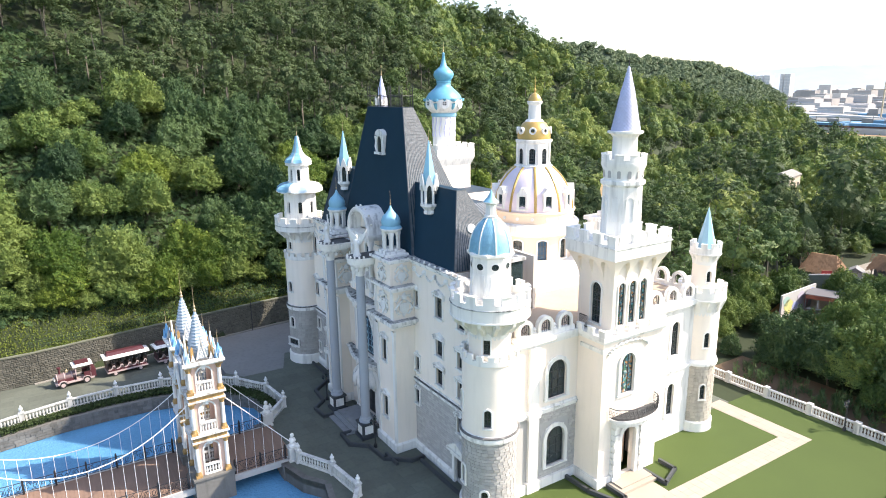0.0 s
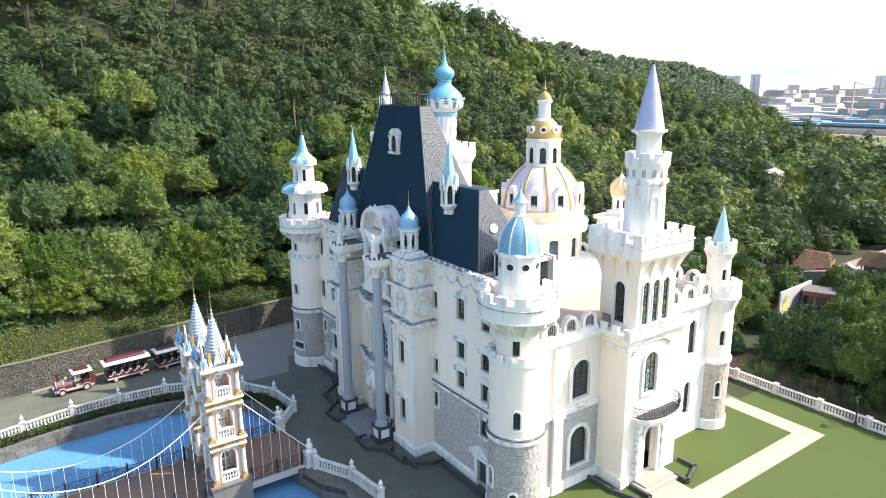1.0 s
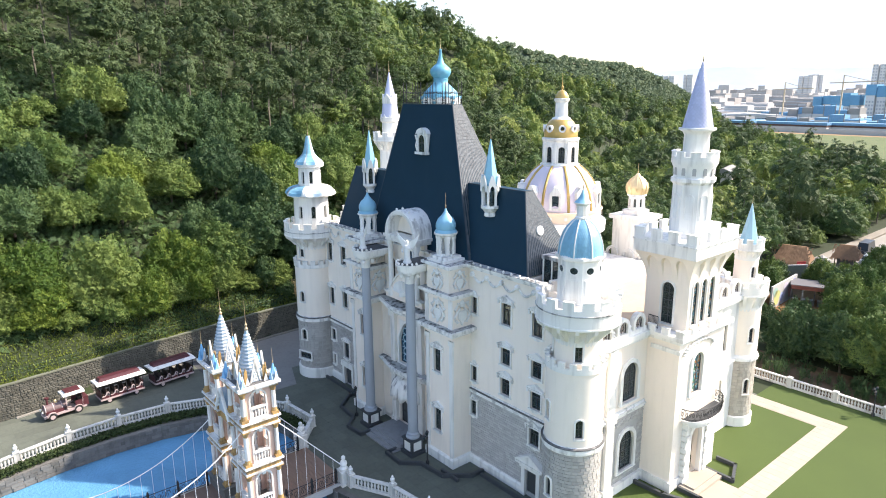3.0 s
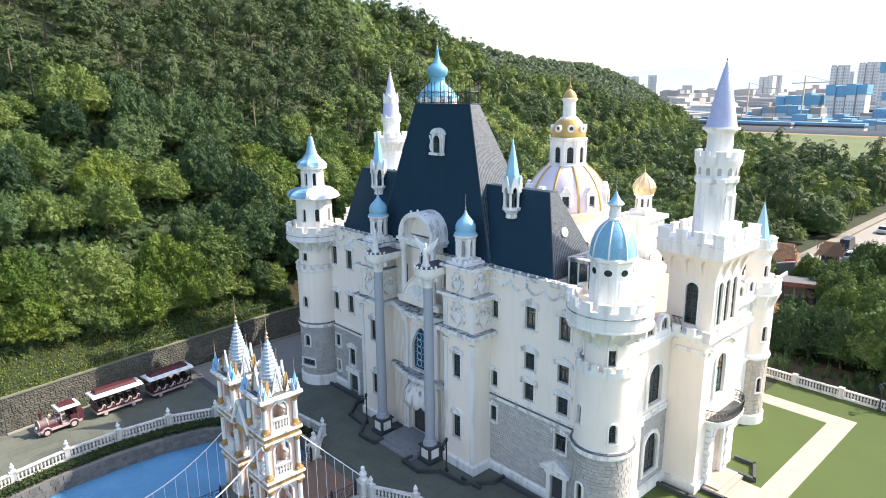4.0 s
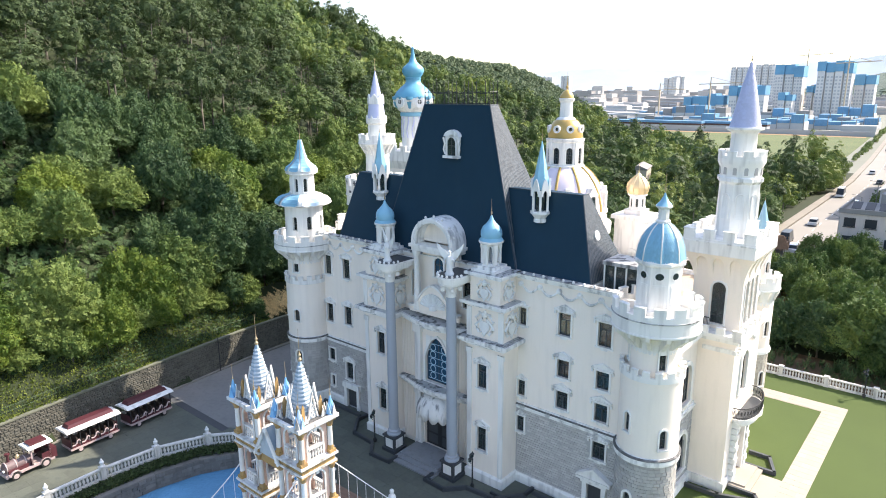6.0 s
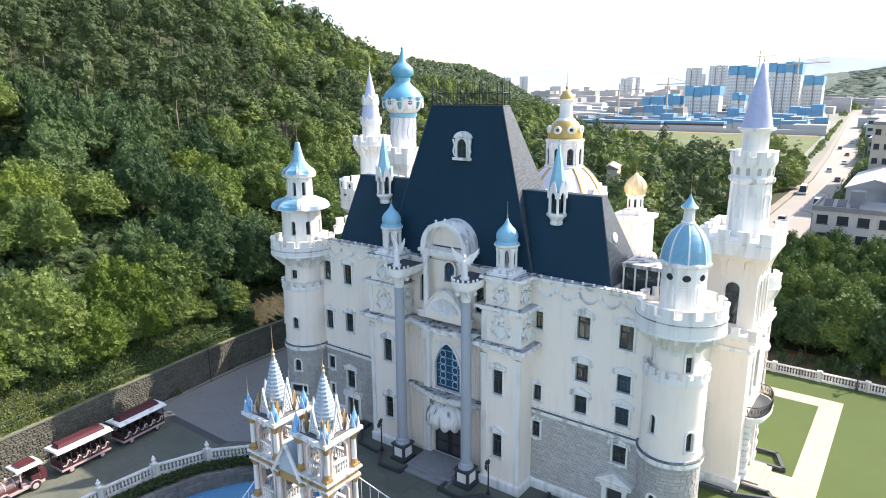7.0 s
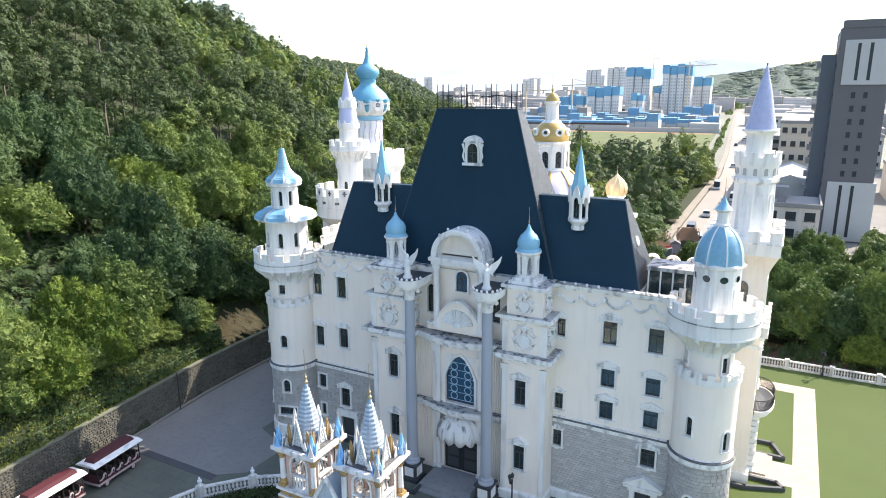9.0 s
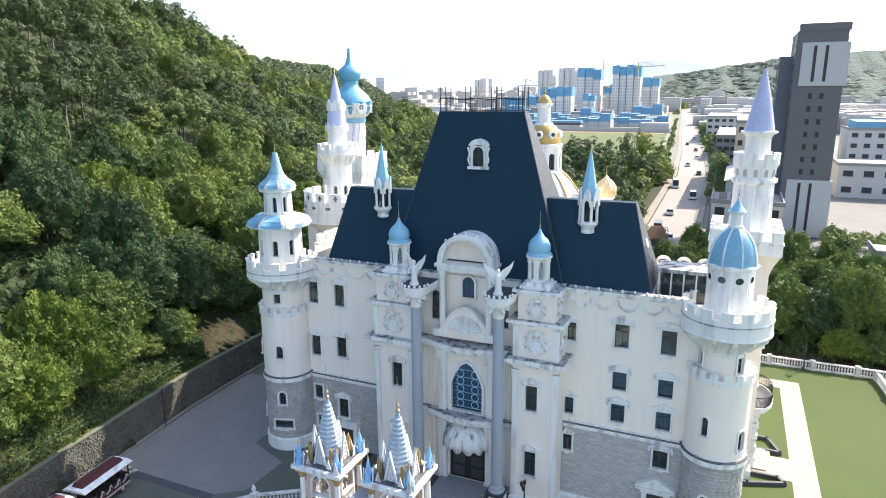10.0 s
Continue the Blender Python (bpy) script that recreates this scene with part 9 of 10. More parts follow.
for kind, leaf, label in (("dark", LEAF_FAR_DARK, "tall dark green trees standing close on the upper slope"), ("mid", LEAF_FAR, "dense mid-green subtropical woodland covering hill and plain"), ("lime", LEAF_FAR_LIME, "bright yellow-green tree crowns among the woodland")):
    v = np.concatenate(stands[kind])
    tagged(new("woodland", raw_mesh("woodland", v.reshape(-1, 3), len(v), leaf)), label, "woodland", kind="stuff")
tagged(new("woodland_stems", mesh_of("woodland_stems", stems, mat("pale_bark", (0.11, 0.10, 0.08), 0.9, 0.2, 1, 8, 0.2))), "pale slender stems of the tall woodland trees", "tree trunks", kind="stuff")
# bushes and grass on the bank above the wall
VG = leaf_material("verge_leaves", (0.050, 0.086, 0.016), (0.105, 0.152, 0.030), (0.175, 0.210, 0.042), 0.3)


def bank_cover(name, d0, d1, h, n, size, upright, label, category, seed, material, y0=-46, y1=40):
    """Blades scattered over the bank between d0 and d1 metres behind the wall, up to h high in uneven tufts."""
    rg = np.random.RandomState(seed)
    y = rg.uniform(-46, 40, n)
    x = np.interp(y, FOOT_Y, FOOT_X) - d0 - (d1 - d0) * rg.rand(n)
    open_ = ~((x > -35.0) & (y > 4.5) & (y < 12.0)) & (y > y0) & (y < y1)
    x, y = x[open_], y[open_]
    m = len(x)
    tuft = 0.55 + 0.45 * np.sin(x * 1.9 + 1.3 * np.sin(y * 0.8)) * np.sin(y * 1.3 + np.sin(x))
    base = np.maximum(hill(x, y), 3.45)
    c = np.stack([x, y, base + h * tuft * rg.rand(m) ** 0.7], -1)
    u = rg.normal(size=(m, 3)) * np.array([1, 1, 0.8]) + np.array([0, 0, upright]); u /= np.linalg.norm(u, axis=1)[:, None]
    w = np.cross(u, rg.normal(size=(m, 3))); w /= np.linalg.norm(w, axis=1)[:, None]
    sz = size * (0.6 + 0.8 * rg.rand(m))[:, None]
    v = np.stack([c - u * sz, c + w * sz * 0.6, c + u * sz, c - w * sz * 0.6], 1).reshape(-1, 3)
    return tagged(new(name, raw_mesh(name, v, m, material)), label, category, kind="stuff")


bank_cover("bank_grass", 0.3, 5.0, 0.2, 30000, 0.12, 2.0, "rough sunlit grass on the bank above the wall", "grass", 5, VG)
# Dark leaves cover the bank where the castle's shadow would lie.
bank_cover("bank_bushes", 0.7, 6.8, 1.2, 15000, 0.2, 0.0, "low bushes down to the wall, dark for the castle's shade", "bushes", 8, LEAF_DARK, -17, 40)
bank_cover("bank_bushes", 4.0, 9.0, 1.2, 16000, 0.22, 0.0, "tangled green bushes at the wood's edge", "bushes", 6, LEAF_DARK)
STRAW = mat("dry_straw", (0.58, 0.43, 0.20), 0.9, 0.25, 1, 9, 0.3, island=0.3)
fr = np.random.RandomState(77)
bl = []
for k in range(210):
    cx, cy = fr.uniform(-33.2, -30.9), fr.uniform(4.4, 10.6)
    cz = float(hill(cx, cy)) + fr.uniform(0.0, 1.0) * (1 - abs(cy - 7.4) / 5) + 0.15
    a = fr.normal(0.15, 0.5)
    d = np.array([math.cos(a), math.sin(a), -0.55 + 0.3 * fr.rand()]) * fr.uniform(0.8, 1.7)
    sd = np.array([-math.sin(a), math.cos(a), 0.0])
    for q in range(9):
        p = np.array([cx, cy, cz]) + d * (q / 9 - 0.5)
        for sgn in (-1, 1):
            e = p + d * 0.22 + sd * sgn * 0.42 * math.sin(0.5 + 2.4 * q / 9) + np.array([0, 0, -0.1 * fr.rand()])
            bl.append([p - d * 0.02, p + d * 0.04, e])
bl = np.array(bl)
tagged(new("dry_fronds", raw_mesh("dry_fronds", bl.reshape(-1, 3), len(bl), STRAW)), "heap of dry brown palm fronds spilling down the bank", "brush heap", kind="stuff")
slab("soil_bed", [(11, 34.4), (48, 34.4), (48, 41.5), (11, 41.5)], -0.3, 0.05, mat("dry_brown_soil", (0.115, 0.075, 0.042), 0.95, 0.3, 0.5, 6, 0.5), "dry brown soil bed behind the lawn balustrade", "ground")
pr = np.random.RandomState(61)
bl = []
for k in range(190):
    cx, cy, h = pr.uniform(13, 47), pr.uniform(35.3, 40), pr.uniform(0.7, 1.9)
    n = 46
    a, q = pr.rand(n) * 6.283, pr.rand(n) ** 0.7
    p = np.stack([cx + 0.16 * np.cos(a), cy + 0.16 * np.sin(a), 0.05 + h * pr.rand(n) * 0.85], -1)
    d = np.stack([np.cos(a) * 0.5, np.sin(a) * 0.5, 0.5 + 0.6 * pr.rand(n)], -1) * (0.28 + 0.3 * q)[:, None]
    w = np.stack([-np.sin(a), np.cos(a), 0 * a], -1) * 0.06
    bl.append(np.stack([p - w, p + w, p + d], 1))
bl = np.concatenate(bl)
tagged(new("bed_plants", raw_mesh("bed_plants", bl.reshape(-1, 3), len(bl), LEAF_DARK)), "young upright plants standing in the dry soil bed", "plants", kind="stuff")

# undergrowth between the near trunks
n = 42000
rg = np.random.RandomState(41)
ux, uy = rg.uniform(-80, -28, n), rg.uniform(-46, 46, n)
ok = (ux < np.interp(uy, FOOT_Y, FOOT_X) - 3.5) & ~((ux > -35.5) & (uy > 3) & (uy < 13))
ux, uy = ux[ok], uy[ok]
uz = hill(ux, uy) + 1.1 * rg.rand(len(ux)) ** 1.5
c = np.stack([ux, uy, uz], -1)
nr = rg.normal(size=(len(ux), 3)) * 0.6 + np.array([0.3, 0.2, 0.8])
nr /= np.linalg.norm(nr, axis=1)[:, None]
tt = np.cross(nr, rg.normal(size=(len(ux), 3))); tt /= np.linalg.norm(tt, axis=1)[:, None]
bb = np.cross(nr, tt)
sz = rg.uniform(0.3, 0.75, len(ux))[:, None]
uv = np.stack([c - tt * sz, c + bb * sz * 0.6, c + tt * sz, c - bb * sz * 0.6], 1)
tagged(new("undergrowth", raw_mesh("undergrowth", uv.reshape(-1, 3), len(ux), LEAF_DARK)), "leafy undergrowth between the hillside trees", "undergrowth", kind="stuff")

# shrubs under the upper slope's trees, dark-leaved to stand for canopy shade
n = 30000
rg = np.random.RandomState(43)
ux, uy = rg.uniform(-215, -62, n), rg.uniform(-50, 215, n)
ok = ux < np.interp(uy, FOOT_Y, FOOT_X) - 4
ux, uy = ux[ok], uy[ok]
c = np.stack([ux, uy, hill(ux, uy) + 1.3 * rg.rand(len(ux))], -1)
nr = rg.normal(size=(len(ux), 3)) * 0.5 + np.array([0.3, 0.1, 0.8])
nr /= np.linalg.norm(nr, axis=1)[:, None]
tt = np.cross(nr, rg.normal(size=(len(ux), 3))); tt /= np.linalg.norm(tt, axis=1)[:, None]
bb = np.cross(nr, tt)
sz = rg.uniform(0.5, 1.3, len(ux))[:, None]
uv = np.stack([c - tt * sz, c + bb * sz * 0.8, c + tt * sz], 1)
tagged(new("undergrowth", raw_mesh("undergrowth", uv.reshape(-1, 3), len(ux), LEAF_FAR_DARK)), "dark shrubs standing for shade under the upper slope's trees", "undergrowth", kind="stuff")

# ---- road and plain ----
GREYC = mat("grey_concrete_wall", (0.25, 0.245, 0.235), 0.85, 0.1, 0.15, 2, 0.1, stain=0.2, stain_col=(0.2, 0.2, 0.2))
CHAR = mat("charcoal_cladding", (0.13, 0.125, 0.13), 0.7, 0.08, 0.2, 3, 0.1)
WHITEC = mat("white_building_paint", (0.46, 0.46, 0.45), 0.75, 0.08, 0.15, 3, 0.05, stain=0.15, stain_col=(0.4, 0.4, 0.4))
BEIGEC = mat("beige_building_paint", (0.52, 0.45, 0.36), 0.8, 0.1, 0.1, 3, 0.05, stain=0.2, stain_col=(0.3, 0.27, 0.23))
BLUENET = mat("blue_scaffold_net", (0.12, 0.29, 0.43), 0.8, 0.2, 0.12, 1, 0.1, island=0.1)
REDC = mat("red_sheet_roof", (0.085, 0.042, 0.033), 0.6, 0.15, 0.3, 3, 0.1)
WIN = mat("window_glass_far", (0.03, 0.038, 0.045), 0.3, 0.2, 0.3, 1, 0.0, spec=0.25)
FIELD = mat("rough_meadow", (0.060, 0.088, 0.026), 0.95, 0.5, 0.05, 0.6, 0.6, stain=0.7, stain_col=(0.24, 0.19, 0.08), sharp=0.66)
PLAIN = mat("pale_town_ground", (0.17, 0.175, 0.14), 0.9, 0.3, 0.008, 0.15, 0.1, stain=0.4, stain_col=(0.12, 0.15, 0.07))
CLAY = mat("orange_clay", (0.21, 0.105, 0.045), 0.95, 0.25, 0.3, 3, 0.3)


PAVE = mat("worn_pavement", (0.24, 0.215, 0.18), 0.9, 0.2, 0.2, 3, 0.1, stain=0.3)
# Haze is put into these two colours: far walls paled, far glass greyed.
TOWERW = mat("hazed_tower_render", (0.60, 0.585, 0.57), 0.85, 0.12, 0.03, 0.5, 0.0)
FARWIN = mat("hazed_far_glazing", (0.34, 0.36, 0.38), 0.3, 0.2, 0.3, 1, 0.0)


slab("town_plain", [(-420, 470), (-60, 232), (3000, 232), (3500, 4400), (-2900, 4400), (-900, 1100)], -0.3, 0.06, PLAIN, "pale built-up plain beyond the wood", "ground")
slab("meadow", [(-52, 226), (-12, 226), (-26, 440), (-210, 435), (-130, 300)], -0.3, 0.16, FIELD, "rough yellow-green meadow beside the road", "meadow")
slab("clay_strip", [(-215, 424), (-27, 424), (-28, 435), (-205, 435)], -0.3, 0.2, mat("dry_orange_earth", (0.27, 0.17, 0.085), 0.95, 0.3, 0.06, 1, 0.2), "strip of bare orange earth below the hoarding", "ground")
slab("yard_ground", [(13.5, 62), (90, 62), (90, 232), (4, 232)], -0.3, 0.07, mat("yard_concrete", (0.17, 0.165, 0.15), 0.9, 0.2, 0.15, 2, 0.1, stain=0.3), "grey concrete yards beside the road", "ground")
slab("clay_ground", [(5, 55), (14, 55), (15, 62), (6, 84), (0, 86), (-1, 75)], -0.3, 0.1, CLAY, "bare orange clay clearing in the wood", "ground")
ROAD_Y = (84, 95, 150, 205, 245, 285, 360, 450, 640, 835, 1000)
road = slab("road", [(road_x(y) + 4.8, y) for y in ROAD_Y] + [(road_x(y) - 4.6, y) for y in ROAD_Y[::-1]], -0.3, 0.2, ROAD, "pale concrete road running straight into the town", "road")
for s in (-1, 1):
    slab("pavement", ([(road_x(y) + s * 4.9, y) for y in ROAD_Y[::-1]] + [(road_x(y) + s * 6.7, y) for y in ROAD_Y])[::s], -0.3, 0.34, PAVE, "pale pavement along the road", "pavement")
line_m = mat("white_road_paint", (0.7, 0.7, 0.68), 0.7, 0.1, 1, 8, 0)
dash = mesh_of("lane_dash", Geo().box(-0.08, 0.08, 0, 3.0, 0.2, 0.206), line_m)
for k in range(40):
    y = 86 + 7.5 * k
    part("lane_dash", dash, None, road, m=Matrix.Translation((road_x(y) + 0.1, y, 0)) @ pose(0, 0, 0, 0, 0, 3.5))


def car(x, y, col, turn=3.5, l=4.3, h=1.45, kind="car"):
    c = thing("car", Matrix.Translation((x, y, 0.2)) @ pose(0, 0, 0, 0, 0, turn), f"{col[0]} {kind} standing on the pale road", kind, "road vehicles")
    w = 0.88 if h < 1.7 else 1.0
    part("body", Geo().hip((-w, w, -l / 2, l / 2), (-w * 0.96, w * 0.96, -l / 2 + 0.05, l / 2 - 0.05), 0.3, 0.62).hip((-w * 0.96, w * 0.96, -l / 2 + 0.05, l / 2 - 0.05), (-w * 0.92, w * 0.92, -l / 2 + 0.12, l / 2 - 0.12), 0.62, 0.86), col[1], c)
    a, b = (-l * 0.3, l * 0.4) if h < 1.7 else (-l * 0.42, l * 0.47)
    part("cabin_glass", Geo().hip((-w * 0.9, w * 0.9, a, b), (-w * 0.76, w * 0.76, a + 0.5, b - 0.35), 0.86, h - 0.06), WIN, c)
    part("roof", Geo().box(-w * 0.77, w * 0.77, a + 0.45, b - 0.3, h - 0.06, h), col[1], c)
    for sx in (-1, 1):
        for sy in (-0.32, 0.32):
            part("wheel", Geo().lathe([(0.1, -0.1), (0.32, -0.09), (0.32, 0.09), (0.1, 0.1)], 12), TYRE, c, m=Matrix.Translation((sx * w * 0.9, sy * l, 0.32)) @ pose(0, 0, 0, 0, 90, 0))
        part("headlight", Geo().box(sx * w * 0.7 - 0.15, sx * w * 0.7 + 0.15, -l / 2 - 0.02, -l / 2 + 0.1, 0.55, 0.68), WHITE, c)


SILVER = ("silver", mat("silver_car_paint", (0.5, 0.5, 0.52), 0.3, 0.03, 1, 9, 0, metal=0.5))
WHITECAR = ("white", mat("white_car_paint", (0.75, 0.75, 0.75), 0.3, 0.03, 1, 9, 0))
BLACKCAR = ("black", mat("black_car_paint", (0.03, 0.03, 0.035), 0.3, 0.03, 1, 9, 0))
REDCAR = ("red", mat("red_car_paint", (0.4, 0.05, 0.04), 0.3, 0.03, 1, 9, 0))
car(4.2, 123, SILVER)
car(3.6, 101.5, BLACKCAR, h=2.2, l=5.4, kind="van")
car(6.6, 93.5, WHITECAR)
car(1.6, 171, WHITECAR, h=2.6, l=6.5, kind="truck")
car(7.9, 150, WHITECAR, h=2.2, l=5.2, kind="van")
for y, o, c in ((205, 2.4, BLACKCAR), (232, -1.5, SILVER), (262, 2.0, WHITECAR), (300, 1.8, REDCAR), (335, -2, BLACKCAR), (380, 2.2, WHITECAR)):
    car(road_x(y) + o, y, c)


def block(name, x0, x1, y0, y1, h, wall_m, label, floors, cols, ww=1.4, wh=1.4, faces="SWE", group="", roof=True, win_m=None, z0=0.0):
    """A flat-roofed building: walls, parapet roof and one part per window on its seen sides."""
    b = thing(name, (x0, y0, 0), label, "building", group)
    W, D = x1 - x0, y1 - y0
    wl = part("wall", Geo().box(0, W, 0, D, z0, h), wall_m, b)
    if roof:
        part("roof", Geo().box(-0.25, W + 0.25, -0.25, D + 0.25, h, h + 0.25).box(-0.2, 0.1, -0.2, D + 0.2, h + 0.25, h + 0.8).box(W - 0.1, W + 0.2, -0.2, D + 0.2, h + 0.25, h + 0.8).box(0.1, W - 0.1, -0.2, 0.1, h + 0.25, h + 0.8), GREYC, b)
    me = mesh_of("window", Geo().box(-ww / 2, ww / 2, -0.05, 0.02, 0, wh).box(-ww / 2 - 0.1, ww / 2 + 0.1, -0.16, 0.02, -0.14, -0.04), win_m or WIN, smooth=0)
    fh = (h - z0) / floors
    for f in range(floors):
        z = z0 + fh * f + (fh - wh) * 0.55
        for face, L, m in (("S", W, Matrix.Identity(4)), ("W", D, Matrix.Translation((0, D, 0)) @ pose(0, 0, 0, 0, 0, -90)), ("E", D, Matrix.Translation((W, 0, 0)) @ pose(0, 0, 0, 0, 0, 90))):
            if face not in faces:
                continue
            n = cols if face == "S" else max(1, round(cols * L / W))
            for k in range(n):
                part("window", me, None, b, m=m @ Matrix.Translation((L * (k + 0.5) / n, 0, z)))
    return b


# the charcoal tower block beside the road
tb = thing("tower_block", (26.8, 107, 0), "tall charcoal tower block with white panels and narrow windows", "building")
part("wall", Geo().box(0, 8.6, 0, 17, 0, 41.0).box(0.2, 8.9, -0.15, 3, 41.0, 42.4), CHAR, tb)
part("side_wing", Geo().box(-2.6, 0, 5.5, 16, 0, 36.5).box(-0.12, 0.0, 0.2, 5.4, 0, 41.0), mat("blue_grey_cladding", (0.115, 0.135, 0.16), 0.6, 0.08, 0.2, 3, 0.05), tb)
for z0, z1 in ((0.3, 12.0), (30.6, 38.8)):
    pn = part("white_panel", Geo().box(0.9, 9.1, -0.3, 0.6, z0, z1), WHITEC, tb)
    for u in (3.2, 5.2):
        part("window_strip", Geo().box(u - 0.28, u + 0.28, -0.34, -0.28, z0 + 0.8, z1 - 0.6), WIN, pn)
tw_m = mesh_of("window", Geo().box(-0.35, 0.35, -0.06, 0.02, 0, 1.0).box(-0.42, 0.42, -0.12, 0.02, -0.1, 0), WIN)
for k in range(7):
    for u in (3.2, 5.2):
        part("window", tw_m, None, tb, m=Matrix.Translation((u, 0, 13.2 + 2.5 * k)))
for k in range(13):
    for v in (1.5, 3.5):
        part("window", tw_m, None, tb, m=Matrix.Translation((-0.12, v, 2.0 + 2.9 * k)) @ pose(0, 0, 0, 0, 0, -90))
    bl = part("balcony", Geo().box(-3.4, -2.6, 6.2, 10.0, 1.0 + 2.75 * k, 2.0 + 2.75 * k), GREYC, tb)
    part("balcony_window", Geo().box(-2.66, -2.6, 11, 14.5, 1.2 + 2.75 * k, 2.9 + 2.75 * k), WIN, tb)

A = block("low_building", 14.2, 26.4, 88, 101, 9.3, mat("pinkish_grey_render", (0.55, 0.50, 0.46), 0.85, 0.1, 0.2, 3, 0.1, stain=0.25), "low pinkish-grey flat-roofed building with solar panels", 3, 4, 1.7, 1.5)
for k in range(3):
    part("solar_panel", Geo().add([(1.2 + 2 * k, 2.0, 9.9), (2.6 + 2 * k, 2.0, 9.9), (2.6 + 2 * k, 4.4, 10.8), (1.2 + 2 * k, 4.4, 10.8), (1.2 + 2 * k, 2.0, 9.84), (2.6 + 2 * k, 2.0, 9.84), (2.6 + 2 * k, 4.4, 10.74), (1.2 + 2 * k, 4.4, 10.74)], [(0, 1, 2, 3), (7, 6, 5, 4), (0, 4, 5, 1), (2, 6, 7, 3), (1, 5, 6, 2), (0, 3, 7, 4)]), WIN, A)
part("stair_hut", Geo().box(4.6, 6.8, 8.5, 12, 9.5, 11.8), GREYC, A)
wh = thing("warehouse", (16.2, 119, 0), "white gabled warehouse beside the road", "building")
part("wall", Geo().box(0, 9.8, 0, 30, 0, 9.6), WHITEC, wh)
part("roof", Geo().prism([(-0.4, 9.6), (10.2, 9.6), (4.9, 11.6)], -0.4, 30.4), WHITEC, wh)
block("dormitory", 17.5, 30.5, 152, 215, 21, BEIGEC, "beige six-storey dormitory block along the road", 6, 6, 1.2, 1.3, "SW")
block("factory", 44.5, 84, 168, 184, 9.0, WHITEC, "long white two-storey workshop", 2, 8, 2.4, 1.5, "S")
fb = block("factory", 55, 92, 236, 258, 15, WHITEC, "white four-storey factory with a blue roof", 4, 9, 2.0, 1.4, "S")
part("blue_roof", Geo().box(2, 18, -0.1, 19, 15.25, 18.0), BLUENET, fb)
block("gatehouse", 38.5, 46, 71, 78, 5.4, BEIGEC, "small beige flat-roofed gatehouse", 1, 1, 1.5, 1.6, "SW")
solid("compound_wall", Geo().box(23, 38.5, 79.7, 80, 0, 2.6).box(22.9, 38.6, 79.6, 80.1, 2.6, 2.8), BEIGEC, "low beige compound wall with an orange coping", "wall")
block("factory", 22, 50, 246, 270, 12, WHITEC, "white workshop far along the road", 3, 8, 2.2, 1.4, "SW")
block("factory", 10, 24, 262, 330, 10, GREYC, "grey workshop far along the road", 3, 5, 2.2, 1.4, "SW")
block("factory", 2, 20, 360, 430, 14, WHITEC, "white block far along the road", 4, 5, 2.2, 1.4, "SW")
# small white house in the wood, painted wall and red-roofed sheds at the clearing
ho = thing("house", Matrix.Translation((-43.8, 144.2, 0)) @ pose(0, 0, 0, 0, 0, 16), "long narrow white house with a pale sloping roof among the trees", "house")
part("wall", Geo().box(-3.0, 0, 0, 11, 0, 6.8), BEIGEC, ho)
part("roof", Geo().prism([(-3.3, 6.8), (0.3, 6.8), (0.25, 7.1), (-2.3, 8.2), (-3.2, 7.9)], -0.3, 11.3), mat("pale_sheet_roof", (0.22, 0.21, 0.19), 0.8, 0.2, 0.3, 3, 0.1, stain=0.4), ho)
for u in range(3):
    part("window", Geo().box(-0.02, 0.05, 1.5 + 3.4 * u, 3.0 + 3.4 * u, 3.4, 5.0), WIN, ho)
part("doorway", Geo().box(-3.0, -1.6, -0.05, 0.02, 0.0, 2.4), WIN, ho)
d = Vector((5.7 - 6.3, 65.9 - 56.6, 0))
m = Matrix.Translation((6.3, 56.6, 0)) @ pose(0, 0, 0, 0, 0, math.degrees(math.atan2(d.y, d.x)) + 180) @ Matrix.Translation((-d.length, 0, 0))
mw = thing("painted_wall", m, "white garden wall painted with pastel patches", "wall")
part("wall", Geo().box(0, d.length, 0, 0.25, 0, 3.4), WHITEC, mw)
for i, (u, w, z, h, c) in enumerate(((0.4, 1.5, 1.4, 1.7, (0.25, 0.28, 0.5)), (1.9, 1.3, 0.5, 1.6, (0.5, 0.3, 0.3)), (3.2, 1.9, 1.2, 1.9, (0.45, 0.42, 0.5)), (5.0, 1.4, 0.6, 1.3, (0.3, 0.35, 0.55)), (6.4, 2.2, 0.4, 2.2, (0.5, 0.5, 0.2)), (7.4, 1.6, 1.7, 1.4, (0.3, 0.45, 0.4)))):
    part("paint_patch", Geo().prism([(u + w / 2 + w / 2 * math.cos(t) * (1 + 0.2 * math.sin(3 * t)), z + h / 2 + h / 2 * math.sin(t)) for t in np.linspace(0, 6.283, 15)[:-1]], 0.25, 0.27), mat(f"pastel_{i}", c, 0.8, 0.15, 0.8, 4, 0.05), mw)
THATCH = mat("brown_thatch", (0.20, 0.115, 0.062), 0.95, 0.35, 1.2, 9, 0.6, stretch=(3, 3, 0.5))
TERRA = mat("red_painted_floor", (0.30, 0.10, 0.065), 0.85, 0.2, 0.3, 3, 0.1, stain=0.3)


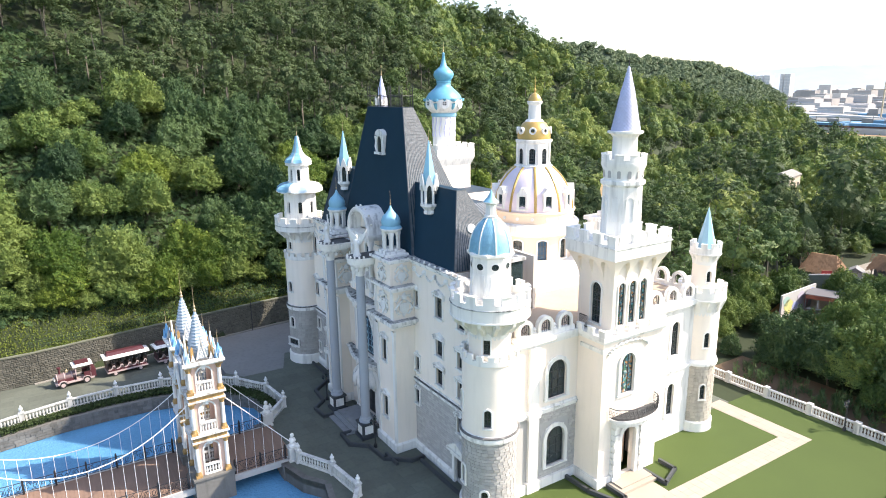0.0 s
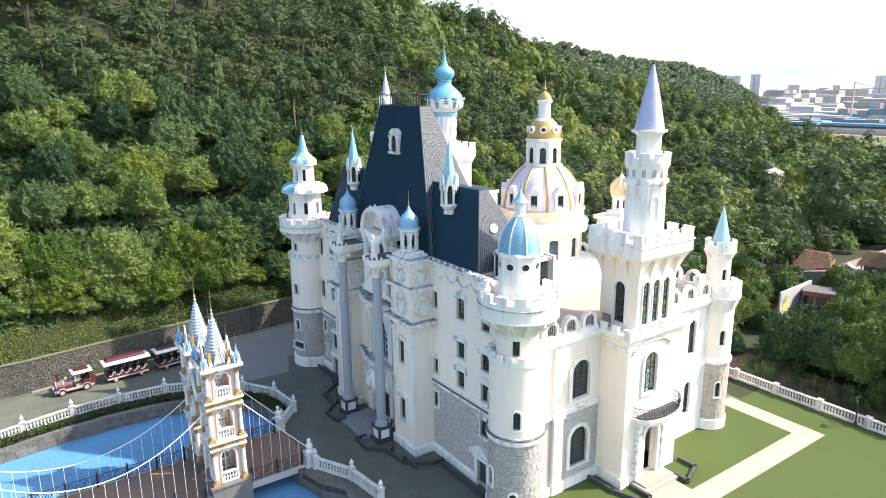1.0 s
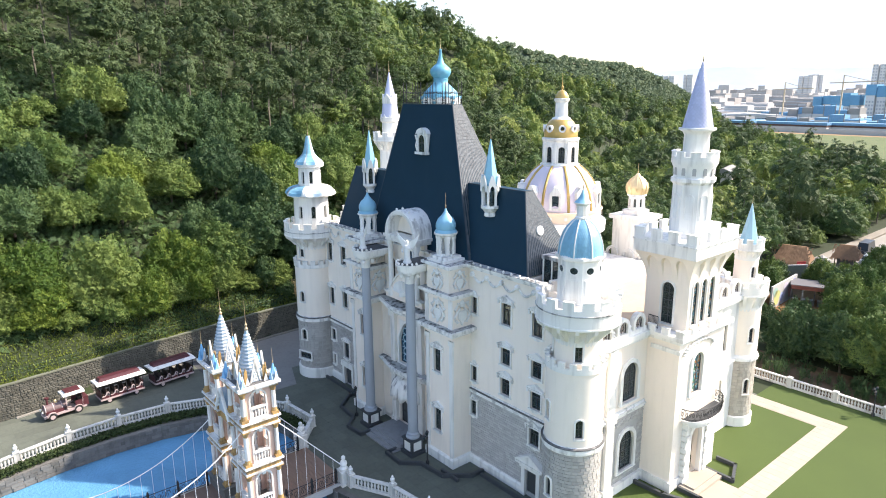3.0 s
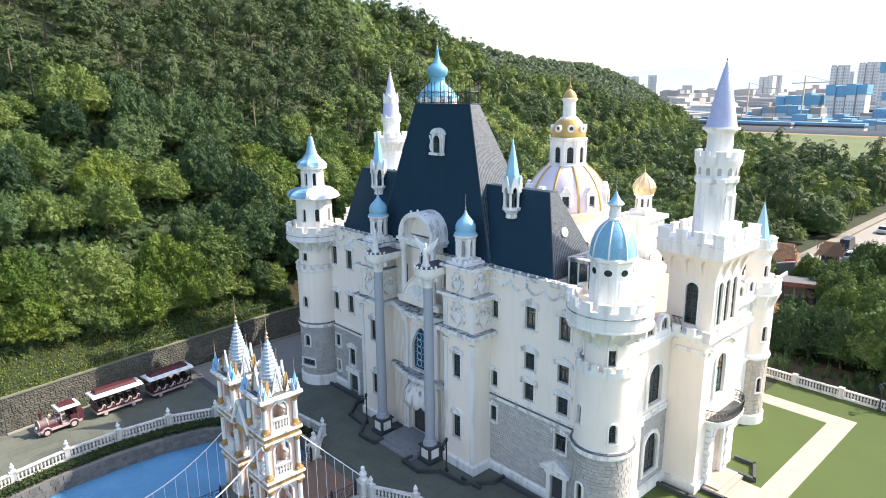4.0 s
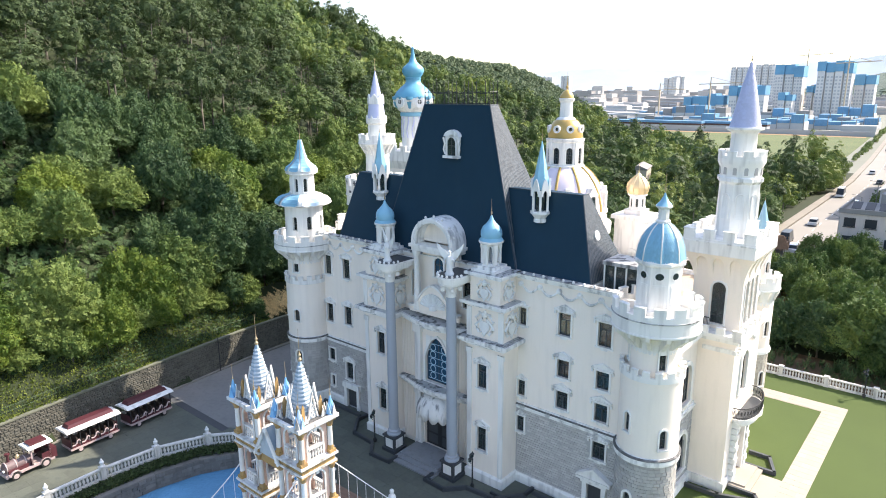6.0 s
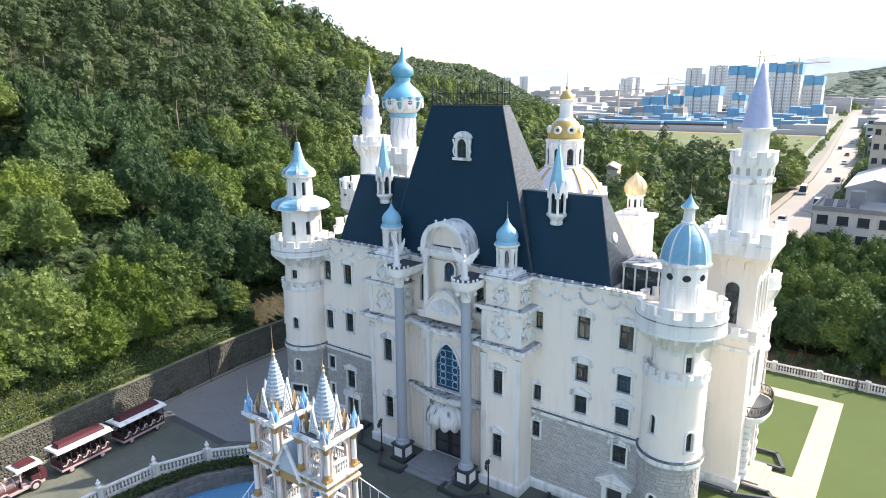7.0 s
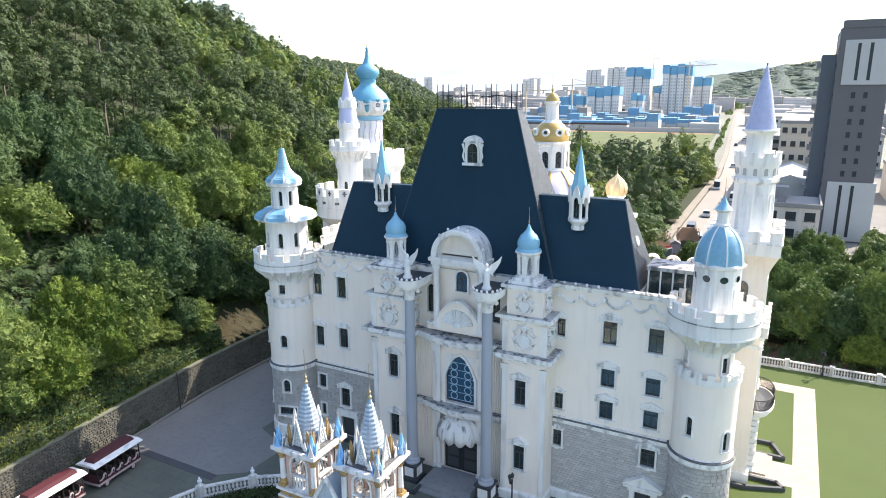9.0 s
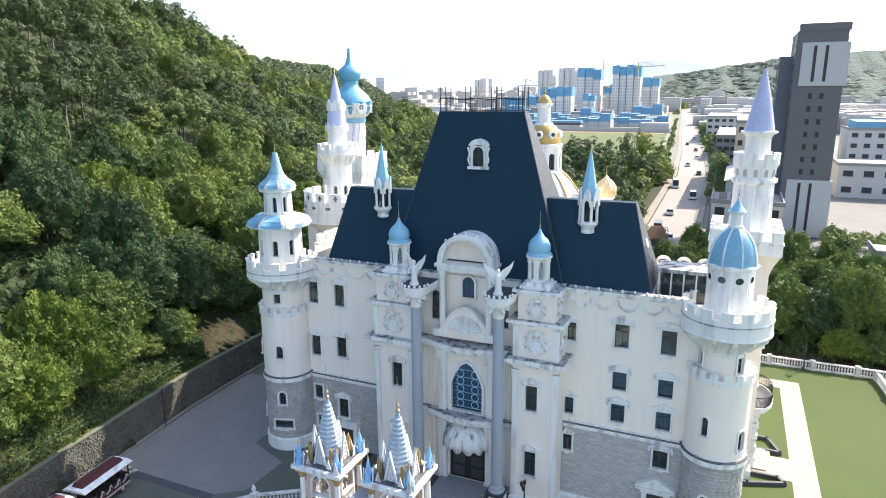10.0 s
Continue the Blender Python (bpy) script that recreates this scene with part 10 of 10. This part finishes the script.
def thatched_hut(x, y, w, d, yaw, h):
    """A hut of rough timber posts under a steep, ragged thatched roof."""
    hut = thing("thatched_hut", Matrix.Translation((x, y, 0)) @ pose(0, 0, 0, 0, 0, yaw), "old hut with a ragged brown thatched roof among trees", "hut", "thatched huts")
    part("wall", Geo().box(0.4, w - 0.4, 0.5, d - 0.4, 0, h * 0.55), CHAR, hut)
    for u in (0.15, w / 2, w - 0.15):
        part("post", Geo().lathe([(0.09, 0), (0.07, h * 0.6)], 7, (u, 0.15)), BARK, hut)
    hr = random.Random(int(w * 10))
    roof = part("roof", Geo().hip((-0.5, w + 0.5, -0.5, d + 0.5), (0.5, w - 0.5, d / 2 - 0.15, d / 2 + 0.15), h * 0.48, h), THATCH, hut)
    g = Geo()
    for k in range(150):
        u, v = hr.uniform(-0.5, w + 0.3), hr.random()
        yy, z = -0.5 + v * (d / 2 + 0.3), h * 0.48 + v * h * 0.52
        g.add([(u, yy, z + 0.03), (u + 0.22, yy, z + 0.03), (u + hr.uniform(0, 0.3), yy - 0.45, z - 0.42)], [(0, 2, 1)])
    tagged(part("thatch_tuft", g, THATCH, roof, smooth=0), kind="stuff")


thatched_hut(-1.4, 75.4, 4.6, 5.2, 14, 4.7)
thatched_hut(3.4, 87.0, 3.2, 3.6, 10, 3.9)
sh = thing("garden_shed", Matrix.Translation((2.4, 81.9, 0)) @ pose(0, 0, 0, 0, 0, 20), "small pale grey shed with a pitched sheet roof", "shed")
part("wall", Geo().box(0, 2.0, 0, 1.8, 0, 1.9), WHITEC, sh)
part("roof", Geo().prism([(-0.2, 1.9), (2.2, 1.9), (1.0, 2.6)], -0.2, 2.0), GREYC, sh)
slab("terrace", [(3.2, 71.5), (8.0, 71.0), (8.4, 80.5), (2.8, 80.5)], -0.3, 0.16, TERRA, "red painted terrace beside the huts", "terrace")
d = Vector((4.2 - 2.1, 74.0 - 70.8, 0))
pw = thing("screen_wall", Matrix.Translation((2.1, 70.8, 0)) @ pose(0, 0, 0, 0, 0, math.degrees(math.atan2(d.y, d.x))), "dull green screen wall framed in white", "wall")
part("panel", Geo().box(0.1, d.length - 0.1, 0.03, 0.13, 0, 2.9), mat("dull_green_paint", (0.10, 0.13, 0.105), 0.8, 0.2, 0.5, 4, 0.1), pw)
part("cap", Geo().box(0, d.length, 0, 0.2, 2.9, 3.06), WHITEC, pw)
for u in (0, d.length - 0.14):
    part("post", Geo().box(u, u + 0.14, 0, 0.18, 0, 2.9), WHITEC, pw)
part("red_board", Geo().box(d.length * 0.55, d.length * 0.95, 0.22, 0.28, 2.4, 3.5), mat("red_board_paint", (0.42, 0.05, 0.045), 0.6, 0.15, 0.6, 4, 0.05), pw)
st = thing("open_shelter", Matrix.Translation((6.9, 61.4, 0)) @ pose(0, 0, 0, 0, 0, 22), "low open shelter with a flat roof and a red fascia", "shelter")
part("roof", Geo().box(0, 6.2, 0, 3.8, 2.75, 2.95), CHAR, st)
part("fascia", Geo().box(0.1, 6.1, -0.08, 0.0, 2.35, 2.85), TERRA, st)
part("back_wall", Geo().box(0, 6.2, 3.6, 3.8, 0, 2.75), BEIGEC, st)
for k in range(5):
    part("post", Geo().box(0.1 + 1.46 * k, 0.24 + 1.46 * k, 0.05, 0.19, 0, 2.75), WHITEC if k % 2 else CHAR, st)
for k in range(5):
    bx = thing("storage_box", Matrix.Translation((7.5 + 0.95 * k, 61.9 + 0.4 * k, 0)) @ pose(0, 0, 0, 0, 0, 22 + 17 * (k % 3)), "dark box stored under the open shelter", "box", "boxes under the shelter")
    part("body", Geo().box(-0.3, 0.3, -0.25, 0.25, 0.1, 0.75 + 0.15 * (k % 2)), CHAR, bx)
    part("lid", Geo().box(-0.33, 0.33, -0.28, 0.28, 0.92, 0.97), WHITEC, bx)

# ---- the town ----
def net_tower(x, y, w, d, h, net, label="unfinished concrete tower wrapped in blue netting at the top"):
    """An unfinished residential tower: slabs, window bays and a netted top."""
    t = thing("tower_under_construction", (x, y, 0), label, "building", "towers under construction")
    tr = random.Random(int(w * 7 + h * 3 - x))
    part("core", Geo().box(-w / 2 + 1, w / 2 - 1, 3.5, d, 0, h - 1.0), TOWERW, t)
    n = max(2, round(w / 7.5))
    g = Geo()
    for k in range(n):
        u0, u1 = -w / 2 + w * k / n + 0.5, -w / 2 + w * (k + 1) / n - 0.7
        y0, top = (0.0, 1.6)[k % 2], h - tr.uniform(0, 2.2)
        part("wing", Geo().box(u0, u1, y0, d - 1, 0, top), TOWERW, t)
        for f in range(int((h - net) / 3.1)):
            m = max(1, round((u1 - u0) / 2.6))
            for q in range(m):
                a = u0 + (u1 - u0) * (q + 0.2) / m
                g.box(a, a + (u1 - u0) / m * 0.6, y0 - 0.12, y0 + 0.1, 3.1 * f + 0.8, 3.1 * f + 2.4)
        if net:
            lo = h - net * tr.uniform(0.75, 1.1)
            part("netting", Geo().box(u0 - 0.5, u1 + 0.5, y0 - 0.6, d, lo, top + tr.uniform(0.8, 2.6)), BLUENET, t, "bright blue construction netting")
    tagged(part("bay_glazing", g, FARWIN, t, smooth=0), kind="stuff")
    return t


for x, y, w, d, h, net in ((-133, 690, 26, 18, 50, 9.5), (-90, 668, 29, 18, 52, 9.5), (-68, 690, 17, 18, 39, 8.5), (-191, 622, 38, 18, 22, 9), (-152, 622, 32, 18, 31, 10), (-120, 628, 12, 16, 24, 7), (-110, 690, 12, 16, 31, 7)):
    net_tower(x, y, w, d, h, net)
for x, y, w, h in ((-205, 776, 20, 54), (-180, 785, 22, 56), (-166, 782, 14, 52), (-822, 1365, 40, 58), (-778, 1382, 24, 60), (-470, 1250, 26, 50), (-520, 1420, 30, 55)):
    net_tower(x, y, w, 16, h, 0, "finished beige residential tower in the distance")


def crane(x, y, h, jib):
    c = thing("tower_crane", (x, y, 0), "thin pale tower crane over the building site", "crane", "tower cranes")
    om = bpy.data.materials.get("crane_paint") or mat("crane_paint", (0.50, 0.40, 0.28), 0.6, 0.1, 1, 5, 0)
    part("mast", Geo().box(-0.5, 0.5, -0.5, 0.5, 0, h), om, c)
    part("jib", Geo().tube([(-10, 0, h), (jib, -6, h + 1)], 0.4, 4).tube([(0, 0, h), (0, 0, h + 6)], 0.5, 4).tube([(0, 0, h + 6), (jib * 0.7, -4, h + 1)], 0.2, 4), om, c)


for x, y, h, j in ((-121, 705, 60, 22), (-165, 560, 33, 30), (-75, 640, 50, 25), (-210, 560, 28, 26)):
    crane(x, y, h, j)
# hoardings, site huts with blue and red roofs
rg2 = random.Random(3)
SITEBLUE = mat("faded_blue_sheet", (0.10, 0.24, 0.38), 0.7, 0.3, 0.06, 0.6, 0.1, stain=0.4, stain_col=(0.4, 0.42, 0.44))
for x, y, w, d, h, r in ((-155, 447, 46, 8, 6.5, "rb"), (-112, 455, 44, 8, 6.5, "rb"), (-200, 444, 40, 10, 6.5, "rb"), (-85, 480, 26, 14, 11, "b"), (-140, 486, 30, 12, 12, "b"), (-172, 560, 44, 16, 15, "b"), (-100, 545, 36, 16, 15, "b"), (-215, 575, 40, 16, 13, "b"), (-58, 590, 26, 16, 16, "b"), (-66, 505, 44, 16, 8, "b"), (-46, 522, 26, 14, 9, "b"), (-120, 520, 60, 16, 7, "b"), (-180, 520, 50, 14, 7, "b"), (-70, 560, 50, 18, 9, "b"), (-130, 580, 50, 16, 9, "b"), (-235, 520, 44, 18, 6, "b"), (-38, 470, 20, 12, 5, "w")):
    hut = thing("site_hut", (x, y, 0), "long site building with blue and red sheets", "building", "site huts")
    part("wall", Geo().box(-w / 2, w / 2, 0, d, 0, h * 0.55), WHITEC, hut)
    if r == "rb":
        part("red_band", Geo().box(-w / 2 - 0.1, w / 2 + 0.1, -0.1, d, h * 0.55, h * 0.75), REDC, hut)
    if r == "b":
        n = max(2, int(w / 8))
        for k in range(n):
            u0, u1 = -w / 2 + w * k / n, -w / 2 + w * (k + 1) / n - 0.8
            top = h * rg2.uniform(0.62, 1.0)
            part("netted_bay", Geo().box(u0, u1, rg2.uniform(-0.6, 0.4), d, h * rg2.uniform(0.3, 0.5), top), SITEBLUE if rg2.random() < 0.72 else GREYC, hut)
            part("column", Geo().box(u1 + 0.1, u1 + 0.6, -0.2, 0.3, 0, top + rg2.uniform(0.5, 2.5)), GREYC, hut)
    else:
        part("roof", Geo().box(-w / 2 - 0.3, w / 2 + 0.3, -0.3, d + 0.3, h * (0.75 if r == "rb" else 0.55), h), SITEBLUE if r != "w" else WHITEC, hut)
solid("site_hoarding", Geo().box(-230, -24, 436, 436.4, 0, 3.2), WHITEC, "long white hoarding round the building site", "fence")
SHEDR = mat("pale_shed_roof", (0.42, 0.43, 0.44), 0.7, 0.12, 0.05, 0.5, 0.0, island=0.2)
for x, y, w, d, h, yaw in ((-235, 545, 60, 14, 8, 30), (-262, 600, 74, 18, 9, 30), (-300, 665, 90, 26, 10, 28), (-345, 760, 110, 40, 12, 30), (-215, 560, 40, 10, 6, 28), (-300, 860, 120, 40, 12, 26), (-400, 930, 130, 46, 14, 28), (-245, 700, 60, 20, 9, 28), (-190, 760, 60, 24, 12, 10)):
    sh_ = thing("warehouse", Matrix.Translation((x, y, 0)) @ pose(0, 0, 0, 0, 0, yaw), "long pale low warehouse in the town", "building", "town warehouses")
    part("wall", Geo().box(-w / 2, w / 2, 0, d, 0, h * 0.75), WHITEC, sh_)
    part("roof", Geo().prism([(-w / 2 - 1, h * 0.75), (w / 2 + 1, h * 0.75), (w / 2, h * 0.8), (0, h), (-w / 2, h * 0.8)], -0.6, d + 0.6), SHEDR, sh_)
    part("band", Geo().box(-w / 2, w / 2, -0.15, 0.0, h * 0.3, h * 0.5), WIN, sh_)
# the town's mass of pale blocks
rg3 = random.Random(9)
g, gw = Geo(), Geo()
for k in range(2000):
    D = 430 * (6.5 ** rg3.random())
    a = radians(rg3.uniform(-16, 36))
    x, y = 30 - D * math.sin(a), -35 + D * math.cos(a)
    if (abs(x - road_x(y)) < 16 and y < 1000) or (y < 760 and -250 < x < 0 and y > 230) or x < -215 - (y - 450) * 0.6 or (y < 440 and x < 90):
        continue
    w, d, h = rg3.uniform(9, 34), rg3.uniform(9, 24), rg3.choice((4, 5, 6, 8, 10, 14, 18)) * (1 if D < 1200 else 1.4) * (1.4 if rg3.random() < 0.12 and D > 1000 else 1)
    h = min(h, 13) if D < 800 else h
    g.box(x - w / 2, x + w / 2, y, y + d, 0, h)
    if D < 1300:
        for f in range(int(h / 3.2)):
            gw.box(x - w / 2 + 1, x + w / 2 - 1, y - 0.1, y + 0.1, 3.2 * f + 1.2, 3.2 * f + 2.3)
TOWN = mat("pale_town_wall", (0.40, 0.375, 0.355), 0.8, 0.1, 0.01, 0.3, 0.0, island=0.35)
town = tagged(new("distant_town", mesh_of("distant_town", g, TOWN, smooth=0)), "pale low buildings of the town spreading to the horizon", "town", kind="stuff")
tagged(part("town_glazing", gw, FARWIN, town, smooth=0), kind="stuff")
# distant hills
def ridge(name, pts, depth, material, label, seed):
    rr = np.random.RandomState(seed)
    n = 90
    P = np.array(pts, float)
    s = np.linspace(0, 1, n)
    k = np.linspace(0, 1, len(P))
    X, Y, Z = (np.interp(s, k, P[:, i]) for i in range(3))
    Z = Z + np.convolve(rr.normal(size=n + 6), np.ones(7) / 7, "valid") * P[:, 2].max() * 0.09
    v, f = [], []
    for j in range(9):
        t = j / 8
        for i in range(n):
            v.append((X[i], Y[i] - depth * t, max(0.0, Z[i] * (1 - t) ** 1.2 + (rr.normal() * 0.02 * P[:, 2].max() if 0 < j < 8 else 0)) if j < 8 else -1.0))
    f = [(j * n + i, j * n + i + 1, (j + 1) * n + i + 1, (j + 1) * n + i) for j in range(8) for i in range(n - 1)]
    return solid(name, Geo().add(v, f), material, label, "hill", kind="structure", smooth=180)


# This hill's green is greyed and lightened to carry the haze of distance.
ridge("distant_hill", [(-330, 1480, 3), (-232, 1460, 38), (-58, 1460, 64), (77, 1400, 80), (243, 1370, 89), (420, 1330, 100), (700, 1250, 90)], 420, mat("hazy_far_woods", (0.080, 0.108, 0.086), 0.95, 0.5, 0.02, 0.2, 0.8, bdist=6.0), "wooded hill beyond the town", 4)
# The mountains' pale blue is haze given as base colour.
ridge("far_mountains", [(-2600, 2900, 60), (-1900, 3600, 150), (-1200, 4100, 120), (-500, 4300, 190), (300, 4300, 130), (1200, 4200, 170)], 600, mat("hazy_mountain_slope", (0.30, 0.36, 0.43), 0.95, 0.1, 0.002, 0.02, 0), "pale mountains on the horizon", 5)
FAR_RIDGE = [(-640, 455, 86), (-606, 555, 84), (-586, 610, 85), (-560, 680, 69), (-542, 726, 63), (-523, 773, 60), (-508, 815, 48), (-492, 858, 29), (-478, 893, 12), (-464, 930, 2)]
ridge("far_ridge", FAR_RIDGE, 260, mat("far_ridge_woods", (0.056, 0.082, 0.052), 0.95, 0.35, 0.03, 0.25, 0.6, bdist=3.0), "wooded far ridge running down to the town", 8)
rr = np.random.RandomState(23)
P = np.array(FAR_RIDGE, float)
HILL_LINE = [(-330, 1480, 3), (-232, 1460, 38), (-58, 1460, 64), (77, 1400, 80), (243, 1370, 89), (420, 1330, 100), (700, 1250, 90)]
# Ridge leaves lightened and blued, the haze being part of their colour.
RIDGE_LEAF = leaf_material("hazy_ridge_leaves", (0.074, 0.112, 0.066), (0.110, 0.158, 0.088), (0.155, 0.205, 0.110), 0.06, 5.0)
lite = [dome_crown(240 + k, 4.6, 8.0, 9, 0.5, 4, 8, 26, 0.9) for k in range(4)]
sv = []
for k in range(2200):
    q, t = rr.rand() * 0.97, rr.rand() ** 1.3
    x, y, z = (float(np.interp(q, np.linspace(0, 1, len(P)), P[:, i])) for i in range(3))
    sv.append(lite[rr.randint(4)] * np.array([1.35, 1.2, 0.95]) * rr.uniform(0.8, 1.3) + np.array([x, y - 260 * t * 0.8, z * (1 - 0.8 * t) ** 1.2 - 1.5]))
sv = np.concatenate(sv)
tagged(new("woodland", raw_mesh("woodland", sv.reshape(-1, 3), len(sv), RIDGE_LEAF)), "haze-paled tree crowns along the far ridge", "woodland", kind="stuff")
sv = []
Q = np.array(HILL_LINE, float)
for k in range(1500):
    q, t = rr.rand(), rr.rand() ** 1.3 * 0.75
    x, y, z = (float(np.interp(q, np.linspace(0, 1, len(Q)), Q[:, i])) for i in range(3))
    sv.append(lite[rr.randint(4)] * np.array([2.4, 1.8, 0.5]) * rr.uniform(1.1, 2.0) + np.array([x, y - 420 * t, z * (1 - t) ** 1.2 - 4.0]))
sv = np.concatenate(sv)
# Leaf colour with haze mixed in, paler than the woods close by.
HILL_LEAF = leaf_material("hazy_hill_leaves", (0.115, 0.155, 0.125), (0.150, 0.195, 0.150), (0.190, 0.235, 0.175), 0.05, 5.0)
tagged(new("woodland", raw_mesh("woodland", sv.reshape(-1, 3), len(sv), HILL_LEAF)), "haze-paled green tree crowns over the hill beyond the town", "woodland", kind="stuff")
# street trees and roadside bushes
sv = []
rg = np.random.RandomState(17)
for y in np.arange(90, 620, 9.0):
    for o in (-10.6, 8.4, 10.4):
        if rg.rand() < 0.85 and not (o > 0 and 84 < y < 150):
            x = road_x(y) + o + rg.uniform(-0.8, 0.8)
            s = rg.uniform(0.55, 0.95) * (0.6 if o < 0 else 1)
            sv.append(FAR_LITE[rg.randint(6)] * s + np.array([x, y + rg.uniform(-3, 3), 0.0]))
for x, y, s in [(rg.uniform(23, 60), rg.uniform(81, 103), rg.uniform(0.4, 0.8)) for _ in range(34)] + [(rg.uniform(-300, 60), rg.uniform(720, 1500), rg.uniform(1.0, 1.8)) for _ in range(260)]:
    if not (13 < x < 34.5 and y < 106):
        sv.append(FAR_LITE[rg.randint(6)] * s + np.array([x, y, 0.0]))
sv = np.concatenate(sv)
tagged(new("street_trees", raw_mesh("street_trees", sv.reshape(-1, 3), len(sv), LEAF_FAR)), "green street trees and bushes along the road and yards", "trees", kind="stuff")
for k in range(12):
    y = 90 + 26 * k
    sl = thing("road_lamp", (road_x(y) + 8.2, y, 0.3), "tall grey street lamp beside the road", "lamp", "road lamps")
    part("post", Geo().lathe([(0.1, 0), (0.06, 8)], 6), GREYC, sl)
    part("arm", Geo().tube([(0, 0, 7.9), (-1.0, 0, 8.3), (-1.8, 0, 8.35)], 0.05, 5), GREYC, sl)
